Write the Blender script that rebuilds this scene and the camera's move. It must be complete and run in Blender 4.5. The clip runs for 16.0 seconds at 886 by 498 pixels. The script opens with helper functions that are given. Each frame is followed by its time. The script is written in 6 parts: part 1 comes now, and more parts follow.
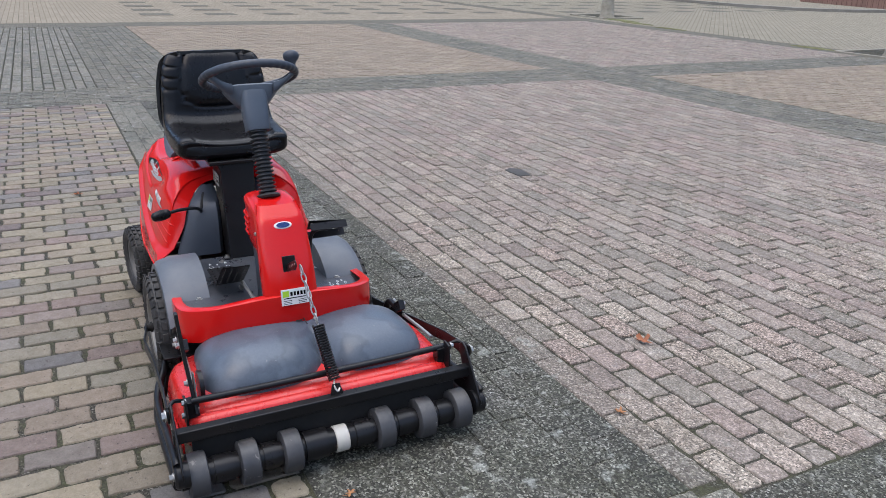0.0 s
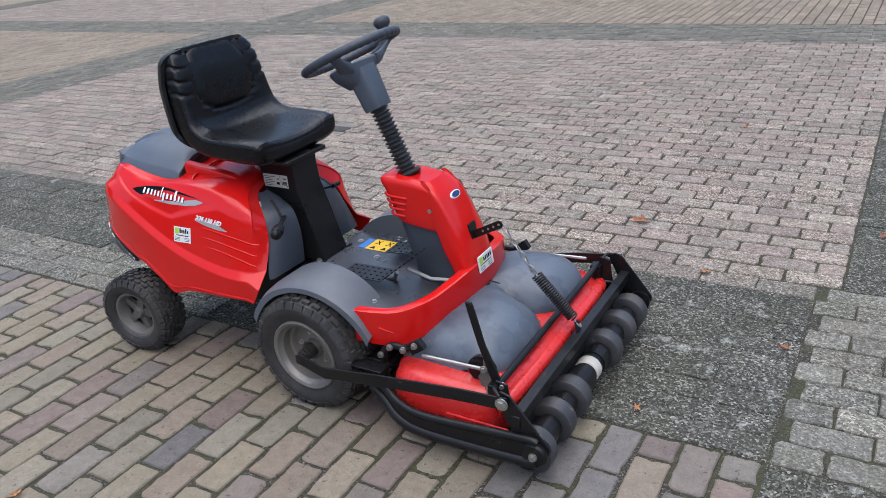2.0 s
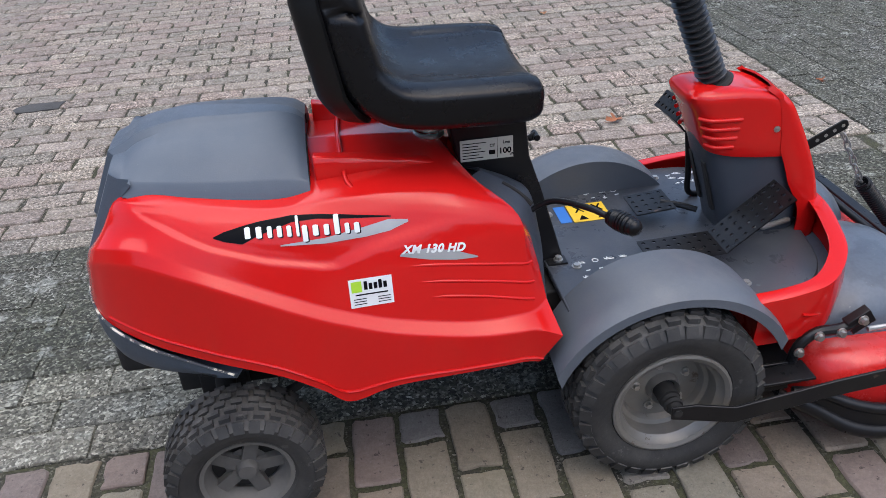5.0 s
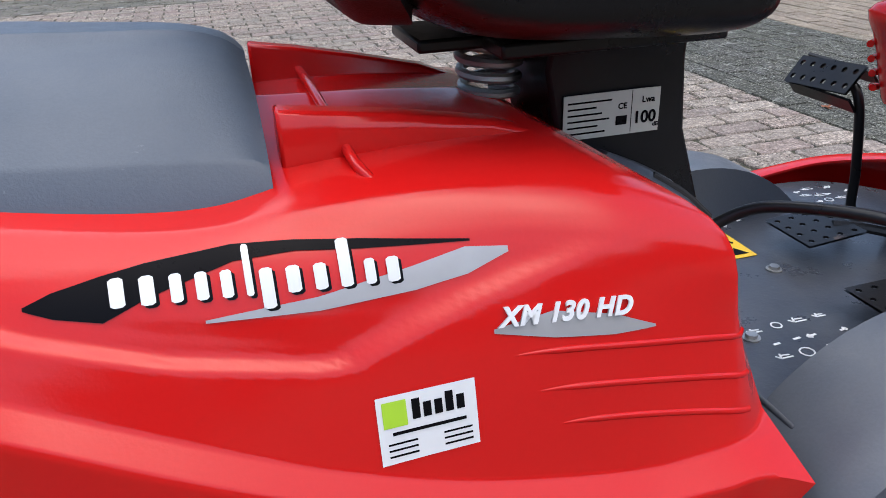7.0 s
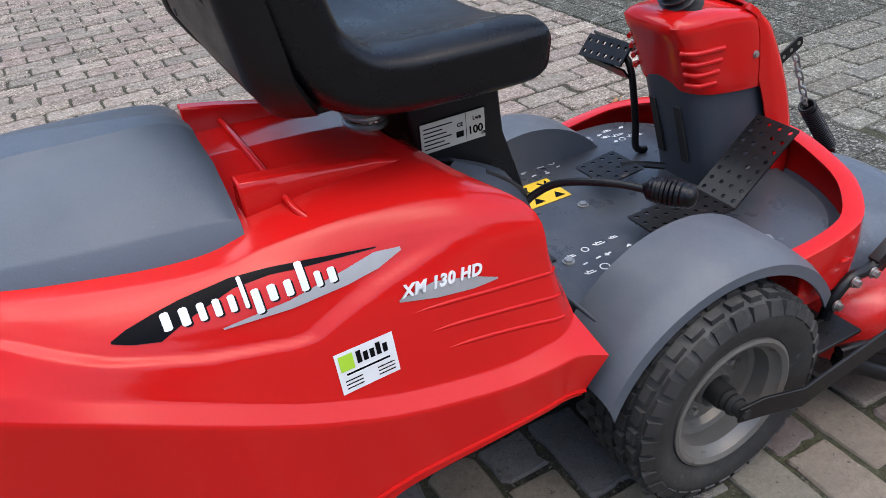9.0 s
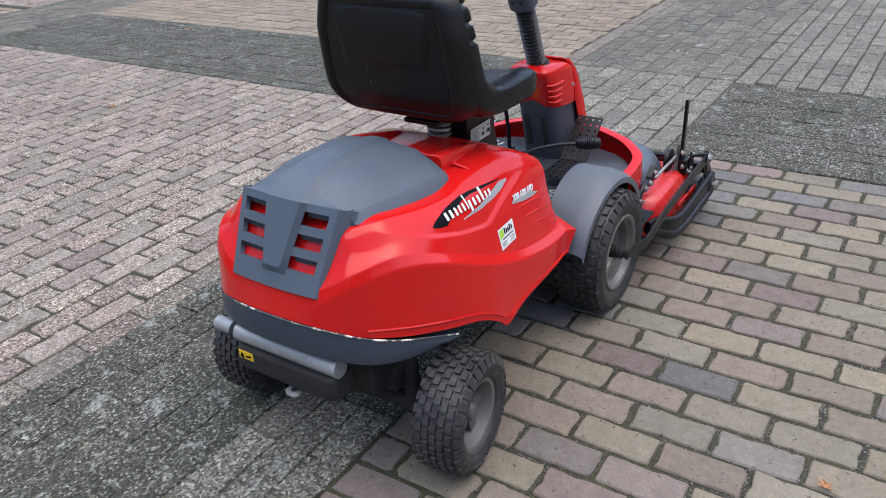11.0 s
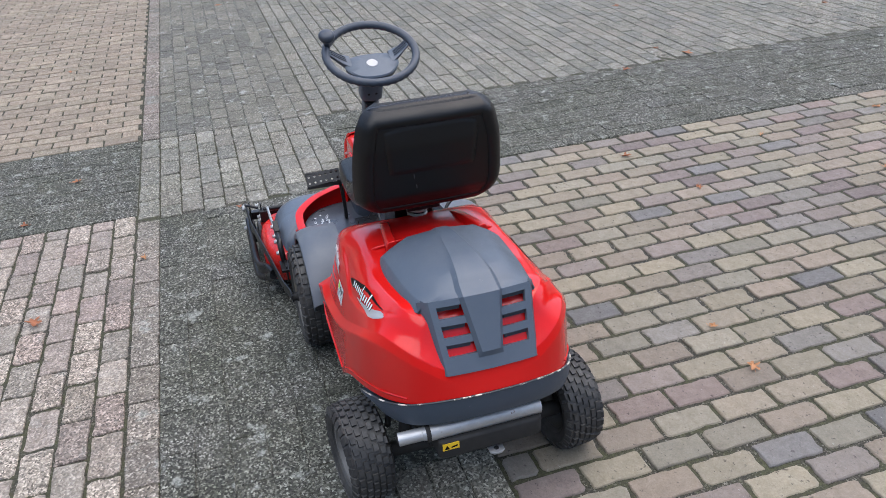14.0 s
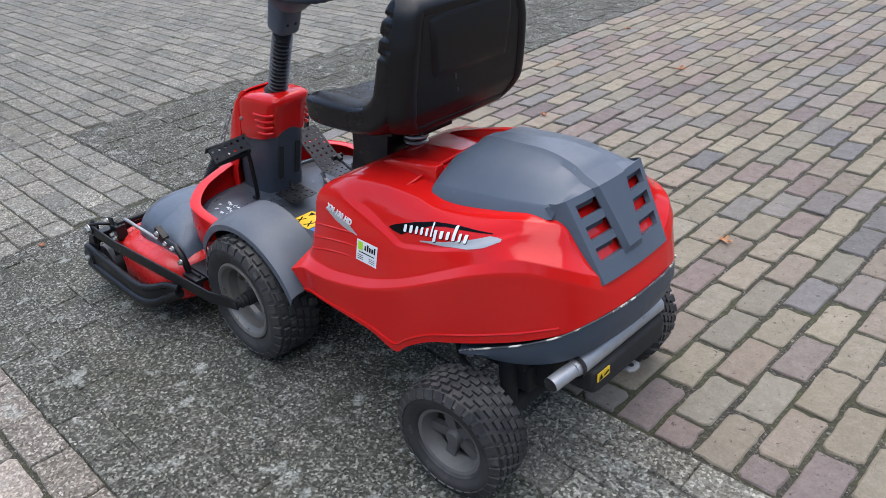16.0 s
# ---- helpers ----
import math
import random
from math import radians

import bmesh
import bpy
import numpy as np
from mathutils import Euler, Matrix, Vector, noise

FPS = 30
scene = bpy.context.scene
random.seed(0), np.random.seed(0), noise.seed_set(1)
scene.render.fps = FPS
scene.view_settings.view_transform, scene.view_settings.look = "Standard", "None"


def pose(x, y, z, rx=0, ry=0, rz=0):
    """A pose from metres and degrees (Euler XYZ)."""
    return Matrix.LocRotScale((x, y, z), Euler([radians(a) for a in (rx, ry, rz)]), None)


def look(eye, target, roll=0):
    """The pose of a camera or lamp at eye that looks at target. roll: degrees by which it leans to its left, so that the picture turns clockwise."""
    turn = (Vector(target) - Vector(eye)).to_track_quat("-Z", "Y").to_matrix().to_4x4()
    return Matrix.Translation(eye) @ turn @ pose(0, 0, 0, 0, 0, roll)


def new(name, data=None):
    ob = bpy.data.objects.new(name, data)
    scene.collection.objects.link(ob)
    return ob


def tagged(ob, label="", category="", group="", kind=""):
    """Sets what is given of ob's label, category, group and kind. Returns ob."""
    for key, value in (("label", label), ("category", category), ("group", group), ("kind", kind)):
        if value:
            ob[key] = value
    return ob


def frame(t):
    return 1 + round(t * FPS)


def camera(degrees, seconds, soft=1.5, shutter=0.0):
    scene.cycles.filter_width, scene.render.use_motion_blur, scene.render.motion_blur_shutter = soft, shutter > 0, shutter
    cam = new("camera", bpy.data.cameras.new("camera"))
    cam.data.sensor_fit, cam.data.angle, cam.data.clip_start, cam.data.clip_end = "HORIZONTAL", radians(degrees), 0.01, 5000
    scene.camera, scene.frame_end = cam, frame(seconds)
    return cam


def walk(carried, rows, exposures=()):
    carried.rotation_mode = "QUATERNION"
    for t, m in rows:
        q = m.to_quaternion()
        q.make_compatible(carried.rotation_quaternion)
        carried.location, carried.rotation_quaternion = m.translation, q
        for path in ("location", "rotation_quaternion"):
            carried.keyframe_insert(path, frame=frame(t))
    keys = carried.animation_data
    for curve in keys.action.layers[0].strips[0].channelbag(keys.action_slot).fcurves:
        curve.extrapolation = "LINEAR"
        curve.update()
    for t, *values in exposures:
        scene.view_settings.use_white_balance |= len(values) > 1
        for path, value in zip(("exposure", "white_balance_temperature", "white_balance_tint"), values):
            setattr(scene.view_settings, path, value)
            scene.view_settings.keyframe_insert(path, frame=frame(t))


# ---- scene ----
cam = camera(58.9, 16.0, soft=0.5)
PATH = [
    (0, (1.258, -1.607, 1.393), (-0.414, -0.753, 0.703), 1.5),
    (0.5, (0.976, -1.987, 1.402), (-0.572, -0.943, 0.686), -0.1),
    (1, (0.752, -2.366, 1.408), (-0.572, -1.082, 0.637), -2.7),
    (1.5, (0.45, -2.615, 1.411), (-0.689, -1.179, 0.612), -5.9),
    (2, (0.105, -2.893, 1.421), (-0.862, -1.345, 0.603), -4.9),
    (2.5, (-0.223, -3.083, 1.436), (-0.991, -1.434, 0.605), -4.4),
    (3, (-0.594, -3.058, 1.432), (-1.112, -1.324, 0.581), -4.0),
    (3.5, (-0.948, -3.077, 1.405), (-1.159, -1.286, 0.541), -0.5),
    (4, (-1.299, -3.044, 1.374), (-1.376, -1.244, 0.505), -1.3),
    (4.5, (-1.649, -2.792, 1.33), (-1.677, -1.032, 0.38), -3.3),
    (5, (-1.904, -2.425, 1.227), (-1.708, -0.727, 0.188), -4.1),
    (5.2, (-1.953, -2.263, 1.184), (-1.684, -0.59, 0.12), -3.8),
    (7.3, (-2.014, -1.737, 0.814), (-1.517, 0.002, -0.04), -2.3),
    (7.5, (-2.007, -1.74, 0.819), (-1.522, -0.004, -0.047), -2.2),
    (8, (-2.019, -1.733, 0.82), (-1.501, 0.0, -0.033), -1.5),
    (8.5, (-2.001, -1.787, 0.891), (-1.479, -0.101, -0.05), -4.5),
    (9, (-2.121, -1.965, 1.066), (-1.38, -0.457, -0.019), -5.7),
    (9.5, (-2.39, -2.171, 1.182), (-1.463, -0.77, 0.098), -4.3),
    (9.7, (-2.529, -2.265, 1.21), (-1.528, -0.873, 0.179), -3.3),
    (11.8, (-3.661, -1.735, 1.41), (-1.979, -1.203, 0.469), -1.56),
    (12, (-3.687, -1.599, 1.435), (-1.969, -1.204, 0.491), -0.32),
    (12.5, (-3.65, -1.31, 1.512), (-1.964, -1.213, 0.442), -1.73),
    (13, (-3.777, -0.998, 1.64), (-2.125, -1.054, 0.514), -3.43),
    (13.5, (-3.893, -0.716, 1.697), (-2.227, -0.976, 0.621), -4.77),
    (14, (-3.84, -0.5, 1.724), (-2.168, -0.973, 0.733), -3.64),
    (14.5, (-3.868, -0.257, 1.717), (-2.247, -0.921, 0.752), -2.14),
    (15, (-3.785, -0.065, 1.682), (-2.272, -0.95, 0.717), -1.51),
    (15.5, (-3.447, 0.092, 1.502), (-2.033, -0.94, 0.536), -5.62),
    (16, (-3.138, 0.224, 1.371), (-1.87, -0.967, 0.383), -4.78),
]
walk(cam, [(t, look(eye, target, roll)) for t, eye, target, roll in PATH], [(0, 0.97, 6290, 10), (8.5, 1.04, 6330, 10), (16, 1.18, 6330, 10)])

# ---- world and light: bright overcast sky ----
world = bpy.data.worlds.new("overcast_sky")
scene.world = world
world.use_nodes = True
wn = world.node_tree.nodes
sky = wn.new("ShaderNodeTexSky")
sky.sky_type = "NISHITA"
sky.sun_disc = False
sky.sun_elevation, sky.sun_rotation = radians(60), radians(150)
sky.air_density, sky.dust_density, sky.ozone_density = 1.0, 2.4, 1.0
wn["Background"].inputs["Strength"].default_value = 0.15
world.node_tree.links.new(sky.outputs["Color"], wn["Background"].inputs["Color"])
sun_data = bpy.data.lights.new("sun", "SUN")
sun_data.energy, sun_data.angle, sun_data.color = 1.5, radians(70), (1.0, 0.985, 0.98)
sun = new("sun", sun_data)
sun.matrix_world = look((-3.3, 0.6, 9.0), (-1.4, -1.0, 0.0))

# ---- materials ----


def mat_base(name):
    m = bpy.data.materials.new(name)
    m.use_nodes = True
    nt = m.node_tree
    return m, nt, nt.nodes["Principled BSDF"]


def link(nt, a, b):
    nt.links.new(a, b)


def noise_tex(nt, scale, detail=4.0, rough=0.55, coords=None):
    n = nt.nodes.new("ShaderNodeTexNoise")
    n.inputs["Scale"].default_value, n.inputs["Detail"].default_value, n.inputs["Roughness"].default_value = scale, detail, rough
    if coords is not None:
        link(nt, coords, n.inputs["Vector"])
    return n


def ramp(nt, fac, stops):
    r = nt.nodes.new("ShaderNodeValToRGB")
    els = r.color_ramp.elements
    els[0].position, els[0].color = stops[0][0], (*stops[0][1], 1)
    els[1].position, els[1].color = stops[-1][0], (*stops[-1][1], 1)
    for p, c in stops[1:-1]:
        e = els.new(p)
        e.color = (*c, 1)
    link(nt, fac, r.inputs["Fac"])
    return r.outputs["Color"]


def mixc(nt, fac, a, b, mode="MIX"):
    m = nt.nodes.new("ShaderNodeMix")
    m.data_type, m.blend_type = "RGBA", mode
    for v, i in ((fac, 0), (a, 6), (b, 7)):
        if isinstance(v, (int, float)):
            m.inputs[i].default_value = v
        elif isinstance(v, tuple):
            m.inputs[i].default_value = (*v, 1)
        else:
            link(nt, v, m.inputs[i])
    return m.outputs[2]


def span(nt, val, a, b, c=0.0, d=1.0):
    r = nt.nodes.new("ShaderNodeMapRange")
    link(nt, val, r.inputs["Value"])
    for i, v in zip((1, 2, 3, 4), (a, b, c, d)):
        r.inputs[i].default_value = v
    return r.outputs[0]


def bump(nt, bsdf, height, strength, dist):
    b = nt.nodes.new("ShaderNodeBump")
    b.inputs["Strength"].default_value, b.inputs["Distance"].default_value = strength, dist
    link(nt, height, b.inputs["Height"])
    link(nt, b.outputs["Normal"], bsdf.inputs["Normal"])


def where(nt, kind="Object"):
    if kind == "World":
        return nt.nodes.new("ShaderNodeNewGeometry").outputs["Position"]
    return nt.nodes.new("ShaderNodeTexCoord").outputs[kind]


def surface(name, color, rough=0.5, metal=0.0, grain=60.0, vary=0.12, wear=None, wear_amount=0.0, bump_h=0.0, coat=0.0, dust=0.0, spec=0.5):
    """A painted, plastic, rubber or metal surface with fine grain, broad blotches, some wear or dust."""
    m, nt, b = mat_base(name)
    co = where(nt)
    fine, broad = noise_tex(nt, grain, 5, 0.6, co), noise_tex(nt, 4.5, 4, 0.6, co)
    lo, hi = tuple(c * (1 - vary) for c in color), tuple(min(1, c * (1 + vary)) for c in color)
    col = mixc(nt, broad.outputs["Fac"], lo, hi)
    col = mixc(nt, span(nt, fine.outputs["Fac"], 0.35, 0.65, 0, 0.5), col, tuple(c * (1 - vary) for c in color))
    if dust:
        up = nt.nodes.new("ShaderNodeSeparateXYZ")
        link(nt, nt.nodes.new("ShaderNodeNewGeometry").outputs["Normal"], up.inputs[0])
        dn = noise_tex(nt, 9, 6, 0.7, co)
        k = nt.nodes.new("ShaderNodeMath")
        k.operation = "MULTIPLY"
        link(nt, span(nt, up.outputs["Z"], 0.0, 1.0, 0.25, 1.0), k.inputs[0])
        link(nt, span(nt, dn.outputs["Fac"], 0.35, 0.7, 0, dust), k.inputs[1])
        col = mixc(nt, k.outputs[0], col, (0.23, 0.21, 0.18))
    if wear:
        wnz = noise_tex(nt, 23, 8, 0.75, co)
        col = mixc(nt, span(nt, wnz.outputs["Fac"], 0.66 - wear_amount * 0.2, 0.70 - wear_amount * 0.2), col, wear)
    link(nt, col, b.inputs["Base Color"])
    link(nt, span(nt, noise_tex(nt, 14, 6, 0.7, co).outputs["Fac"], 0.3, 0.7, max(0.03, rough - 0.09), min(1, rough + 0.09)), b.inputs["Roughness"])
    b.inputs["Metallic"].default_value = metal
    b.inputs["Specular IOR Level"].default_value = spec
    b.inputs["Coat Weight"].default_value = coat
    b.inputs["Coat Roughness"].default_value = 0.12
    if bump_h:
        bump(nt, b, fine.outputs["Fac"], 0.6, bump_h)
    return m


RED = surface("red_plastic", (0.53, 0.008, 0.007), 0.13, grain=220, vary=0.04, bump_h=0.0002, dust=0.012, spec=0.34)
RED_DECK = surface("red_deck_paint", (0.56, 0.018, 0.016), 0.27, grain=90, vary=0.1, wear=(0.06, 0.02, 0.015), wear_amount=0.0, bump_h=0.0006, dust=0.10)
GREY = surface("grey_plastic", (0.036, 0.044, 0.058), 0.45, grain=420, vary=0.12, bump_h=0.0004, dust=0.07, spec=0.4)
# lighter than GREY: sky light on upward faces put into the colour, plus dust
FENDER_GREY = surface("sky_lit_fender_plastic", (0.082, 0.094, 0.112), 0.48, grain=300, vary=0.14, bump_h=0.0004, dust=0.2)


def stained_cover_material():
    """Dusty grey plastic with the dark outlines of dried rain."""
    m, nt, b = mat_base("dusty_cover_plastic")
    co = where(nt)
    big, fine = noise_tex(nt, 7.0, 3, 0.5, co), noise_tex(nt, 150, 5, 0.6, co)
    col = mixc(nt, span(nt, big.outputs["Fac"], 0.50, 0.54, 0.0, 0.6), (0.094, 0.114, 0.142), (0.058, 0.070, 0.088))
    col = mixc(nt, span(nt, big.outputs["Fac"], 0.57, 0.59, 0.0, 0.7), col, (0.086, 0.104, 0.128))
    col = mixc(nt, span(nt, fine.outputs["Fac"], 0.35, 0.65, 0.0, 0.5), col, mixc(nt, 1.0, col, (0.75, 0.76, 0.78), "MULTIPLY"))
    spots = noise_tex(nt, 60, 4, 0.7, co)
    col = mixc(nt, span(nt, spots.outputs["Fac"], 0.66, 0.70, 0.0, 0.7), col, (0.16, 0.17, 0.18))
    link(nt, col, b.inputs["Base Color"])
    link(nt, span(nt, big.outputs["Fac"], 0.42, 0.54, 0.50, 0.30), b.inputs["Roughness"])
    b.inputs["Specular IOR Level"].default_value = 0.4
    bump(nt, b, fine.outputs["Fac"], 0.6, 0.0006)
    return m


COVER_GREY = stained_cover_material()
# faded grey of the lid; also brightens the steering hub for reflected sky
GREY_LIGHT = surface("faded_and_lit_grey", (0.068, 0.086, 0.112), 0.44, grain=420, vary=0.12, bump_h=0.0004, dust=0.09, wear=(0.16, 0.18, 0.2), wear_amount=0.0, spec=0.4)
FLOOR_GREY = surface("floor_plate_grey", (0.036, 0.042, 0.054), 0.32, grain=160, vary=0.2, wear=(0.12, 0.13, 0.14), wear_amount=0.12, bump_h=0.0006, dust=0.16)
VINYL = surface("black_vinyl", (0.004, 0.004, 0.005), 0.3, grain=500, vary=0.15, bump_h=0.0004, spec=0.26)
BELLOWS = surface("bellows_rubber", (0.021, 0.023, 0.026), 0.38, grain=300, vary=0.2, dust=0.1)
SHELL = surface("black_shell", (0.005, 0.005, 0.005), 0.42, grain=700, vary=0.2, bump_h=0.0005, spec=0.28)
RUBBER = surface("tyre_rubber", (0.022, 0.022, 0.0225), 0.6, grain=120, vary=0.35, bump_h=0.0010, dust=0.35, wear=(0.07, 0.067, 0.062), wear_amount=0.35, spec=0.4)
BLACK = surface("black_steel", (0.007, 0.007, 0.008), 0.33, grain=90, vary=0.2, bump_h=0.0003, wear=(0.07, 0.05, 0.04), wear_amount=0.05, dust=0.03, spec=0.28)
# grimy dark parts; also painted in for shade inside holes and recesses
DARK = surface("dark_parts_and_shade", (0.012, 0.011, 0.01), 0.8, grain=50, vary=0.3)
ROLLER = surface("roller_plastic", (0.030, 0.032, 0.037), 0.5, grain=60, vary=0.25, wear=(0.15, 0.14, 0.13), wear_amount=0.15, bump_h=0.001, dust=0.3)
WHITE = surface("white_plastic", (0.46, 0.44, 0.39), 0.5, vary=0.08, wear=(0.3, 0.28, 0.24), wear_amount=0.2)
RIM = surface("rim_paint", (0.185, 0.175, 0.158), 0.42, 0.45, grain=60, vary=0.15, wear=(0.09, 0.07, 0.05), wear_amount=0.3, bump_h=0.0005)
RIM_PLASTIC = surface("wheel_plastic", (0.075, 0.072, 0.068), 0.6, grain=90, vary=0.2, dust=0.3, bump_h=0.0005)
STEEL = surface("zinc_steel", (0.42, 0.41, 0.385), 0.42, 0.9, grain=80, vary=0.15)
EXHAUST = surface("exhaust_steel", (0.40, 0.40, 0.40), 0.48, 0.6, grain=60, vary=0.25, wear=(0.16, 0.1, 0.07), wear_amount=0.1)
YELLOW = surface("yellow_sticker", (0.75, 0.47, 0.02), 0.45, vary=0.08, wear=(0.25, 0.17, 0.03), wear_amount=0.1)
PAPER = surface("white_sticker", (0.68, 0.69, 0.68), 0.4, vary=0.05)
INK = surface("black_ink", (0.004, 0.004, 0.005), 0.3, vary=0.1, spec=0.06)
SILVER = surface("silver_sticker", (0.36, 0.36, 0.36), 0.4, 0.3, vary=0.08)
GREEN = surface("green_sticker", (0.36, 0.6, 0.03), 0.45, vary=0.05)
BLUE = surface("blue_sticker", (0.03, 0.16, 0.5), 0.45, vary=0.1)
NAVY = surface("navy_emblem", (0.01, 0.03, 0.12), 0.25, vary=0.05)


def leaf_material():
    m, nt, b = mat_base("dry_leaf")
    co = where(nt)
    info = nt.nodes.new("ShaderNodeObjectInfo")
    a = ramp(nt, info.outputs["Random"], [(0.0, (0.25, 0.08, 0.028)), (0.5, (0.33, 0.125, 0.045)), (1.0, (0.38, 0.18, 0.07))])
    col = mixc(nt, span(nt, noise_tex(nt, 60, 5, 0.7, co).outputs["Fac"], 0.45, 0.75, 0, 0.7), a, (0.14, 0.045, 0.02))
    link(nt, col, b.inputs["Base Color"])
    b.inputs["Roughness"].default_value = 0.65
    return m


LEAF = leaf_material()


def cells(nt, scale, pos, rand=1.0):
    """Grains of gravel: a random value for each cell, and the distance from its middle."""
    v = nt.nodes.new("ShaderNodeTexVoronoi")
    v.inputs["Scale"].default_value, v.inputs["Randomness"].default_value = scale, rand
    warp = noise_tex(nt, scale * 1.7, 2, 0.5, pos)
    va = nt.nodes.new("ShaderNodeVectorMath")
    va.operation = "SCALE"
    link(nt, warp.outputs["Color"], va.inputs[0])
    va.inputs[3].default_value = 0.9 / scale
    vb = nt.nodes.new("ShaderNodeVectorMath")
    link(nt, va.outputs[0], vb.inputs[0])
    link(nt, pos, vb.inputs[1])
    link(nt, vb.outputs[0], v.inputs["Vector"])
    sp = nt.nodes.new("ShaderNodeSeparateColor")
    link(nt, v.outputs["Color"], sp.inputs[0])
    return sp.outputs[0], v.outputs["Distance"]


def grey(v, g=1.0, b=0.95):
    return (v, v * g, v * b)


def paving_material(name, tones, single, blotch=0.75, gravel=0.0, crust=0.0, moss=0.0, lichen=0.0, pits=0.0, moss_color=(0.040, 0.040, 0.026)):
    """Clay or concrete pavers. single: each brick an object of its own."""
    m, nt, b = mat_base(name)
    pos = where(nt, "World")
    if single:
        rnd = nt.nodes.new("ShaderNodeObjectInfo").outputs["Random"]
    else:
        rnd = nt.nodes.new("ShaderNodeNewGeometry").outputs["Random Per Island"]
    n = len(tones)
    cr = nt.nodes.new("ShaderNodeValToRGB")
    cr.color_ramp.interpolation = "CONSTANT"
    els = cr.color_ramp.elements
    for i, t in enumerate(tones):
        e = els[0] if i == 0 else els.new(i / n) if i < n - 1 or n == 1 else els[-1]
        e.position, e.color = i / n, (*t, 1)
    link(nt, rnd, cr.inputs["Fac"])
    shift = nt.nodes.new("ShaderNodeMath")
    shift.operation = "MULTIPLY"
    link(nt, rnd, shift.inputs[0])
    shift.inputs[1].default_value = 37.0
    frac = nt.nodes.new("ShaderNodeMath")
    frac.operation = "FRACT"
    link(nt, shift.outputs[0], frac.inputs[0])
    col = mixc(nt, 1.0, cr.outputs["Color"], ramp(nt, frac.outputs[0], [(0, (0.87, 0.87, 0.87)), (1, (1.13, 1.12, 1.10))]), "MULTIPLY")
    blot = noise_tex(nt, 24, 7, 0.7, pos)
    broad = noise_tex(nt, 1.7, 5, 0.6, pos)
    speck = noise_tex(nt, 150, 4, 0.8, pos)
    grain, gdist = cells(nt, 165, pos)
    col = mixc(nt, span(nt, blot.outputs["Fac"], 0.36, 0.66, 0.0, blotch), col, mixc(nt, 1.0, col, (0.60, 0.57, 0.54), "MULTIPLY"))
    col = mixc(nt, span(nt, speck.outputs["Fac"], 0.35, 0.65, 0.0, blotch * 0.8), mixc(nt, 1.0, col, (1.34, 1.34, 1.34), "MULTIPLY"), mixc(nt, 1.0, col, (0.52, 0.52, 0.52), "MULTIPLY"))
    col = mixc(nt, span(nt, broad.outputs["Fac"], 0.35, 0.7, 0, 0.4), col, mixc(nt, 1.0, col, (0.76, 0.76, 0.74), "MULTIPLY"))
    if pits:  # dark pits and pale lime spots of old clay
        pn = noise_tex(nt, 55, 5, 0.7, pos)
        col = mixc(nt, span(nt, pn.outputs["Fac"], 0.385, 0.345, 0, pits), col, (0.035, 0.028, 0.024))
        col = mixc(nt, span(nt, pn.outputs["Fac"], 0.665, 0.70, 0, pits * 0.6), col, (0.42, 0.40, 0.36))
    if gravel:  # exposed grit of worn concrete
        g = ramp(nt, grain, [(0.0, grey(0.30)), (0.3, grey(0.72)), (0.65, grey(1.05)), (0.85, grey(1.5)), (1.0, grey(2.1))])
        rough_brick = nt.nodes.new("ShaderNodeMath")  # some bricks have lost their smooth face
        rough_brick.operation = "MULTIPLY"
        link(nt, rnd, rough_brick.inputs[0])
        rough_brick.inputs[1].default_value = 91.0
        fr = nt.nodes.new("ShaderNodeMath")
        fr.operation = "FRACT"
        link(nt, rough_brick.outputs[0], fr.inputs[0])
        col = mixc(nt, span(nt, fr.outputs[0], 0.3, 0.7, gravel * 0.6, min(1.0, gravel * 1.15)), col, mixc(nt, 1.0, col, g, "MULTIPLY"))
    if crust:  # loose grit bedded in dark algae
        g = ramp(nt, grain, [(0.0, (0.006, 0.006, 0.005)), (0.30, (0.022, 0.021, 0.018)), (0.55, (0.066, 0.063, 0.056)), (0.78, (0.150, 0.144, 0.130)), (0.92, (0.27, 0.26, 0.235)), (1.0, (0.46, 0.45, 0.41))])
        patch = noise_tex(nt, 4.2, 5, 0.65, pos)
        g = mixc(nt, span(nt, broad.outputs["Fac"], 0.35, 0.68, 0.0, 0.9), g, mixc(nt, 1.0, g, (0.70, 0.74, 0.62), "MULTIPLY"))
        g = mixc(nt, span(nt, patch.outputs["Fac"], 0.40, 0.66, 0.0, 0.75), mixc(nt, 1.0, g, (1.12, 1.12, 1.12), "MULTIPLY"), mixc(nt, 1.0, g, (0.50, 0.53, 0.44), "MULTIPLY"))
        col = mixc(nt, span(nt, blot.outputs["Fac"], 0.32, 0.62, crust, crust * 0.7), col, g)
    if moss:
        mn, mf = noise_tex(nt, 3.1, 6, 0.65, pos), noise_tex(nt, 70, 5, 0.8, pos)
        mm = nt.nodes.new("ShaderNodeMath")
        mm.operation = "MULTIPLY"
        link(nt, span(nt, mn.outputs["Fac"], 0.35, 0.62, 0.25, 1.0), mm.inputs[0])
        link(nt, span(nt, mf.outputs["Fac"], 0.44, 0.56, 0, moss), mm.inputs[1])
        col = mixc(nt, mm.outputs[0], col, moss_color)
    if lichen:
        ln = noise_tex(nt, 11.0, 6, 0.62, pos)
        col = mixc(nt, span(nt, ln.outputs["Fac"], 0.585, 0.66, 0, lichen), col, mixc(nt, grain, (0.15, 0.155, 0.135), (0.37, 0.375, 0.335)))
    link(nt, col, b.inputs["Base Color"])
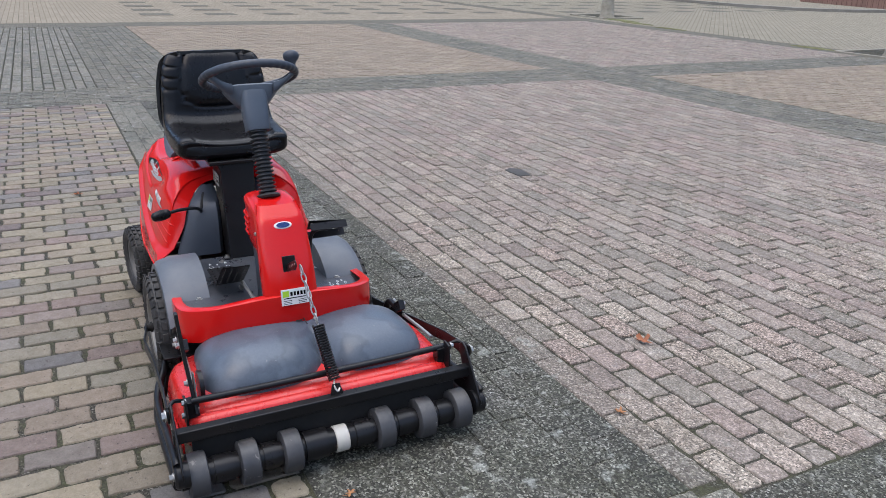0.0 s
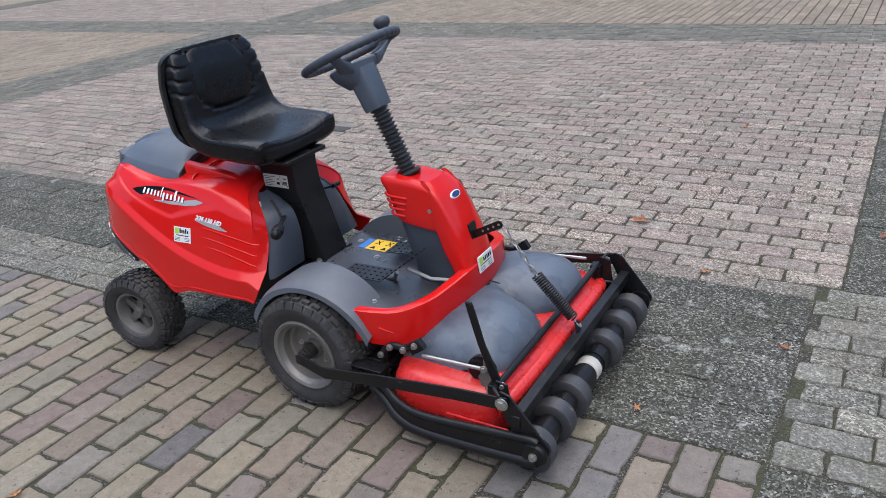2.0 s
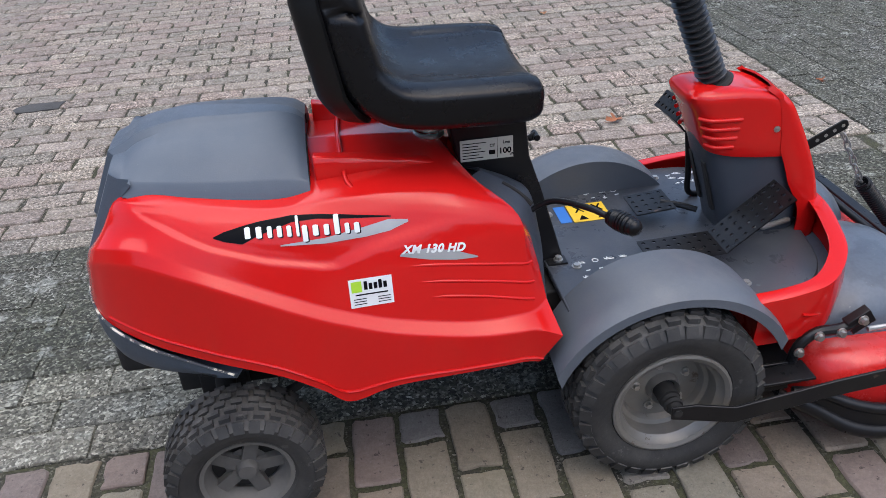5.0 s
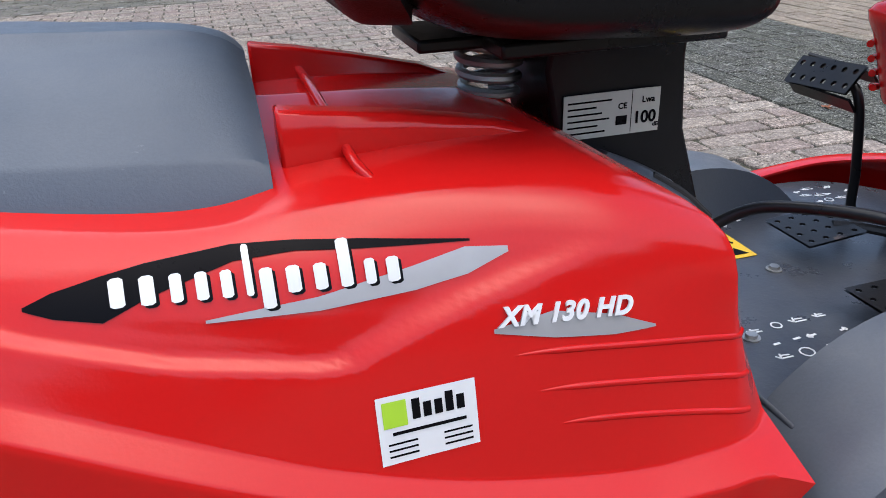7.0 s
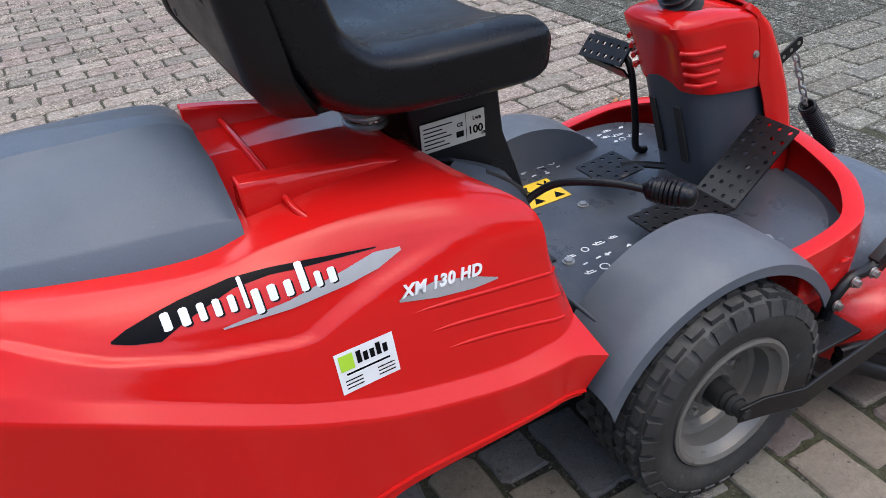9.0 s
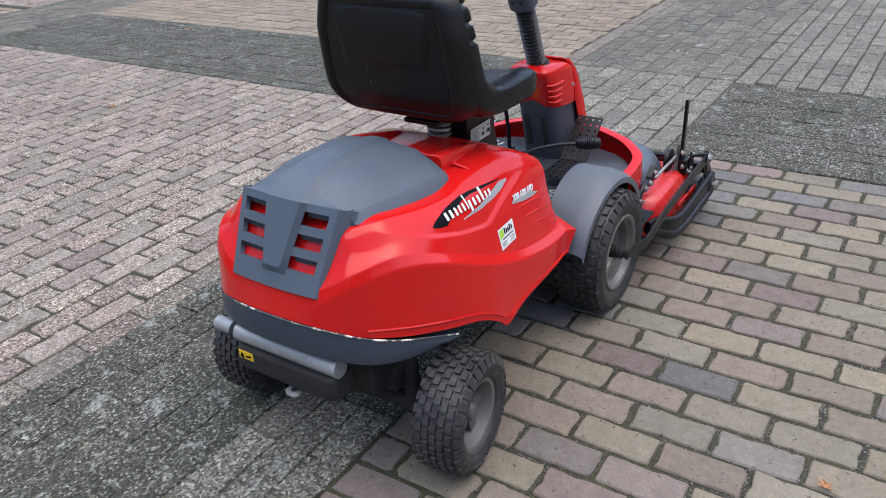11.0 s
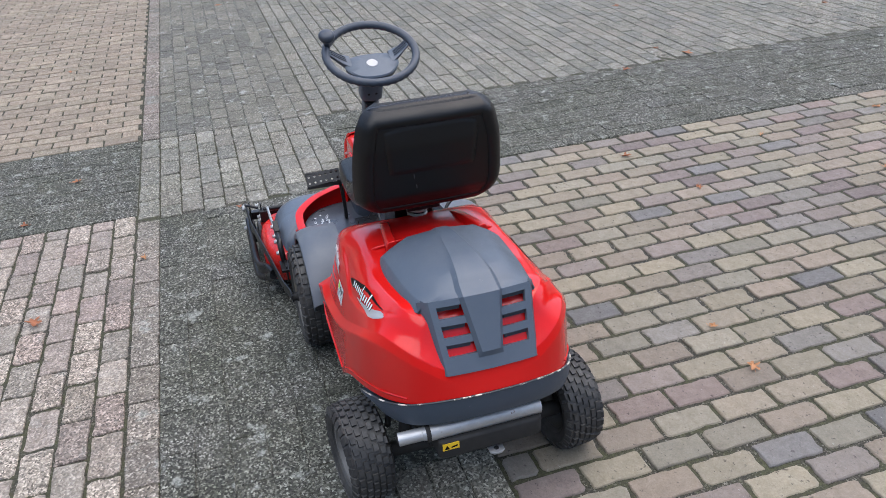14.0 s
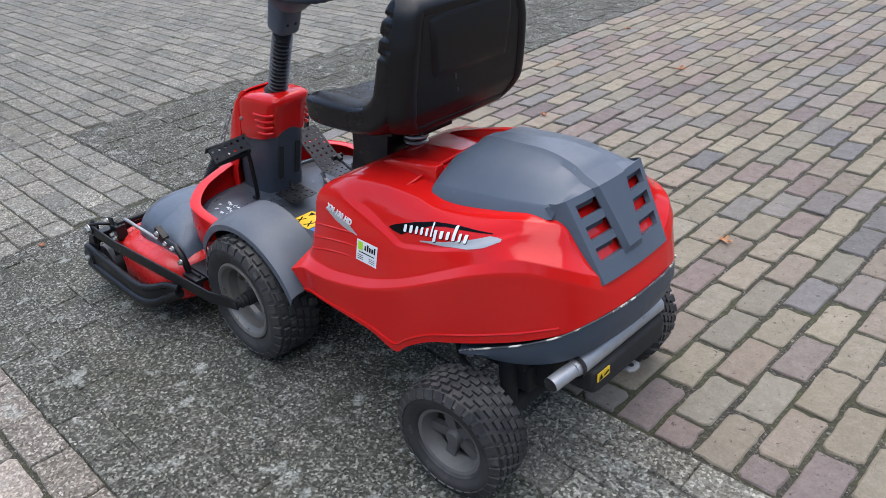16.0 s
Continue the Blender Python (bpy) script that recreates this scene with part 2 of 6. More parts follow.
    link(nt, span(nt, blot.outputs["Fac"], 0.3, 0.7, 0.62, 0.88), b.inputs["Roughness"])
    b.inputs["Specular IOR Level"].default_value = 0.2
    hsum = nt.nodes.new("ShaderNodeMath")
    hsum.operation = "MULTIPLY_ADD"
    link(nt, speck.outputs["Fac"] if not (gravel or crust) else grain, hsum.inputs[0])
    hsum.inputs[1].default_value = 0.7
    link(nt, blot.outputs["Fac"], hsum.inputs[2])
    bump(nt, b, hsum.outputs[0], 0.9, 0.006)
    return m


BROWN_T = [(0.195, 0.167, 0.127), (0.211, 0.182, 0.133), (0.195, 0.160, 0.125), (0.180, 0.150, 0.131), (0.199, 0.175, 0.131), (0.163, 0.149, 0.131), (0.215, 0.188, 0.139), (0.190, 0.158, 0.125), (0.205, 0.175, 0.133), (0.177, 0.139, 0.122), (0.198, 0.177, 0.137), (0.169, 0.147, 0.129), (0.186, 0.169, 0.133), (0.160, 0.143, 0.130), (0.201, 0.167, 0.131), (0.150, 0.122, 0.112), (0.138, 0.130, 0.124)]
PALE_T = [(0.269, 0.227, 0.202), (0.292, 0.250, 0.221), (0.257, 0.214, 0.192), (0.274, 0.236, 0.205), (0.299, 0.262, 0.230), (0.284, 0.230, 0.207), (0.245, 0.219, 0.192)]
DARK_T = [(0.115, 0.112, 0.100), (0.135, 0.130, 0.116), (0.100, 0.097, 0.088), (0.125, 0.118, 0.104), (0.155, 0.150, 0.134)]
CLEAN_T = [(0.235, 0.226, 0.196), (0.265, 0.254, 0.222), (0.205, 0.200, 0.180), (0.240, 0.224, 0.196)]
PINK_T = [(0.265, 0.219, 0.171), (0.280, 0.235, 0.184), (0.250, 0.206, 0.161), (0.271, 0.231, 0.177)]
PAVE = {}
for key, tones, kw in (("brown", BROWN_T, dict(blotch=0.42, moss=0.14, pits=0.7)), ("pale", PALE_T, dict(gravel=0.9, moss=0.22, lichen=0.25)), ("dark", DARK_T, dict(gravel=0.6, crust=0.9, moss=0.5, lichen=0.7, moss_color=(0.048, 0.052, 0.030))),
                       ("worn", [(0.190, 0.180, 0.155), (0.230, 0.215, 0.182), (0.155, 0.150, 0.134), (0.210, 0.195, 0.166)], dict(gravel=0.4, crust=0.45, moss=0.5, lichen=0.9, moss_color=(0.075, 0.074, 0.050))),
                       ("clean", CLEAN_T, dict(gravel=0.75, crust=0.3, moss=0.3, lichen=0.5)), ("grit", CLEAN_T, dict(gravel=0.95, crust=0.5, moss=0.35, lichen=0.4)), ("edge", PALE_T, dict(gravel=0.9, crust=0.45, moss=0.3, lichen=0.6)), ("pink", PINK_T, dict(gravel=0.3, moss=0.12, pits=0.5))):
    PAVE[key] = (paving_material(key + "_paver", tones, True, **kw), paving_material(key + "_pavers", tones, False, **kw))


def soil_material():
    m, nt, b = mat_base("joint_sand_and_moss")
    pos = where(nt, "World")
    f, c = noise_tex(nt, 90, 6, 0.8, pos), noise_tex(nt, 4.5, 6, 0.7, pos)
    grain, gd = cells(nt, 240, pos)
    sand = ramp(nt, grain, [(0.0, (0.010, 0.009, 0.006)), (0.4, (0.027, 0.023, 0.017)), (0.8, (0.054, 0.047, 0.035)), (0.94, (0.12, 0.11, 0.09)), (1.0, (0.25, 0.23, 0.2))])
    moss = ramp(nt, f.outputs["Fac"], [(0.35, (0.014, 0.014, 0.007)), (0.65, (0.066, 0.067, 0.026))])
    link(nt, mixc(nt, span(nt, c.outputs["Fac"], 0.42, 0.56, 0.1, 0.85), sand, moss), b.inputs["Base Color"])
    b.inputs["Roughness"].default_value = 0.95
    bump(nt, b, grain, 1.0, 0.004)
    return m


SOIL = soil_material()


def far_paving_material(name, base, turn):
    m, nt, b = mat_base(name)
    pos = where(nt, "World")
    mp = nt.nodes.new("ShaderNodeMapping")
    mp.inputs["Rotation"].default_value = (0, 0, radians(turn))
    link(nt, pos, mp.inputs["Vector"])
    br = nt.nodes.new("ShaderNodeTexBrick")
    link(nt, mp.outputs[0], br.inputs["Vector"])
    br.inputs["Scale"].default_value = 1.0
    br.inputs["Brick Width"].default_value, br.inputs["Row Height"].default_value, br.inputs["Mortar Size"].default_value = 0.206, 0.106, 0.006
    br.inputs["Color1"].default_value = (*base, 1)
    br.inputs["Color2"].default_value = (*[c * 0.8 for c in base], 1)
    br.inputs["Mortar"].default_value = (*[c * 0.35 for c in base], 1)
    n = noise_tex(nt, 0.8, 6, 0.65, pos)
    link(nt, mixc(nt, span(nt, n.outputs["Fac"], 0.35, 0.7, 0, 0.6), br.outputs["Color"], tuple(c * 0.7 for c in base)), b.inputs["Base Color"])
    b.inputs["Roughness"].default_value = 1.0
    b.inputs["Specular IOR Level"].default_value = 0.08
    return m


FAR_PALE = far_paving_material("far_pale_paving", (0.275, 0.240, 0.185), 0)
FAR_ROAD = far_paving_material("far_road_paving", (0.255, 0.232, 0.180), 45)
FAR_DARK = far_paving_material("far_dark_paving", (0.15, 0.142, 0.118), 90)

# ---- mesh helpers ----


def finish(bm, sharp=38.0):
    bmesh.ops.recalc_face_normals(bm, faces=bm.faces)
    for f in bm.faces:
        f.smooth = True
    for e in bm.edges:
        e.smooth = not (len(e.link_faces) != 2 or e.calc_face_angle(0) > radians(sharp))


def part(name, bm, material, parent=None, label="", sharp=38.0, bevel=0.0, solid=0.0, bseg=2):
    """One mesh object out of a bmesh, under a thing or a part."""
    finish(bm, sharp)
    me = bpy.data.meshes.new(name)
    bm.to_mesh(me)
    bm.free()
    for m in material if isinstance(material, (list, tuple)) else (material,):
        me.materials.append(m)
    ob = new(name, me)
    if parent is not None:
        ob.parent = parent
    if label:
        ob["label"] = label
    if solid:
        s = ob.modifiers.new("thickness", "SOLIDIFY")
        s.thickness, s.offset = solid, -1
    if bevel:
        v = ob.modifiers.new("worn_edges", "BEVEL")
        v.width, v.segments, v.limit_method, v.angle_limit = bevel, bseg, "ANGLE", radians(32)
        v.harden_normals = False
    return ob


def box(bm, c, s, rot=None, taper=1.0):
    """A box of size s round c; rot: a 3x3 turn; taper: scale of its top."""
    r = rot or Matrix.Identity(3)
    vs = []
    for z in (-0.5, 0.5):
        k = taper if z > 0 else 1.0
        for x, y in ((-0.5, -0.5), (0.5, -0.5), (0.5, 0.5), (-0.5, 0.5)):
            vs.append(bm.verts.new(Vector(c) + r @ Vector((x * s[0] * k, y * s[1] * k, z * s[2]))))
    for q in ((3, 2, 1, 0), (4, 5, 6, 7), (0, 1, 5, 4), (1, 2, 6, 5), (2, 3, 7, 6), (3, 0, 4, 7)):
        bm.faces.new([vs[i] for i in q])
    return vs


def rings(bm, rows, closed=True, caps=True):
    """Skin over rows of points."""
    vv = [[bm.verts.new(p) for p in row] for row in rows]
    n = len(rows[0])
    for a, b in zip(vv, vv[1:]):
        for i in range(n if closed else n - 1):
            j = (i + 1) % n
            bm.faces.new((a[i], a[j], b[j], b[i]))
    if caps and closed:
        bm.faces.new(vv[0][::-1])
        bm.faces.new(vv[-1])
    return vv


def frame_of(d):
    d = Vector(d).normalized()
    a = Vector((0, 0, 1)) if abs(d.z) < 0.9 else Vector((1, 0, 0))
    u = d.cross(a).normalized()
    return d, u, d.cross(u).normalized()


def rod(bm, p, q, r, r2=None, seg=14, caps=True):
    p, q = Vector(p), Vector(q)
    d, u, w = frame_of(q - p)
    r2 = r if r2 is None else r2
    rows = [[c + k * (math.cos(t) * u + math.sin(t) * w) for t in (2 * math.pi * i / seg for i in range(seg))] for c, k in ((p, r), (q, r2))]
    rings(bm, rows, True, caps)


def tube(bm, pts, r, seg=10, radii=None, flat=1.0, up=None):
    """A bent rod through pts."""
    pts = [Vector(p) for p in pts]
    rows = []
    d, u, w = frame_of(pts[1] - pts[0])
    if up is not None:
        u = Vector(up).normalized()
    for i, p in enumerate(pts):
        a, b = pts[max(i - 1, 0)], pts[min(i + 1, len(pts) - 1)]
        d = (b - a).normalized()
        u = (u - d * u.dot(d)).normalized()
        w = d.cross(u)
        k = radii[i] if radii else r
        rows.append([p + k * (math.cos(t) * u + flat * math.sin(t) * w) for t in (2 * math.pi * j / seg for j in range(seg))])
    rings(bm, rows)


def smooth_path(pts, n=6):
    """Points on a smooth curve through pts."""
    P = [Vector(p) for p in pts]
    out = []
    for i in range(len(P) - 1):
        a, b, c, d = P[max(i - 1, 0)], P[i], P[i + 1], P[min(i + 2, len(P) - 1)]
        for k in range(n):
            t = k / n
            out.append(0.5 * (2 * b + (c - a) * t + (2 * a - 5 * b + 4 * c - d) * t * t + (3 * b - a - 3 * c + d) * t ** 3))
    out.append(P[-1])
    return out


def lathe(bm, profile, centre, axis=(0, 1, 0), seg=48, closed=False):
    """Turn a profile of (radius, along) round an axis."""
    d, u, w = frame_of(axis)
    c = Vector(centre)
    rows = [[c + d * s + r * (math.cos(t) * u + math.sin(t) * w) for t in (2 * math.pi * i / seg for i in range(seg))] for r, s in profile]
    if closed:
        rows.append(rows[0])
    vv = rings(bm, rows, True, False)
    if closed:
        bmesh.ops.remove_doubles(bm, verts=bm.verts, dist=1e-6)
    return vv


def plate(bm, outline, origin, ax, ay, thick):
    """A flat plate: a 2D outline laid along ax and ay from origin, with thickness."""
    o, ax, ay = Vector(origin), Vector(ax).normalized(), Vector(ay).normalized()
    nz = ax.cross(ay).normalized()
    a = [bm.verts.new(o + ax * x + ay * y) for x, y in outline]
    b = [bm.verts.new(o + ax * x + ay * y + nz * thick) for x, y in outline]
    bm.faces.new(a[::-1])
    bm.faces.new(b)
    n = len(outline)
    for i in range(n):
        j = (i + 1) % n
        bm.faces.new((a[i], a[j], b[j], b[i]))


def bolt(bm, p, d, r=0.008, h=0.008):
    p, d = Vector(p), Vector(d).normalized()
    rod(bm, p, p + d * h * 0.3, r * 1.5, seg=12)
    rod(bm, p + d * h * 0.3, p + d * h, r, seg=6)


def bolts(parent, places, d, r=0.008, h=0.008, mat=None):
    """Bolt heads, each a part of its own."""
    for p in places:
        b = bmesh.new()
        bolt(b, p, d, r, h)
        part("bolt", b, mat or STEEL, parent)


def thing(name, at, label, category, group=""):
    e = new(name)
    e.location = at
    return tagged(e, label, category, group)


# ---- the riding mower ----
mower = thing("riding_mower", (-1.370, -1.011, -0.003), "red ride-on lawn mower with grey lid and black seat on pavers", "lawn mower")

mower.rotation_euler = (radians(0.4), radians(0.2), 0)  # it leans a little on its soft tyres

HOOD = [  # stations from front to rear: (along, half width, height) from the lower edge up to the middle of the top
    [(-0.240, 0.304, 0.282), (-0.200, 0.312, 0.342), (-0.214, 0.238, 0.372), (-0.225, 0.205, 0.457), (-0.247, 0.181, 0.521), (-0.322, 0.115, 0.584), (-0.352, 0.000, 0.600)],
    [(-0.268, 0.306, 0.288), (-0.246, 0.306, 0.358), (-0.244, 0.262, 0.368), (-0.244, 0.242, 0.464), (-0.262, 0.216, 0.546), (-0.330, 0.142, 0.598), (-0.366, 0.000, 0.616)],
    [(-0.304, 0.311, 0.290), (-0.292, 0.310, 0.361), (-0.290, 0.274, 0.371), (-0.274, 0.254, 0.470), (-0.268, 0.226, 0.556), (-0.332, 0.150, 0.604), (-0.370, 0.000, 0.620)],
    [(-0.380, 0.315, 0.290), (-0.370, 0.312, 0.368), (-0.370, 0.280, 0.378), (-0.370, 0.262, 0.511), (-0.370, 0.229, 0.591), (-0.385, 0.160, 0.621), (-0.400, 0.000, 0.635)],
    [(-0.510, 0.316, 0.284), (-0.500, 0.310, 0.396), (-0.500, 0.280, 0.406), (-0.500, 0.260, 0.536), (-0.500, 0.221, 0.605), (-0.500, 0.172, 0.629), (-0.500, 0.000, 0.645)],
    [(-0.594, 0.315, 0.262), (-0.600, 0.306, 0.432), (-0.600, 0.278, 0.442), (-0.600, 0.255, 0.556), (-0.600, 0.217, 0.609), (-0.600, 0.176, 0.627), (-0.600, 0.000, 0.650)],
    [(-0.640, 0.315, 0.296), (-0.660, 0.302, 0.459), (-0.660, 0.274, 0.469), (-0.660, 0.253, 0.566), (-0.660, 0.216, 0.612), (-0.660, 0.176, 0.620), (-0.660, 0.000, 0.655)],
    [(-0.710, 0.307, 0.336), (-0.720, 0.296, 0.488), (-0.720, 0.268, 0.498), (-0.720, 0.250, 0.578), (-0.720, 0.213, 0.615), (-0.720, 0.172, 0.624), (-0.720, 0.000, 0.660)],
    [(-0.815, 0.288, 0.370), (-0.820, 0.282, 0.536), (-0.820, 0.256, 0.546), (-0.820, 0.241, 0.597), (-0.820, 0.205, 0.629), (-0.820, 0.168, 0.638), (-0.820, 0.000, 0.664)],
    [(-0.920, 0.258, 0.405), (-0.916, 0.250, 0.562), (-0.909, 0.232, 0.578), (-0.903, 0.218, 0.605), (-0.893, 0.194, 0.637), (-0.882, 0.168, 0.646), (-0.890, 0.000, 0.660)],
    [(-0.995, 0.212, 0.430), (-0.989, 0.204, 0.552), (-0.979, 0.194, 0.570), (-0.965, 0.177, 0.598), (-0.947, 0.156, 0.632), (-0.931, 0.138, 0.643), (-0.915, 0.000, 0.652)],
    [(-1.030, 0.164, 0.448), (-1.021, 0.159, 0.528), (-1.009, 0.153, 0.548), (-0.986, 0.141, 0.580), (-0.961, 0.128, 0.620), (-0.941, 0.118, 0.637), (-0.925, 0.000, 0.648)],
    [(-1.043, 0.120, 0.454), (-1.034, 0.118, 0.502), (-1.021, 0.115, 0.526), (-0.993, 0.109, 0.566), (-0.963, 0.103, 0.612), (-0.941, 0.098, 0.632), (-0.929, 0.000, 0.645)],
    [(-1.050, 0.070, 0.456), (-1.042, 0.069, 0.486), (-1.030, 0.068, 0.512), (-1.000, 0.066, 0.558), (-0.968, 0.063, 0.608), (-0.945, 0.061, 0.630), (-0.935, 0.000, 0.643)],
    [(-1.054, 0.020, 0.458), (-1.046, 0.020, 0.485), (-1.034, 0.020, 0.510), (-1.004, 0.020, 0.556), (-0.972, 0.020, 0.607), (-0.949, 0.020, 0.629), (-0.937, 0.000, 0.642)],
]


def hood_rows():
    fine = [smooth_path([Vector(s[j]) for s in HOOD], 12) for j in range(len(HOOD[0]))]
    return [[fine[j][i] for j in range(len(fine))] for i in range(len(fine[0]))]


CREASE = ((-.93, .642), (-.868, .615), (-.788, .577), (-.701, .547), (-.605, .5245), (-.585, .524), (-.558, .534), (-.498, .551), (-.42, .568), (-.37, .577))


def crease_depth(u, z):
    """How far the flank is set back above its swept crease."""
    if not CREASE[0][0] < u < CREASE[-1][0]:
        return 0.0
    for (a, za), (b, zb) in zip(CREASE, CREASE[1:]):
        if a <= u <= b:
            zc = za + (zb - za) * (u - a) / (b - a)
    up = min(1.0, max(0.0, (z - zc) / 0.007 + 0.5))
    fade = min(1.0, max(0.0, (zc + 0.075 - z) / 0.06))
    ends = min(1.0, (u - CREASE[0][0]) / 0.08, (CREASE[-1][0] - u) / 0.08)
    return 0.0065 * up * up * (3 - 2 * up) * fade * ends


def hood_half(r):
    """The profile of one station from the lower edge to the middle, with its sloping ledge."""
    k = min(1.0, (Vector(r[1]) - Vector(r[2])).length / 0.032)
    ledge = r[2] + Vector((0, 0.011 * k, 0.010 * k))
    low, mid, up = r[1] - r[0], ledge - r[1], smooth_path([ledge] + r[3:], 5)
    out = [r[0] + low * t for t in (0, .12, .25, .4, .55, .7, .84, .955, 1.0)] + [r[1] + mid * t for t in (.13, .5, .87)]
    cum = [0.0]
    for p, q in zip(up, up[1:]):
        cum.append(cum[-1] + (q - p).length)
    n, j = 110, 0
    for i in range(n + 1):
        s = cum[-1] * i / n
        while j < len(up) - 2 and cum[j + 1] < s:
            j += 1
        out.append(up[j].lerp(up[j + 1], (s - cum[j]) / max(1e-9, cum[j + 1] - cum[j])))
    return [p - Vector((0, crease_depth(p.x, p.z) if p.y > 0.12 else 0.0, 0)) for p in out]


def hood_net():
    rows = [hood_half(r) for r in hood_rows()]
    quads = []
    for a, b in zip(rows, rows[1:]):
        for i in range(len(a) - 1):
            quads.append((a[i], a[i + 1], b[i + 1], b[i]))
    tris = [(q[0], q[1], q[2]) for q in quads] + [(q[0], q[2], q[3]) for q in quads]
    return np.array([[tuple(p) for p in t] for t in tris])


NET = hood_net()


def hood_width(u, z):
    """Half width of the hood flank at a place along and a height."""
    a, b, c = NET[:, 0], NET[:, 1], NET[:, 2]
    d = (b[:, 2] - c[:, 2]) * (a[:, 0] - c[:, 0]) + (c[:, 0] - b[:, 0]) * (a[:, 2] - c[:, 2])
    d = np.where(np.abs(d) < 1e-12, 1e-12, d)
    l1 = ((b[:, 2] - c[:, 2]) * (u - c[:, 0]) + (c[:, 0] - b[:, 0]) * (z - c[:, 2])) / d
    l2 = ((c[:, 2] - a[:, 2]) * (u - c[:, 0]) + (a[:, 0] - c[:, 0]) * (z - c[:, 2])) / d
    l3 = 1 - l1 - l2
    hit = (l1 > -1e-3) & (l2 > -1e-3) & (l3 > -1e-3)
    w = l1 * a[:, 1] + l2 * b[:, 1] + l3 * c[:, 1]
    return float(w[hit].max()) if hit.any() else 0.20


def build_hood():
    bm = bmesh.new()
    rows = []
    for r in hood_rows():
        half = hood_half(r)
        ring = [Vector((p.x, -max(p.y, 0), p.z)) for p in half] + [Vector((p.x, max(p.y, 0), p.z)) for p in half[-2::-1]]
        rows.append(ring)
    end = rings(bm, rows, closed=False, caps=False)[-1]
    for i in range(len(end) // 2 - 1):  # close the rear across the middle
        bm.faces.new((end[i], end[i + 1], end[-2 - i], end[-1 - i]))
    bmesh.ops.remove_doubles(bm, verts=bm.verts, dist=1e-4)
    bmesh.ops.recalc_face_normals(bm, faces=bm.faces)
    hood = part("hood", bm, RED, mower, "glossy red plastic engine hood", sharp=60, solid=0.004)
    # moulded lines on each flank: three ribs, a swept crease below the decal and a bead along the lower edge
    for side in (-1, 1):
        for k, (u0, z0, u1, z1) in enumerate(((-.472, .505, -.240, .462), (-.456, .474, -.240, .428), (-.438, .444, -.242, .398))):
            bm = bmesh.new()
            pts = []
            for i in range(25):
                u = u0 + (u1 - u0) * i / 24
                z = z0 + (z1 - z0) * (i / 24) ** 1.6
                pts.append((u, side * (hood_width(u, z) - .0014), z))
            tube(bm, pts, 0.0032, 8, radii=[.0010 + .0022 * min(1, i / 5) for i in range(25)])
            part("rib", bm, RED, hood, sharp=80)
        bm = bmesh.new()
        low = smooth_path([Vector(st[0]).lerp(Vector(st[1]), .13) for st in HOOD[:11]], 4)
        tube(bm, [(p.x, side * (p.y + .0005), p.z) for p in low], 0.0032, 6)
        part("edge_bead", bm, RED, hood)
        bm = bmesh.new()  # raised wedge beside the seat spring
        rows = [[Vector((u, s_v * side, z - .012)), Vector((u, s_v * side, z + h * .7)), Vector((u, (s_v - .006) * side, z + h)), Vector((u, (s_v - .028) * side, z + h)), Vector((u, (s_v - .036) * side, z - .012))]
                for u, s_v, z, h in ((-.606, .150, .630, .044), (-.56, .146, .631, .036), (-.50, .138, .632, .024), (-.43, .128, .629, .012), (-.38, .120, .622, .0))]
        rings(bm, rows)
        part("raised_wedge", bm, RED, hood, sharp=50, bevel=0.003)
    bm = bmesh.new()  # lip round the front of the lid
    tube(bm, smooth_path([(-.540, -.186, .619), (-.552, -.170, .6325), (-.556, -.14, .6395), (-.558, -.10, .6465), (-.560, 0, .6525), (-.558, .10, .6465), (-.556, .14, .6395), (-.552, .170, .6325), (-.540, .186, .619)], 5), 0.0045, 8)
    part("lid_lip", bm, RED, hood, sharp=80)
    return hood


LID = [  # (along, base half width, base height, shoulder half width, shoulder height, spine half width, spine height, middle height)
    (-0.616, .182, .602, .170, .640, .012, .690, .693),
    (-0.634, .183, .604, .169, .647, .015, .704, .707),
    (-0.67, .183, .608, .167, .651, .018, .713, .717),
    (-0.74, .180, .618, .164, .655, .026, .717, .722),
    (-0.83, .174, .628, .158, .661, .034, .719, .727),
    (-0.90, .164, .638, .148, .665, .041, .706, .716),
    (-0.932, .154, .646, .139, .667, .045, .690, .701),
]


def face_at(s, v, n):
    """A place on the sloping rear face of the lid: s down, v across, n outwards."""
    a, b = Vector((-0.937, 0, 0.676)), Vector((-1.0205, 0, 0.5105))
    d = b - a
    o = Vector((d.z, 0, -d.x)).normalized()
    p = a + d * s + o * n
    bulge = 0.008 * (1 - (v / 0.14) ** 2)
    return Vector((p.x - bulge, v, p.z))


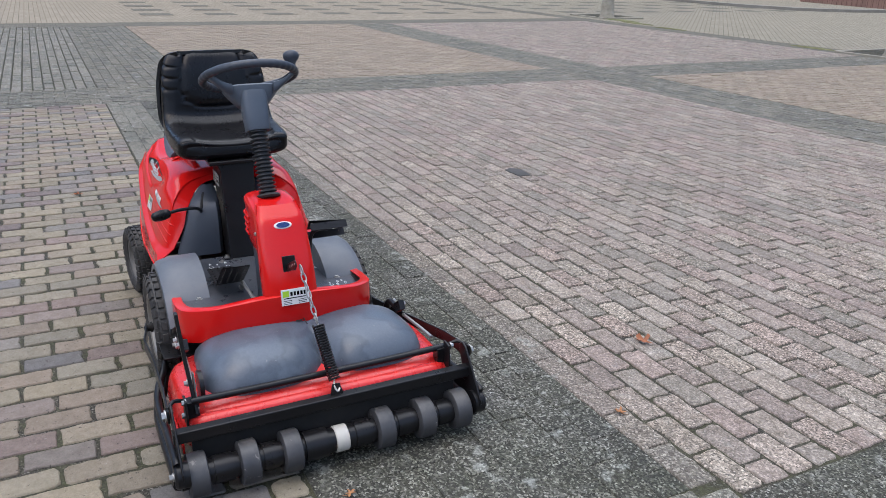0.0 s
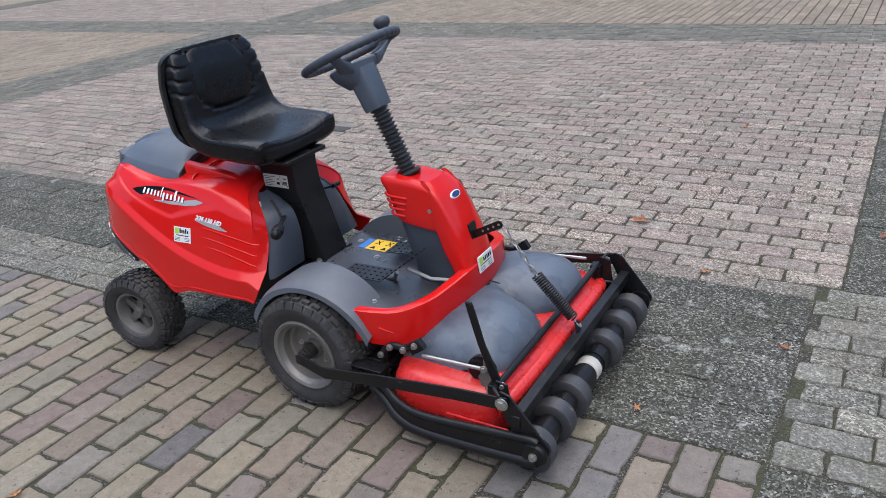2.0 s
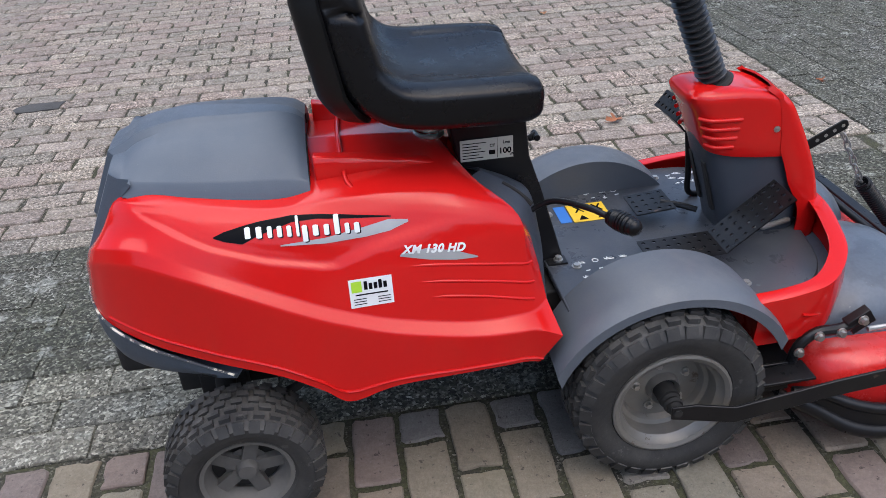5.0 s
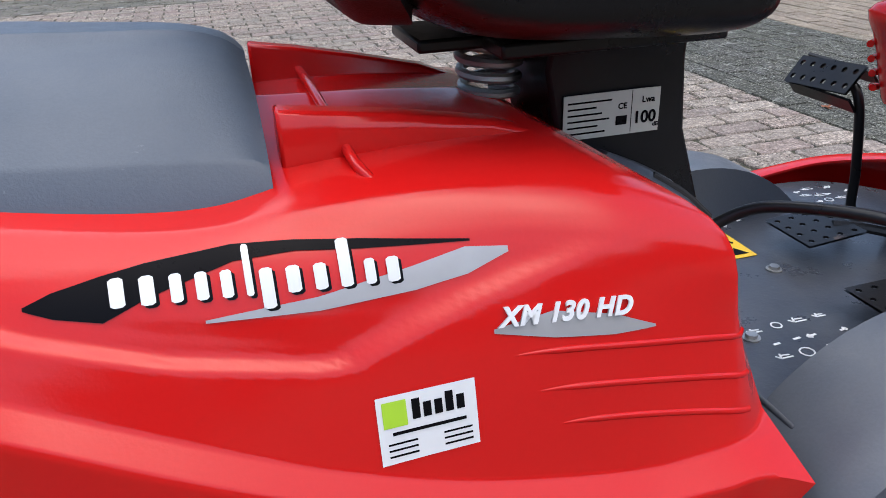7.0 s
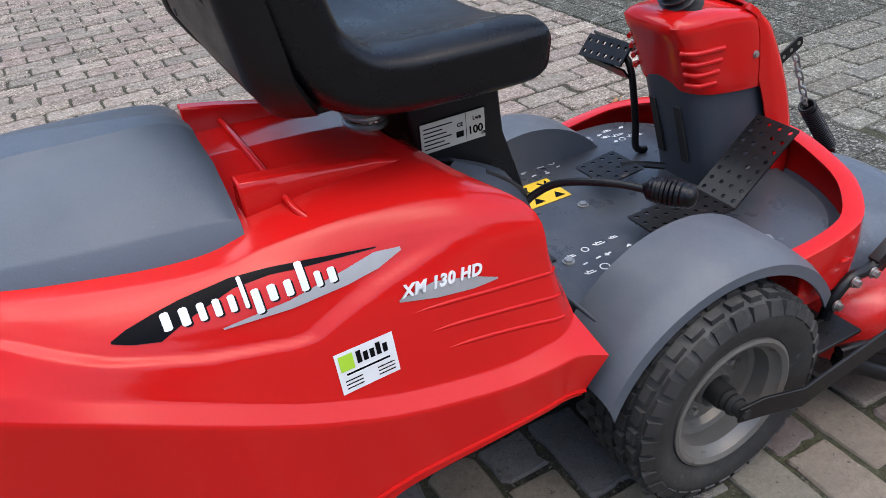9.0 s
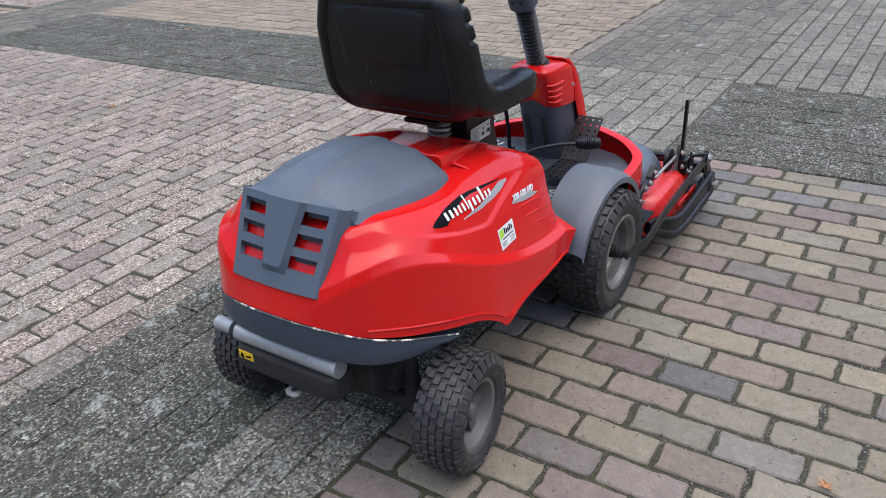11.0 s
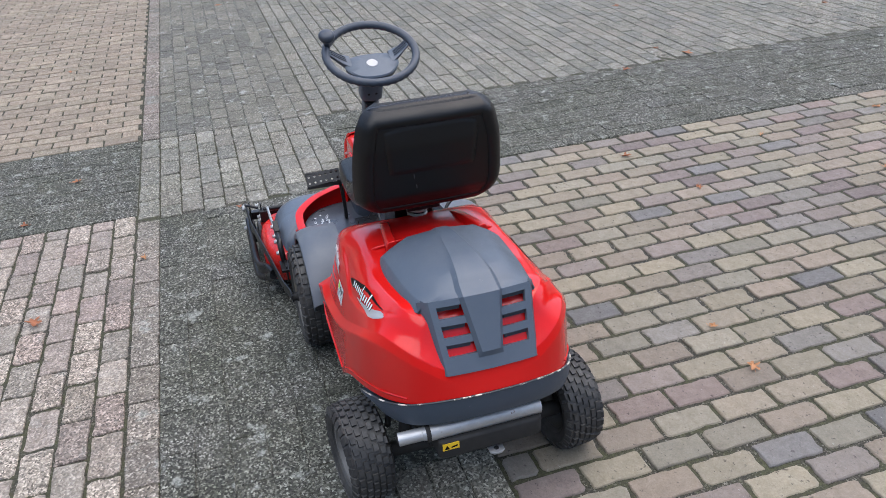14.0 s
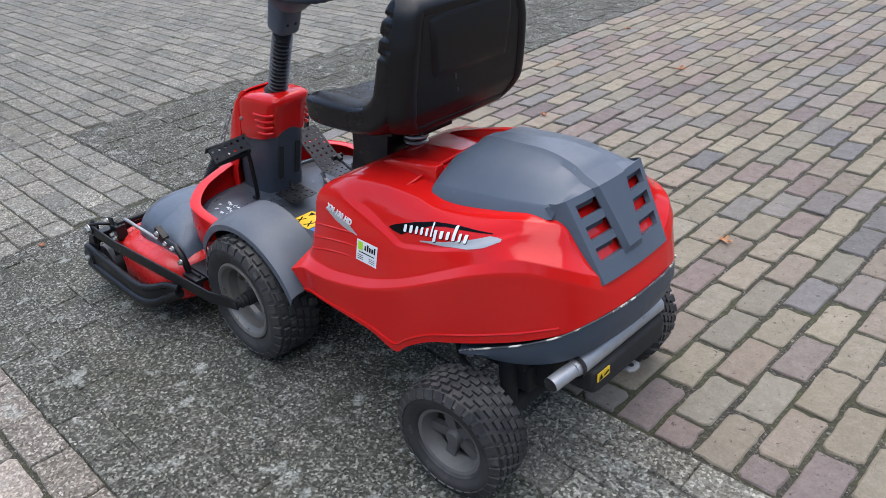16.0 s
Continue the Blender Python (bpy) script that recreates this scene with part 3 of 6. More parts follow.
def build_lid():
    """One grey moulding: top, sloping rear face with louvre openings, raised spine."""
    bm = bmesh.new()
    top = []
    for u, wb, zb, ws, zs, wp, zp, zm in LID:
        top.append([(u, wb, zb), (u, ws + 0.0015, zs - 0.003), (u, ws - 0.003, zs + 0.001), (u, ws - 0.030, zs * .60 + zp * .40), (u, ws * .56 + wp * .1, zs * .16 + zp * .84), (u, wp + 0.012, zp - 0.002), (u, wp, zm), (u, 0, zm + 0.0005)])
    cols = [smooth_path([r[j] for r in top], 4) for j in range(8)]
    half = [[c[i] for c in cols] for i in range(len(cols[0]))]
    cuts = [0.0, .09, .245, .345, .50, .60, .755, .83, 1.0]  # bars and openings down the face
    for s in cuts:
        wo = .138 - .016 * s
        sp = .046 - .030 * min(s, .8)
        h = 0.011 if s < .8 else 0.0
        f = [face_at(s, wo + 0.014 - .008 * s, -0.026 + .014 * s), face_at(s, wo, 0.006), face_at(s, wo - 0.006, 0.012), face_at(s, wo - 0.022, 0.013), face_at(s, (wo - .022 + sp + .010) / 2, 0.013), face_at(s, sp + 0.010, 0.013), face_at(s, sp, 0.013 + h), face_at(s, 0, 0.014 + h)]
        half.append([(p.x, p.y, p.z) for p in f])
    n0 = len(half) - len(cuts)
    vv = []
    for r in half:
        vv.append([bm.verts.new((x, -y, z)) for x, y, z in r] + [bm.verts.new((x, y, z)) for x, y, z in r[-2::-1]])
    m = len(vv[0])
    for i in range(len(vv) - 1):
        for j in range(m - 1):
            opening = i - n0 in (1, 3, 5) and j in (3, 4, m - 5, m - 6)
            if not opening:
                bm.faces.new((vv[i][j], vv[i][j + 1], vv[i + 1][j + 1], vv[i + 1][j]))
    lid = part("lid", bm, GREY_LIGHT, mower, "faded dark grey plastic engine lid with louvre openings over red", sharp=34, solid=0.012)
    n_top = n0 * m
    for e in lid.data.edges:  # crisp shoulder line and spine edges
        a, b = e.vertices
        if a % m == b % m and a % m in (2, 6, m - 3, m - 7) and max(a, b) < n_top + m:
            e.use_edge_sharp = True
    # front wall of the lid; dark sheets stand in for shade in its air slot
    bm = bmesh.new()
    out = [(-.176, .606), (-.166, .636), (-.1, .676), (-.04, .686), (.04, .686), (.1, .676), (.166, .636), (.176, .606)]
    plate(bm, out, (-0.624, 0, 0), (0, 1, 0), (0, 0, 1), 0.006)
    part("front_wall", bm, GREY, lid, bevel=0.002)
    for s in (-1, 1):
        bm = bmesh.new()
        plate(bm, [(s * .164, .624), (s * .156, .640), (s * .05, .680), (s * .05, .660)][::s], (-0.6175, 0, 0), (0, 1, 0), (0, 0, 1), 0.002)
        part("air_slot", bm, DARK, lid, "dark sheet for the shade in the air intake slot")
    # louvre blades leaning in each opening
    for sd in (-1, 1):
        for sa, sb in ((.09, .245), (.345, .50), (.60, .755)):
            bm = bmesh.new()
            w1, w0 = .120 - .014 * sa, .058 - .022 * sa
            rings(bm, [[face_at(sa - .01, sd * w, -.010), face_at(sa - .01, sd * w, .010), face_at(sa + .055, sd * w, .002), face_at(sa + .055, sd * w, -.010)] for w in (w0, w1)])
            part("louvre", bm, GREY, lid)
    return lid


def build_bumper():
    plan = smooth_path([(-0.79, .296, 0), (-0.87, .278, 0), (-0.94, .254, 0), (-1.0, .212, 0), (-1.036, .148, 0), (-1.053, .07, 0), (-1.057, 0, 0)], 4)
    tops = smooth_path([(0, 0, .345), (0, 0, .378), (0, 0, .405), (0, 0, .430), (0, 0, .448), (0, 0, .455), (0, 0, .457)], 4)
    lows = smooth_path([(0, 0, .335), (0, 0, .338), (0, 0, .344), (0, 0, .354), (0, 0, .366), (0, 0, .374), (0, 0, .376)], 4)
    bm = bmesh.new()
    rows = []
    pts = [(p.x, -p.y, t.z, l.z) for p, t, l in zip(plan, tops, lows)]
    pts += [(x, -y, t, l) for x, y, t, l in pts[-2::-1]]
    for x, y, t, l in pts:
        k = 0.93 if t - l > 0.03 else 0.99
        cx, cy = -0.6 + (x + 0.6) * k, y * k
        rows.append([Vector((x, y, t)), Vector((x * 1.002, y * 1.004, (t + l) / 2)), Vector((-0.6 + (x + 0.6) * 0.985, y * .985, l + 0.006)), Vector((cx, cy, l)), Vector((-0.6 + (x + 0.6) * .8, y * .8, l + 0.02))])
    rings(bm, rows, closed=False, caps=False)
    bumper = part("bumper", bm, surface("bumper_plastic", (0.040, 0.054, 0.074), 0.42, grain=300, vary=0.1, wear=(0.2, 0.2, 0.19), wear_amount=0.02, bump_h=0.0004), mower,
                  "dark blue grey rear bumper with scuffs", sharp=30, solid=0.004)
    bm = bmesh.new()
    rim_pts = [(x * 1.0015, y * 1.003, t + 0.001) for x, y, t, l in pts]
    tube(bm, rim_pts, 0.0022, 6)
    part("edge_trim", bm, surface("worn_edge", (0.04, 0.045, 0.05), 0.5, vary=0.1, wear=(0.62, 0.58, 0.48), wear_amount=0.75), bumper, "edge with chipped pale paint")
    return bumper


def tyre_mesh(r, w, rim_r, rows, count, lug):
    bm = bmesh.new()
    h = w / 2
    prof = [(rim_r - 0.006, -h * 0.72), (rim_r + 0.003, -h * 0.84), (rim_r + 0.006, -h * 0.90), (rim_r + 0.012, -h * 0.92), (rim_r + (r - rim_r) * 0.30, -h * .99), (rim_r + (r - rim_r) * 0.50, -h * 1.03), (rim_r + (r - rim_r) * 0.66, -h * 1.01), (r - 0.018, -h * 0.95), (r - 0.009, -h * 0.82), (r - 0.0055, -h * 0.4),
            (r - 0.0045, 0)]
    prof = prof + [(a, -b) for a, b in prof[-2::-1]]
    lathe(bm, prof, (0, 0, 0), (0, 1, 0), 56)
    body, bm = bm, bmesh.new()
    for k in range(rows):
        yc = -h * 0.78 + (k + 0.5) * (h * 1.56) / rows
        wide = h * 1.56 / rows * 0.72
        edge = abs(yc) / h
        for i in range(count):
            a = 2 * math.pi * (i + (0.5 if k in (1, rows - 2) else 0.0) + 0.12 * k) / count
            rr = r - 0.004 - (0.009 * max(0, edge - 0.4))
            rot = Matrix.Rotation(-a, 3, "Y")
            box(bm, rot @ Vector((rr, yc, 0)), (lug, wide, 2 * math.pi * r / count * (0.68 if k % 2 else 0.62)), rot @ Matrix.Rotation(-0.18 * yc / h, 3, "Z"))
    for s in (-1, 1):  # shoulder lugs
        for i in range(count):
            a = 2 * math.pi * (i + 0.25) / count
            rot = Matrix.Rotation(-a, 3, "Y")
            box(bm, rot @ Vector((r - 0.0165, s * h * 0.925, 0)), (0.022, 0.009, 2 * math.pi * r / count * 0.62), rot @ Matrix.Rotation(-s * 0.42, 3, "Z"))
    return body, bm


def build_front_wheel(side):
    """Wide driven wheel with a pressed steel rim."""
    c = Vector((0, side * 0.305, 0.187))
    bm = bmesh.new()
    lathe(bm, [(0.022, side * 0.02), (0.03, side * 0.03), (0.034, side * 0.012), (0.060, side * 0.004), (0.076, side * 0.006), (0.082, side * 0.018), (0.090, side * 0.022), (0.093, side * 0.048), (0.100, side * 0.054), (0.104, side * 0.064), (0.112, side * 0.068), (0.117, side * 0.066), (0.118, side * 0.058),
                (0.106, side * 0.050), (0.102, -side * 0.05), (0.112, -side * 0.062)], (0, 0, 0), (0, 1, 0), 48)
    wheel = part("front_wheel", bm, RIM, mower, "dusty pale pressed steel rim", sharp=30)
    bolts(wheel, [(0.052 * math.cos(2 * math.pi * i / 5 + 0.5), side * 0.006, 0.052 * math.sin(2 * math.pi * i / 5 + 0.5)) for i in range(5)], (0, side, 0), 0.006, 0.010)
    wheel.location = c
    body, tread = tyre_mesh(0.187, 0.142, 0.114, 5, 31, 0.012)
    part("tyre", body, RUBBER, wheel, "worn black tyre", sharp=30)
    tagged(part("tread", tread, RUBBER, wheel, "worn rubber tread blocks", sharp=30), kind="stuff")
    bm = bmesh.new()
    rod(bm, (0, side * 0.0, 0), (0, side * 0.05, 0), 0.021, seg=20)
    for k in range(4):
        rod(bm, (0, side * (0.030 + 0.012 * k), 0), (0, side * (0.037 + 0.012 * k), 0), 0.019, 0.017, seg=18)
    rod(bm, (0, side * 0.05, 0), (0, side * 0.085, 0), 0.0135, seg=16)
    bolt(bm, (0, side * 0.085, 0), (0, side, 0), 0.009, 0.008)
    part("axle_stub", bm, DARK, wheel, "greasy black axle end")
    return wheel


def build_rear_wheel(side):
    c = Vector((-0.806, side * 0.312 + 0.010, 0.146))
    bm = bmesh.new()
    lathe(bm, [(0.0, side * 0.036), (0.016, side * 0.036), (0.020, side * 0.030), (0.022, side * 0.012), (0.040, side * 0.012)], (0, 0, 0), (0, 1, 0), 32)
    ring = bmesh.new()
    lathe(ring, [(0.064, side * 0.008), (0.070, side * 0.030), (0.078, side * 0.046), (0.086, side * 0.048), (0.088, side * 0.040), (0.080, 0.0), (0.086, -side * 0.045)], (0, 0, 0), (0, 1, 0), 40)
    for i in range(5):
        a = 2 * math.pi * i / 5
        rot = Matrix.Rotation(-a, 3, "Y")
        box(bm, rot @ Vector((0.044, side * 0.014, 0)), (0.058, 0.016, 0.026), rot)
    wheel = part("rear_wheel", bm, RIM_PLASTIC, mower, "dusty grey five spoke plastic wheel", sharp=30)
    part("rim_ring", ring, surface("dusty_ring", (0.105, 0.10, 0.092), 0.6, grain=90, vary=0.2, dust=0.2), wheel, "dusty pale plastic rim ring", sharp=30)
    wheel.location = c
    wheel.rotation_euler = (0, 0, radians(STEER))
    # dark disc behind the spokes, coloured for the shade of their recesses
    bm = bmesh.new()
    lathe(bm, [(0.066, 0.0), (0.02, 0.0)], (0, 0, 0), (0, 1, 0), 32)
    part("hub_disc", bm, DARK, wheel)
    body, tread = tyre_mesh(0.146, 0.118, 0.086, 5, 30, 0.010)
    part("tyre", body, RUBBER, wheel, "worn black tyre", sharp=30)
    tagged(part("tread", tread, RUBBER, wheel, "worn rubber tread blocks", sharp=30), kind="stuff")
    return wheel


STEER = 6.0


def build_fender(side):
    bm = bmesh.new()
    rows = []
    for i in range(25):
        k = i / 24
        a = radians(159 - 134 * k)
        rr = 0.230
        x, z = 0.012 + rr * 1.06 * math.cos(a), 0.184 + rr * math.sin(a)
        lo = max(0.0, math.sin(a))
        vo, vi = 0.338, 0.20
        x2, z2 = x * 0.96, z - 0.028
        rows.append([Vector((x * .95, side * (vi - .002), min(z, .336))), Vector((x * .97, side * vi, z + 0.012 * lo)), Vector((x * .995, side * (vo - 0.05), z + 0.010 * lo)), Vector((x, side * (vo - 0.018), z + 0.002)), Vector((x * 1.0, side * vo, z - 0.012 * lo)), Vector((x2, side * (vo + 0.001), z2))])
    rings(bm, rows, closed=False, caps=False)
    return part("fender", bm, FENDER_GREY, mower, "grey plastic front mudguard", sharp=40, solid=0.004)


APRON = [  # plan of the red floor apron from the side to the front: (along, half width, top height, bottom height, lean)
    (0.172, .316, .358, .250), (0.254, .316, .366, .254), (0.326, .300, .376, .262), (0.388, .236, .392, .280), (0.414, .160, .406, .300), (0.428, .085, .416, .312), (0.432, 0.0, .418, .314)]


def build_apron():
    half = smooth_path([(a, b, c) for a, b, c, d in APRON], 4)
    low = smooth_path([(a, b, d) for a, b, c, d in APRON], 4)
    pts = [(p, q) for p, q in zip(half, low)]
    full = [(Vector((p.x, -p.y, p.z)), Vector((q.x, -q.y, q.z))) for p, q in pts] + [(p, q) for p, q in pts[-2::-1]]
    bm = bmesh.new()
    rows = []
    c = Vector((0.06, 0, 0))
    for p, q in full:
        d = Vector((p.x - c.x, p.y, 0)).normalized()
        out = d * 0.006
        rows.append([p - d * 0.030 - Vector((0, 0, 0.003)), p - d * 0.004, p + Vector((0, 0, -0.003)) + d * 0.003, (p + q) / 2 + out, q + Vector((0, 0, 0.004)) + d * 0.002, q - d * 0.012])
    rings(bm, rows, closed=False, caps=False)
    apron = part("floor_apron", bm, RED, mower, "red plastic apron round the footwell", sharp=34, solid=0.004)
    # swept crease on each cheek
    for s in (-1, 1):
        bm = bmesh.new()
        tube(bm, smooth_path([(0.262, s * .3225, .318), (0.310, s * .309, .306), (0.360, s * .272, .310), (0.392, s * .235, .326)], 5), 0.003, 6)
        part("crease", bm, RED, apron)
    return apron


def build_floor():
    bm = bmesh.new()
    half = smooth_path([(a - 0.03, max(b - 0.03, 0), 0) for a, b, c, d in APRON], 3)
    pts = [(-0.17, -0.245), (0.14, -0.245), (0.16, -0.27)] + [(p.x, -p.y) for p in half] + [(p.x, p.y) for p in half[-2::-1]] + [(0.16, 0.27), (0.14, 0.245), (-0.17, 0.245)]
    plate(bm, pts, (0, 0, 0.330), (1, 0, 0), (0, 1, 0), 0.014)
    floor = part("floor_plate", bm, FLOOR_GREY, mower, "scuffed dark grey footplate", bevel=0.003)
    bolts(floor, [(x, y, 0.344) for x, y in ((-0.11, -.10), (-.11, .12), (.05, -.225), (.19, -.235), (.05, .225), (.19, .235), (0.02, 0.03))], (0, 0, 1), 0.007, 0.006)
    return floor


def ring_at(centre, u, w, hx, hy, p=2.6, n=20):
    out = []
    for i in range(n):
        t = 2 * math.pi * i / n
        c, s = math.cos(t), math.sin(t)
        out.append(centre + u * hx * math.copysign(abs(c) ** (2 / p), c) + w * hy * math.copysign(abs(s) ** (2 / p), s))
    return out


V0 = 0.011  # middle of the steering column


def build_tower():
    """Steering tower: grey foot, red cowl leaning back, front shield."""
    X, Y = Vector((1, 0, 0)), Vector((0, 1, 0))
    bm = bmesh.new()
    rows = []
    for z, xa, xb, wy in ((.340, .228, .40, .072), (.42, .206, .40, .070), (.50, .180, .385, .068), (.56, .162, .36, .066)):
        rows.append(ring_at(Vector(((xa + xb) / 2, V0, z)), X, Y, (xb - xa) / 2, wy, 4.0, 28))
    rings(bm, rows)
    foot = part("steering_tower", bm, GREY, mower, "dark grey plastic tower foot", sharp=50)
    # dark strips stand in for the shade in two slots of the foot
    for k in (-.03, .03):
        bm = bmesh.new()
        box(bm, (.196, V0 + k, .45), (.006, .016, .12), Matrix.Rotation(-.28, 3, "Y"))
        part("slot", bm, DARK, foot, bevel=0.001)
    bm = bmesh.new()
    rows = []
    for z, xa, xb, wy, low in ((.522, .170, .392, .0735, 1), (.530, .166, .390, .0755, 1), (.56, .156, .378, .0755, .8), (.60, .143, .358, .0745, .5), (.630, .131, .341, .0735, .2), (.648, .122, .331, .0745, 0), (.660, .119, .318, .0740, 0), (.668, .124, .306, .067, 0), (.6725, .134, .292, .058, 0), (.674, .150, .27, .044, 0)):
        ring = ring_at(Vector(((xa + xb) / 2, V0, z)), X, Y, (xb - xa) / 2, wy, 4.6, 44)
        for q in ring:  # the skirt drops towards the middle of each side and the crown slopes forward
            k = (q.x - xa) / (xb - xa)
            q.z += low * (.024 * (1 - k) ** 2 - .004) - (.030 * max(0.0, k - .45) ** 1.3 if z > .64 else 0.0)
        rows.append(ring)
    rings(bm, rows)
    cowl = part("cowl", bm, RED, foot, "red cowl with moulded ribs", sharp=50)
    # front shield from the cowl down to the apron, its cheeks swept back over the foot
    bm = bmesh.new()
    prof = smooth_path([(.296, .064, .668), (.338, .074, .632), (.362, .078, .590), (.388, .080, .536), (.410, .082, .480), (.426, .084, .420), (.434, .086, .36), (.424, .088, .300)], 5)
    rows = []
    for p in prof:
        t = max(0.0, min(1.0, (0.655 - p.z) / 0.12))
        back = .012 + .046 * t - .018 * max(0.0, min(1.0, (.46 - p.z) / .06))
        half = [Vector((p.x - back - .012, p.y - .003, p.z)), Vector((p.x - back, p.y, p.z)), Vector((p.x - .018, p.y, p.z)), Vector((p.x - 0.007, p.y - 0.005, p.z)), Vector((p.x - .001, p.y - 0.020, p.z)), Vector((p.x + 0.003, p.y * 0.45, p.z)), Vector((p.x + 0.004, 0, p.z))]
        rows.append([Vector((q.x, V0 - q.y, q.z)) for q in half] + [Vector((q.x, V0 + q.y, q.z)) for q in half[-2::-1]])
    rings(bm, rows, closed=False, caps=False)
    part("front_shield", bm, RED, foot, sharp=46, solid=0.004)
    for s in (-1, 1):
        for k in range(4):
            bm = bmesh.new()
            z = .618 - .019 * k
            tube(bm, smooth_path([(.143 + .006 * k, V0 + s * .060, z), (.160 + .004 * k, V0 + s * .0725, z - .002), (.185, V0 + s * .0745, z - .004), (.228 - .004 * k, V0 + s * .0745, z - .006)], 5), 0.0046, 8)
            part("rib", bm, RED, cowl, sharp=80)
        bm = bmesh.new()
        bolt(bm, (.304, V0 + s * .0745, .583), (0, s, 0), 0.0045, 0.005)
        part("screw", bm, STEEL, cowl)
    a, b = Vector((.196, V0, .664)), Vector((.108, V0, .866))
    d = (b - a).normalized()
    bm = bmesh.new()
    lathe(bm, [(.029, -.004), (.037, -.002), (.040, .004), (.034, .010), (.026, .011)], a, d, 28)
    part("collar", bm, DARK, cowl)
    bm = bmesh.new()
    prof = []
    n = 17
    L = (b - a).length
    for i in range(n):
        prof += [(0.0205, L * i / n), (0.0300, L * (i + 0.36) / n), (0.0300, L * (i + 0.5) / n), (0.0205, L * (i + 0.86) / n)]
    lathe(bm, prof, a, d, 32)
    part("bellows", bm, BELLOWS, foot, "ribbed black rubber bellows", sharp=60)
    u = Vector((0, 1, 0))
    w = d.cross(u)
    bm = bmesh.new()
    rows = [ring_at(b + d * k, u, w, h1, h2, 3.6, 28) for k, h1, h2 in ((-.004, .028, .026), (-.004, .0365, .033), (0.0, .0385, .035), (.05, .0405, .0365), (.10, .043, .039), (.125, .040, .036))]
    rings(bm, rows)
    part("upper_column", bm, GREY_LIGHT, foot, sharp=50)
    # dark discs in place of the shade inside two screw holes
    for k in (-.012, .014):
        bm = bmesh.new()
        rod(bm, b + d * .028 + u * k - w * (.034 if w.x > 0 else -.034), b + d * .028 + u * k - w * (.0365 if w.x > 0 else -.0365), .0042, seg=10)
        part("screw_hole", bm, DARK, foot)
    return foot, b, d


def build_steering_wheel(b, d):
    u = Vector((0, 1, 0))
    w = Vector((.913, 0, .408))
    d = Vector((-.408, 0, .913))
    c = Vector((.032, V0, 1.026))
    R = 0.147
    bm = bmesh.new()
    n = 160
    rows = []
    for i in range(n):
        t = 2 * math.pi * i / n
        rad = u * math.cos(t) + w * math.sin(t)
        ring = []
        for k in (2 * math.pi * j / 14 for j in range(14)):
            knurl = 0.0011 * math.sin(40 * t) if math.sin(k) < 0.2 else 0.0  # finger grips on the inner underside
            ring.append(c + rad * R + (0.0132 + knurl) * (math.cos(k) * rad + math.sin(k) * d))
        rows.append(ring)
    rows.append(rows[0])
    rings(bm, rows, True, False)
    bmesh.ops.remove_doubles(bm, verts=bm.verts, dist=1e-5)
    sw = part("steering_wheel", bm, GREY, mower, "dark grey two spoke steering wheel with spinner knob", sharp=60)
    hub = c - d * 0.040 - w * 0.022
    bm = bmesh.new()  # dished boat-shaped hub, broad at its front edge
    rows = []
    for k, h1, h2, o in ((-.060, .040, .034, .006), (-.045, .056, .042, .004), (-.024, .076, .052, .0), (-.006, .088, .058, .0), (.004, .090, .059, 0), (.009, .084, .055, 0), (.011, .04, .03, 0)):
        ring = ring_at(hub + d * k + w * o, u, w, h1, h2, 3.2, 40)
        for q in ring:
            f = (q - hub).dot(w) / .06
            across = (q - hub).dot(u)
            q -= u * across * max(0.0, -f) * .34
        rows.append(ring)
    rings(bm, rows)
    # paler grey puts the reflected sky into the hub's colour
    hub_part = part("hub", bm, GREY_LIGHT, sw, sharp=44)
    for s in (-1, 1):
        bm = bmesh.new()
        p0, p1 = hub + u * s * 0.066 + w * 0.030 - d * 0.002, c + u * s * (R - 0.010) + w * 0.040 - d * .004
        rows = []
        for k, (wide, thick, dip) in enumerate(((.030, .020, 0), (.026, .016, .004), (.021, .011, .005), (.018, .009, .003), (.020, .009, 0))):
            q = p0.lerp(p1, k / 4) - d * dip
            rows.append([q + w * wide * a + d * thick * e for a, e in ((-1, -.3), (-.7, -1), (.7, -1), (1, -.3), (1, .5), (.75, .65), (-.75, .65), (-1, .5))])
        rings(bm, rows)
        # same paler grey as the hub, in place of sky reflection
        spoke = part("spoke", bm, GREY_LIGHT, sw, sharp=60)
        for k in range(3):
            bm = bmesh.new()
            o = w * (-.010 + .010 * k) + d * .0068
            tube(bm, [p0.lerp(p1, .2) + o + d * .003, p0.lerp(p1, .5) + o, p0.lerp(p1, .85) + o], .0018, 6)
            part("rib", bm, GREY, spoke)
    bm = bmesh.new()
    lathe(bm, [(0.0, 0.003), (0.0175, 0.003), (0.0195, 0.0)], hub + d * 0.0105 + w * .006, d, 28)
    part("badge", bm, SILVER, hub_part, "round silver badge")
    k = c + u * 0.134 + w * 0.052
    bm = bmesh.new()
    lathe(bm, [(0.0, 0.0), (0.011, 0.0), (0.0105, 0.018), (0.014, 0.028), (0.0225, 0.036), (0.0265, 0.045), (0.0255, 0.055), (0.018, 0.062), (0.0, 0.064)], k, d, 24)
    part("spinner_knob", bm, GREY, sw, sharp=60)
    return sw


def near_path(p, pts):
    """Distance in the plane from p to a bent line."""
    best = 9.0
    for (ax, ay), (bx, by) in zip(pts, pts[1:]):
        dx, dy = bx - ax, by - ay
        t = max(0.0, min(1.0, ((p[0] - ax) * dx + (p[1] - ay) * dy) / (dx * dx + dy * dy)))
        best = min(best, math.hypot(p[0] - ax - t * dx, p[1] - ay - t * dy))
    return best


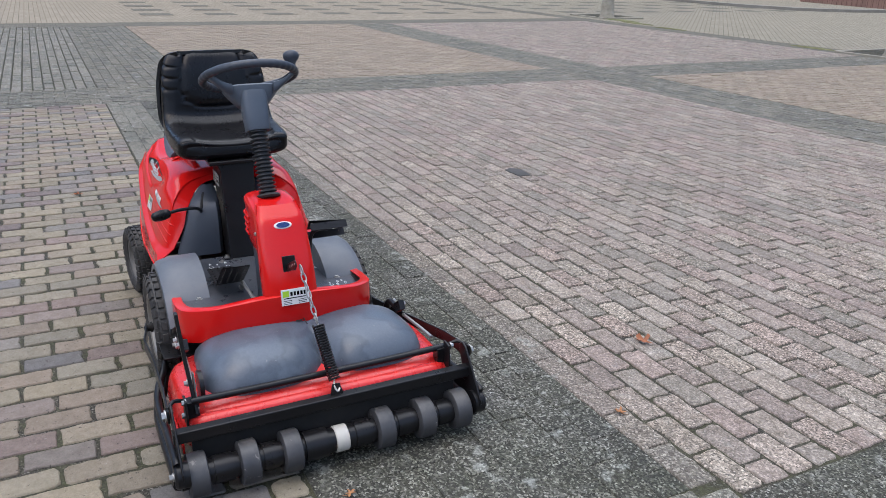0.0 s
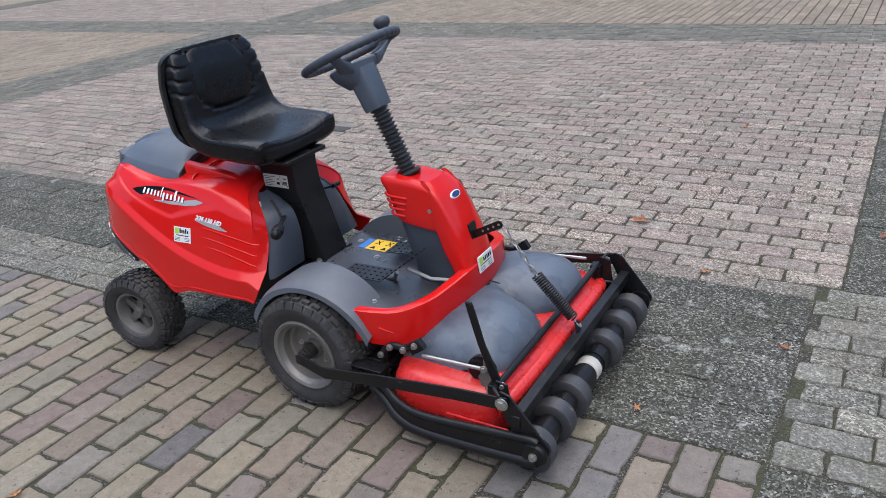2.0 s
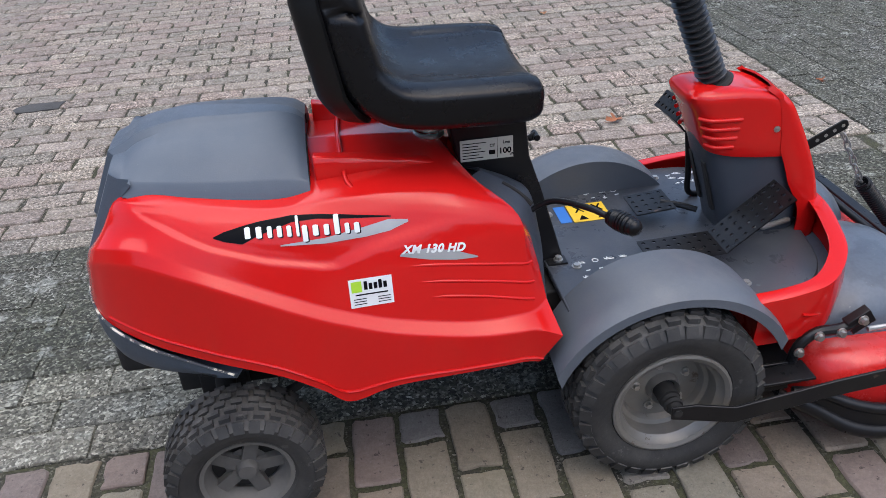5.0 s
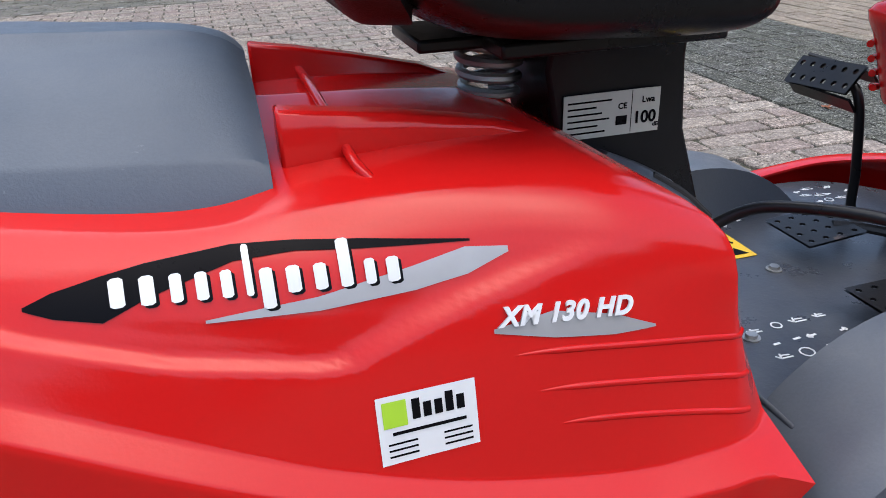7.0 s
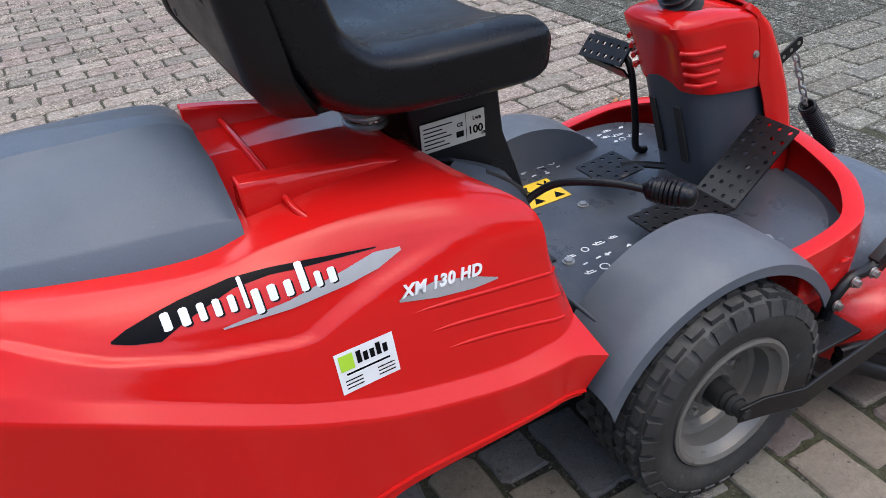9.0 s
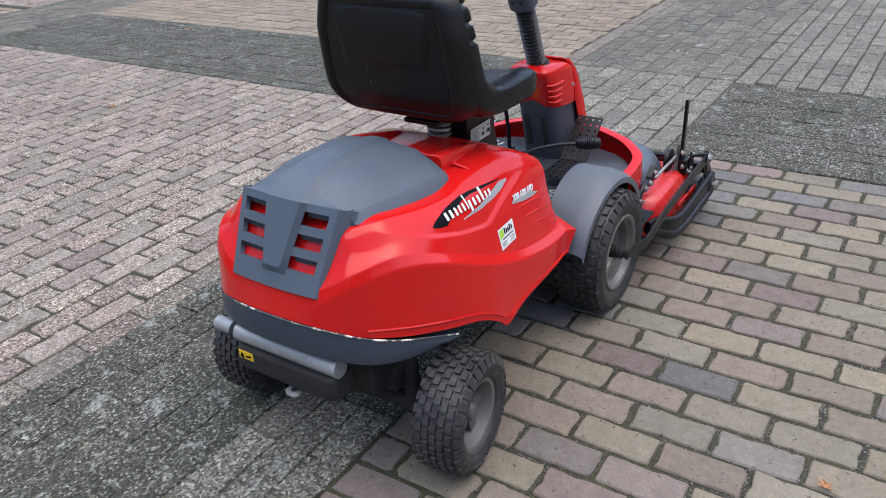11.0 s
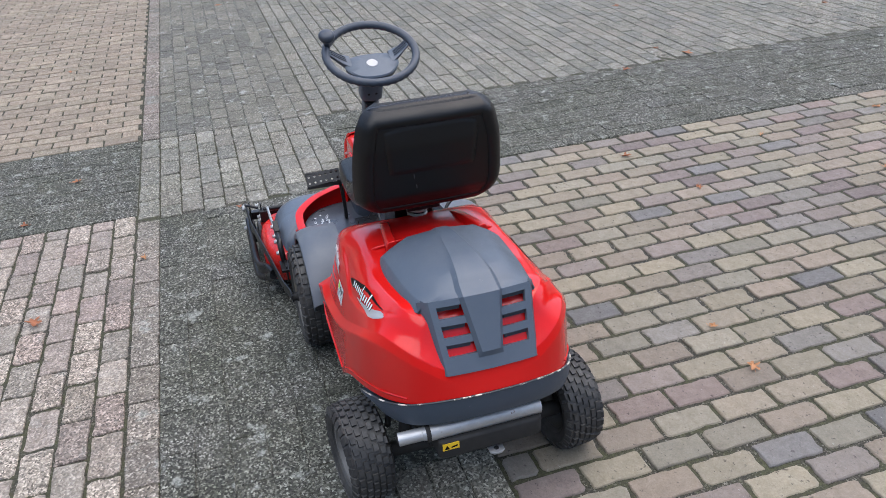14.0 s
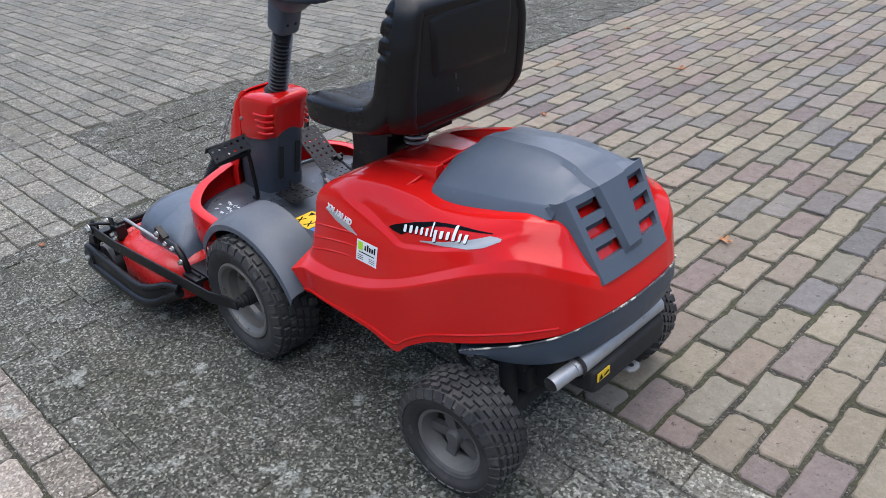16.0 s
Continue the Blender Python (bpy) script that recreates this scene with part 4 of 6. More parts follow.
PAD_SEAM = [(-.100, 1.035), (-.118, .98), (-.126, .90), (-.112, .862), (-.075, .838), (0, .829), (.075, .838), (.112, .862), (.126, .90), (.118, .98), (.100, 1.035)]


def build_seat():
    prof = ((-.203, .738, .168, .030), (-.206, .738, .182, .056), (-.214, .739, .192, .076), (-.230, .741, .199, .088), (-.272, .743, .204, .092), (-.34, .746, .207, .090), (-.41, .750, .207, .088), (-.462, .764, .206, .090), (-.505, .802, .204, .094), (-.524, .855, .201, .096),
            (-.536, .920, .195, .092), (-.546, .975, .187, .086), (-.554, 1.008, .177, .074), (-.560, 1.028, .164, .056), (-.564, 1.039, .148, .034), (-.566, 1.044, .128, .012))
    line = smooth_path([(x, 0, z) for x, z, w, t in prof], 14)
    wid = smooth_path([(w, 0, t) for x, z, w, t in prof], 14)
    bm = bmesh.new()
    rows = []
    n = 96
    for i, p in enumerate(line):
        a, b = line[max(i - 1, 0)], line[min(i + 1, len(line) - 1)]
        d = (b - a).normalized()
        nrm = Vector((0, 1, 0)).cross(d)  # towards the sitter
        if nrm.z < 0 and nrm.x < 0:
            nrm = -nrm
        w, t = wid[i].x, wid[i].z
        back = min(1.0, max(0.0, (p.z - .79) / .06))
        ring = []
        for k in range(n):
            ang = 2 * math.pi * k / n
            c, s = math.cos(ang), math.sin(ang)
            y = w * math.copysign(abs(c) ** 0.52, c)
            h = t / 2 * math.copysign(abs(s) ** 0.62, s)
            if s > 0:  # dished middle and raised bolsters
                e = abs(y) / w
                dish = min(1.0, t / .08)
                h += dish * (.014 * e ** 4 - .020 * max(0.0, 1 - (e / .78) ** 2) * (1 - .35 * back))
                if back > .3:
                    g = near_path((y, p.z), PAD_SEAM)
                    h -= .0075 * math.exp(-(g / .0042) ** 2) * back
                    if abs(y) < .12 and p.z > .84:
                        h += .007 * min(1.0, g / .03) * back
                else:
                    g = abs(abs(y) - .138 + .02 * max(0.0, (-.40 - p.x) / .06))
                    if -.40 < p.x < -.212:
                        h -= .0045 * math.exp(-(g / .0032) ** 2)
            q = p + Vector((0, y, 0)) + nrm * h
            if back > .5 and abs(c) > .45 and s > -.5:  # folds pressed into the bolsters
                for j, zf in enumerate((.990, .953, .916)):
                    f = q.z - (zf - .38 * (q.x + .50))
                    m = max(0.0, 1 - abs((q.x + .510 + .004 * j) / .036) ** 4)
                    q -= Vector((.25, math.copysign(1, y), 0)) * (.0105 * m * math.exp(-(f / .0048) ** 2))
            ring.append(q)
        rows.append(ring)
    rings(bm, rows)
    seat = part("seat", bm, VINYL, mower, "moulded black vinyl bucket seat", sharp=70)
    bm = bmesh.new()
    tube(bm, [(-.282, -.118, .7785), (-.264, -.126, .7805), (-.248, -.129, .7805)], 0.0010, 5)
    part("scratch", bm, ROLLER, seat, "pale scratch on the cushion")
    # hard shell behind the backrest: rolled border, sunk field and a raised panel
    outline = smooth_path([(.06, 0, .730), (.150, 0, .741), (.188, 0, .765), (.201, 0, .800), (.202, 0, .85), (.197, 0, .92), (.187, 0, .975), (.178, 0, 1.004), (.158, 0, 1.026), (.125, 0, 1.037)], 9)
    bm = bmesh.new()
    rows = []
    nk = 64
    for q in outline:
        hw, z = q.x, q.z
        row = []
        for k in range(-nk, nk + 1):
            y = hw * k / nk
            x = -.566 - .026 * min(1.0, max(0.0, (z - .78) / .16)) - .004 * (1 - (y / .2) ** 2) + .045 * max(0.0, (.80 - z) / .07) ** 1.6 + .035 * max(0.0, (z - 1.003) / .034) ** 2
            edge = min(hw - abs(y), (1.041 - z) * .9, (z - .726) * 1.2)
            x += .034 * max(0.0, 1 - edge / .026) ** 2.2
            sunk = min(1.0, max(0.0, (edge - .026) / .012))
            x += .0055 * sunk * sunk * (3 - 2 * sunk)
            px = .118 + .10 * (z - .93)
            inner = min(px - abs(y), .992 - .10 * (y / .12) ** 4 * .08 - z, z - .872)
            lift = min(1.0, max(0.0, (inner + .006) / .012))
            x -= .0065 * lift * lift * (3 - 2 * lift) * (1.0 if z < .95 else max(.3, 1 - (z - .95) / .06))
            row.append(Vector((x, y, z)))
        rows.append(row)
    rings(bm, rows, closed=False, caps=False)
    shell = part("back_shell", bm, SHELL, seat, "matt black moulded seat back with a scratch", sharp=80, solid=-0.012)
    for pts in ([(-.5975, .060, .880), (-.6005, .058, .905), (-.6035, .057, .935)], [(-.592, .052, .845), (-.5935, .053, .858)], [(-.590, .046, .815), (-.591, .047, .824)]):
        bm = bmesh.new()
        tube(bm, pts, 0.0013, 5)
        part("scratch", bm, ROLLER, shell, "pale scratch")
    return seat


def build_seat_mount():
    bm = bmesh.new()
    rows = []
    for z, xa, xb, w in ((.344, -.225, -.128, .064), (.50, -.262, -.172, .062), (.588, -.338, -.200, .061), (.660, -.352, -.206, .061), (.69, -.352, -.214, .075)):
        rows.append([Vector((xa, -w, z)), Vector((xb, -w, z)), Vector((xb, w, z)), Vector((xa, w, z))])
    rings(bm, rows)
    post = part("seat_post", bm, BLACK, mower, "black sheet steel seat post", bevel=0.004)
    bm = bmesh.new()
    box(bm, (-.30, 0, .690), (.22, .20, .014))
    box(bm, (-.43, 0, .690), (.08, .10, .012))
    part("seat_pan", bm, BLACK, post, bevel=0.003)
    bm = bmesh.new()
    pts = [(-.386 + (.032 - .006 * t / (2 * math.pi * 4.2)) * math.cos(t), (.032 - .006 * t / (2 * math.pi * 4.2)) * math.sin(t), .690 - .062 * t / (2 * math.pi * 4.2)) for t in (2 * math.pi * 4.2 * i / 90 for i in range(91))]
    tube(bm, pts, 0.0050, 8)
    part("spring", bm, STEEL, post, "bright steel coil spring")
    bm = bmesh.new()
    for s in (-1, 1):
        bm = bmesh.new()
        plate(bm, [(-.165, 0), (-.125, 0), (-.125, .03), (-.165, .03)], (0, s * .072 - .015, .344), (1, 0, 0), (0, 1, 0), 0.004)
        flange = part("foot_flange", bm, BLACK, post)
        bolts(flange, [(-.142, s * .074, .348)], (0, 0, 1), 0.007, 0.01)
    return post


def build_fascia():
    """Dark grey panels between hood and seat post, with the slot of the lift lever."""
    for s in (-1, 1):
        bm = bmesh.new()
        rows = []
        edge = [(-.210, .240, .344), (-.216, .232, .372), (-.226, .202, .452), (-.248, .178, .522), (-.276, .150, .556), (-.322, .113, .584)]
        for (x, y, z), xi in zip(edge, (-.200, -.198, -.196, -.212, -.252, -.310)):
            zi = z + .004
            rows.append([Vector((x - .006, s * y, z)), Vector((x + .005, s * (y - .008), z + .001)), Vector((x * .5 + xi * .5 + .010, s * (y * .55 + .04), z * .5 + zi * .5 + .004)), Vector((xi + .004, s * .085, zi)), Vector((xi - .02, s * .07, zi))])
        fine = [smooth_path([r[j] for r in rows], 4) for j in range(5)]
        rings(bm, [[f[i] for f in fine] for i in range(len(fine[0]))], closed=False, caps=False)
        panel = part("side_fascia", bm, GREY, mower, "dark grey plastic panel beside the seat post", sharp=50, solid=0.004)
        # dark tube whose colour gives the shade of the lever slot
        bm = bmesh.new()
        tube(bm, smooth_path([(-.216, s * .138, .524), (-.240, s * .129, .548), (-.268, s * .118, .566)], 4), 0.0055, 8)
        part("lever_slot", bm, DARK, panel)
    bm = bmesh.new()  # small control knob on the left of the seat post
    tube(bm, [(-.235, .085, .540), (-.20, .083, .546), (-.163, .080, .560)], 0.0035, 8)
    choke = part("control_rod", bm, BLACK, mower)
    bm = bmesh.new()
    rod(bm, (-.168, .080, .559), (-.150, .080, .566), 0.007, 0.009, seg=12)
    rod(bm, (-.152, .064, .565), (-.152, .096, .565), 0.007, seg=12)
    part("knob", bm, VINYL, choke, "small black control knob", bevel=0.001)
    bm = bmesh.new()
    tube(bm, smooth_path([(-.225, -.140, .505), (-.205, -.142, .520), (-.175, -.165, .540), (-.135, -.225, .552), (-.110, -.268, .553), (-.098, -.285, .553)], 6), 0.0058, 10)
    lever = part("lift_lever", bm, BLACK, mower, "black bent rod lever with ribbed grip")
    bm = bmesh.new()
    prof = [(0.006, -.006), (0.010, 0.0)]
    for i in range(9):
        prof += [(0.0185 - 0.0004 * abs(i - 4) ** 2 * .5, 0.004 + .0062 * i), (0.0185 - 0.0004 * abs(i - 4) ** 2 * .5, 0.008 + .0062 * i), (0.0155, 0.0095 + .0062 * i)]
    prof += [(0.010, .066), (0.0, .068)]
    lathe(bm, prof, (-.109, -.264, .553), (0.55, -1, 0.0), 20)
    part("grip", bm, VINYL, lever, "ribbed black rubber grip", sharp=60)


def holes_plate(bm, origin, ax, ay, nx, ny, sx, sy, thick, hole=0.0042):
    """A perforated sheet: a grid of cells, each with an eight-sided hole."""
    o, ax, ay = Vector(origin), Vector(ax).normalized(), Vector(ay).normalized()
    nz = ax.cross(ay).normalized()
    cx, cy = sx / nx, sy / ny
    for i in range(nx):
        for j in range(ny):
            c = o + ax * (cx * (i + .5)) + ay * (cy * (j + .5))
            out, inn = [], []
            for k in range(8):
                t = 2 * math.pi * k / 8
                m = max(abs(math.cos(t)), abs(math.sin(t)))
                out.append(c + ax * (cx / 2 * math.cos(t) / m) + ay * (cy / 2 * math.sin(t) / m))
                inn.append(c + hole * (ax * math.cos(t) + ay * math.sin(t)))
            top_o, top_i = [bm.verts.new(p + nz * thick) for p in out], [bm.verts.new(p + nz * thick) for p in inn]
            bot_o, bot_i = [bm.verts.new(p) for p in out], [bm.verts.new(p) for p in inn]
            for k in range(8):
                l = (k + 1) % 8
                bm.faces.new((top_o[k], top_o[l], top_i[l], top_i[k]))
                bm.faces.new((bot_o[l], bot_o[k], bot_i[k], bot_i[l]))
                bm.faces.new((top_i[k], top_i[l], bot_i[l], bot_i[k]))
    bmesh.ops.remove_doubles(bm, verts=bm.verts, dist=1e-5)


def build_pedals():
    bm = bmesh.new()
    holes_plate(bm, (.020, -.175, .374), (1, 0, .02), (0, 1, 0), 7, 4, .155, .088, .003)
    holes_plate(bm, (.175, -.175, .3772), (1, 0, .8), (0, 1, 0), 8, 4, .166, .088, .003)
    pedal = part("drive_pedal", bm, BLACK, mower, "worn black perforated steel pedal")
    bm = bmesh.new()
    tube(bm, [(.18, -.09, .372), (.17, -.09, .35), (.12, -.09, .335)], 0.007, 8)
    tube(bm, [(.23, -.10, .40), (.30, -.085, .37), (.37, -.06, .365)], 0.006, 8)
    part("pedal_arm", bm, STEEL, pedal)
    bm = bmesh.new()
    holes_plate(bm, (.062, .02, .372), (1, 0, .08), (0, 1, 0), 4, 4, .09, .09, .003)
    brake = part("brake_pedal", bm, BLACK, mower, "small black perforated pedal")
    bm = bmesh.new()
    tube(bm, [(.13, .06, .378), (.17, .04, .375), (.20, .02, .37)], 0.007, 8)
    part("pedal_arm", bm, BLACK, brake)
    bm = bmesh.new()
    holes_plate(bm, (.186, .262, .522), (0, -1, .08), (.62, 0, .78), 6, 2, .125, .046, .004, hole=.0046)
    for o_x, o_z in ((.190, .519), (.219, .557)):
        box(bm, (o_x + .010, .200, o_z - .004), (.024, .125, .004), Matrix.Rotation(.9, 3, "Y"))
    lift = part("lift_pedal", bm, BLACK, mower, "raised black grip pedal on a bent rod")
    bm = bmesh.new()
    tube(bm, smooth_path([(.215, .20, .538), (.215, .165, .540), (.214, .140, .515), (.222, .130, .42), (.226, .128, .36), (.250, .126, .350)], 5), 0.007, 10)
    part("pedal_arm", bm, BLACK, lift)

DC = 0.035  # the cutting deck stands a little to the left of the mower's middle line


def build_deck():
    bm = bmesh.new()
    X, Y = Vector((1, 0, 0)), Vector((0, 1, 0))
    rows = [ring_at(Vector((c, DC, z)), X, Y, hx, hy, p, 48) for c, hx, hy, z, p in (
        (.480, .200, .412, .088, 5.0), (.480, .204, .418, .098, 5.0), (.480, .206, .418, .150, 5.0), (.484, .208, .414, .180, 4.6), (.484, .204, .406, .202, 4.2), (.484, .188, .390, .218, 4.0), (.48, .15, .35, .226, 4.0))]
    rings(bm, rows)
    deck = part("mower_deck", bm, RED_DECK, mower, "red painted steel cutting deck with dust and chips", sharp=50)
    bm = bmesh.new()  # rolled front lip
    tube(bm, smooth_path([(.645, DC - .390, .172), (.668, DC - .34, .186), (.676, DC - .2, .190), (.677, DC, .191), (.676, DC + .2, .190), (.668, DC + .34, .186), (.645, DC + .390, .172)], 6), 0.024, 12)
    part("front_lip", bm, RED_DECK, deck, sharp=60)
    bm = bmesh.new()
    box(bm, (.60, DC - .421, .128), (.19, .006, .028))
    part("side_stiffener", bm, RED_DECK, deck, bevel=0.003)
    # grey cover with its two domes
    bm = bmesh.new()
    nu, nv = 26, 56
    grid = []
    for i in range(nu + 1):
        a = -1 + 2 * i / nu
        row = []
        for j in range(nv + 1):
            b = -1 + 2 * j / nv
            waist = math.exp(-((b - 0.02) / 0.13) ** 2)
            front = min(1.0, max(0.0, (a + 0.45) / 0.9))
            ea = max(0.0, 1 - abs(a) ** 3.0) ** 0.45
            flat = max(0.0, 1 - abs(b) ** 4.5) ** 0.42
            near_d, far_d = max(0.0, 1 - abs((b + .49) / .53) ** 2.6) ** .5, max(0.0, 1 - abs((b - .52) / .50) ** 2.6) ** .5
            dome = max(near_d, far_d)
            h = ea * (flat * (1 - front) + (0.10 * flat + 0.90 * dome) * front)
            u = .480 + a * (.172 - (0.030 * waist + 0.075 * (1 - dome)) * front)
            k = 1 - 0.05 * abs(a) ** 4
            row.append(bm.verts.new((u, DC + .008 + b * .345 * k, .200 + .132 * h - 0.010 * (a > 0) * a * a)))
        grid.append(row)
    for i in range(nu):
        for j in range(nv):
            bm.faces.new((grid[i][j], grid[i + 1][j], grid[i + 1][j + 1], grid[i][j + 1]))
    cover = part("deck_cover", bm, COVER_GREY, deck, "dusty grey plastic deck cover with two domes", sharp=60)
    bm = bmesh.new()
    tube(bm, smooth_path([(.33 + .0, DC + .005, .318), (.40, DC + .005, .3305), (.47, DC + .005, .3255)], 4), 0.002, 6)
    lathe(bm, [(0.0, .002), (.010, .003), (.013, .0)], (.43, DC - .01, .325), (0, 0, 1), 18)
    part("cover_screw", bm, DARK, cover)
    return deck


def build_deck_frame():
    bm = bmesh.new()
    box(bm, (.728, DC, .196), (.030, .900, .034))
    frame_part = part("deck_frame", bm, BLACK, mower, "black steel lifting frame round the deck", bevel=0.003)
    bm = bmesh.new()
    tube(bm, smooth_path([(.655, DC - .385, .250), (.652, DC - .2, .246), (.650, DC + .2, .246), (.650, DC + .385, .250)], 6), 0.010, 10)
    part("cross_tube", bm, BLACK, frame_part)
    for s in (-1, 1):
        e = DC + s * .452
        a = s * .392
        # arm from the axle end, flat bar with two bends
        bm = bmesh.new()
        pts = [(-.012, a, .187), (.035, a + s * .003, .183), (.105, a + s * .018, .178), (.30, (a + e) / 2, .200), (.55, e - s * .008, .230), (.710, e, .247)]
        rows = []
        for i, p in enumerate(pts):
            t = .006 if i else .005
            h = .019 if i else .014
            rows.append([Vector(p) + Vector((0, dy, dz)) for dy, dz in ((-t / 2, -h), (t / 2, -h), (t / 2, h), (-t / 2, h))])
        rings(bm, rows)
        arm = part("side_arm", bm, BLACK, frame_part, "black flat steel arm from axle to deck", bevel=0.0015)
        bm = bmesh.new()  # socket block where the arm meets the deck linkage
        plate(bm, [(.17, 0), (.285, 0), (.285, .055), (.17, .04)], (0, s * .372, .196), (1, 0, 0), (0, -s, 0), .006 * -s)
        box(bm, (.228, s * .330, .178), (.115, .006, .045))
        part("socket_block", bm, BLACK, frame_part, bevel=0.0015)
        bm = bmesh.new()
        bolt(bm, (.698, e + s * .005, .247), (0, s, 0), 0.012, 0.011)
        part("bolt", bm, STEEL, arm)
        bm = bmesh.new()
        out = [(.668, .258), (.690, .276), (.716, .268), (.775, .195), (.822, .135), (.816, .100), (.785, .086), (.752, .098), (.715, .165), (.690, .215)]
        plate(bm, out if s < 0 else out[::-1], (0, e - s * .012 + (0.0 if s < 0 else 0.0), 0), (1, 0, 0), (0, 0, 1), 0.006)
        part("end_plate", bm, BLACK, frame_part, bevel=0.002)
        # skid runner
        bm = bmesh.new()
        k = DC + s * .452
        upper = smooth_path([(.245, k - s * .05, .168), (.30, k - s * .035, .166), (.36, k - s * .012, .146), (.44, k, .134), (.60, k, .142), (.76, k, .155), (.79, k, .150)], 4)
        lower = smooth_path([(.25, k - s * .05, .150), (.30, k - s * .035, .122), (.36, k - s * .010, .092), (.44, k, .078), (.60, k, .078), (.74, k, .084), (.79, k, .088)], 4)
        tube(bm, upper, 0.0115, 8)
        tube(bm, lower, 0.0165, 8)
        rows = []
        for p, q in zip(upper, lower):
            rows.append([p + Vector((0, -.004, 0)), p + Vector((0, .004, 0)), q + Vector((0, .004, 0)), q + Vector((0, -.004, 0))])
        rings(bm, rows)
        part("skid", bm, BLACK, frame_part, "black worn side skid", sharp=50)
        bm = bmesh.new()
        lathe(bm, [(0.0, s * .022), (.030, s * .022), (.036, s * .016), (.036, -s * .016), (.0, -s * .016)], (.782, k - s * .012, .112), (0, 1, 0), 24)
        part("skid_boss", bm, BLACK, frame_part)
        bm = bmesh.new()
        bolt(bm, (.782, k + s * .010, .112), (0, s, 0), 0.008, 0.012)
        part("bolt", bm, STEEL, frame_part)
        # links and pins above the deck
        bm = bmesh.new()
        plate(bm, [(.645, .19), (.70, .19), (.69, .27), (.655, .275)], (0, e - s * .055 - .003, 0), (1, 0, 0), (0, 0, 1), 0.006)
        box(bm, (.645, e - s * .07, .225), (.035, .035, .05))
        tube(bm, [(.655, e - s * .05, .258), (.665, e - s * .02, .268), (.69, e, .262)], 0.006, 8)
        part("link", bm, BLACK, frame_part, bevel=0.002)
        bolts(frame_part, [(x, e - s * .052, z) for x, z in ((.66, .215), (.675, .262), (.648, .205))], (0, s, 0), 0.007, 0.012)
        # rear lift link beside the cover
        bm = bmesh.new()
        tube(bm, smooth_path([(.262, DC + s * .352, .195), (.270, DC + s * .355, .24), (.300, DC + s * .356, .268), (.350, DC + s * .356, .270), (.385, DC + s * .355, .285)], 4), 0.011, 8)
        box(bm, (.385, DC + s * .355, .285), (.05, .02, .034), Matrix.Rotation(-.6, 3, "Y"))
        plate(bm, [(.20, .135), (.265, .135), (.265, .205), (.20, .205)], (0, DC + s * .352, 0), (1, 0, 0), (0, 0, 1), 0.006)
        box(bm, (.232, DC + s * .325, .19), (.08, .09, .012))
        link_part = part("lift_link", bm, BLACK, frame_part, bevel=0.0015)
        bolts(link_part, [(x, DC + s * .366, z) for x, z in ((.300, .268), (.345, .269), (.385, .292), (.265, .235))], (0, s, 0), 0.007, 0.010)
        bm = bmesh.new()
        tube(bm, [(.405, DC + s * .360, .262), (.52, DC + s * .364, .268), (.615, DC + s * .366, .272)], 0.0055, 8)
        part("link_rod", bm, STEEL, link_part, "bare steel link rod")
    # height lever with its sector, on the mower's right
    bm = bmesh.new()
    rows = []
    for p, h in (((.585, -.358, .488), .009), ((.590, -.357, .466), .010), ((.612, -.350, .36), .010), ((.645, -.340, .25), .014), ((.655, -.338, .215), .018)):
        rows.append([Vector(p) + Vector((dx, dy, 0)) for dx, dy in ((-h, -.005), (h, -.005), (h, .005), (-h, .005))])
    rings(bm, rows)
    lever = part("height_lever", bm, BLACK, frame_part, "black flat height adjusting lever", bevel=0.002)
    bm = bmesh.new()
    out = [(.60, .195), (.66, .195), (.665, .23), (.645, .25), (.630, .285), (.622, .315), (.606, .315), (.600, .275), (.585, .245)]
    plate(bm, out, (0, -.330, 0), (1, 0, 0), (0, 0, 1), 0.005)
    part("sector", bm, RIM, lever, "bare grey sector plate", bevel=0.0015)
    bm = bmesh.new()
    lathe(bm, [(0, -.006), (.042, -.006), (.042, .006), (0, .006)], (.588, -.312, .258), (0, 1, 0), 24)
    part("sector_disc", bm, BLACK, lever)
    bolts(lever, [(x, -.348, z) for x, z in ((.612, .285), (.648, .232), (.626, .228))], (0, -1, 0), 0.007, 0.010)
    # roller with its discs
    ax = (.755, .084)
    bm = bmesh.new()
    rod(bm, (ax[0], DC - .445, ax[1]), (ax[0], DC + .445, ax[1]), 0.035, seg=28)
    for v, w, r in ((-.296, .026, .039), (-.168, .020, .039), (-.036, .034, .043), (.105, .024, .040), (.238, .024, .039), (.365, .018, .039)):
        rod(bm, (ax[0], v - w, ax[1]), (ax[0], v + w, ax[1]), r, seg=28)
    roller = part("roller", bm, BLACK, frame_part, "black plastic roller shaft", sharp=50)
    for v in (-.365, -.228, -.108, .172, .305, .425):
        bm = bmesh.new()
        lathe(bm, [(.030, -.026), (.056, -.026), (.0605, -.023), (.0615, -.010), (.0615, .010), (.0605, .023), (.056, .026), (.030, .026)], (ax[0], v, ax[1]), (0, 1, 0), 32)
        part("disc", bm, ROLLER, roller, "scuffed grey plastic roller disc", sharp=50)
    bm = bmesh.new()
    rod(bm, (ax[0], .020, ax[1]), (ax[0], .060, ax[1]), 0.039, seg=28)
    part("white_collar", bm, WHITE, roller, "dirty white plastic collar", bevel=0.003)
    # dark sheet put in for the black shadow below the front bar
    bm = bmesh.new()
    box(bm, (.7065, DC, .128), (.006, .80, .092))
    part("front_shade_sheet", bm, DARK, frame_part, "dark sheet standing in for shadow below the front bar", bevel=0.002)
    return frame_part


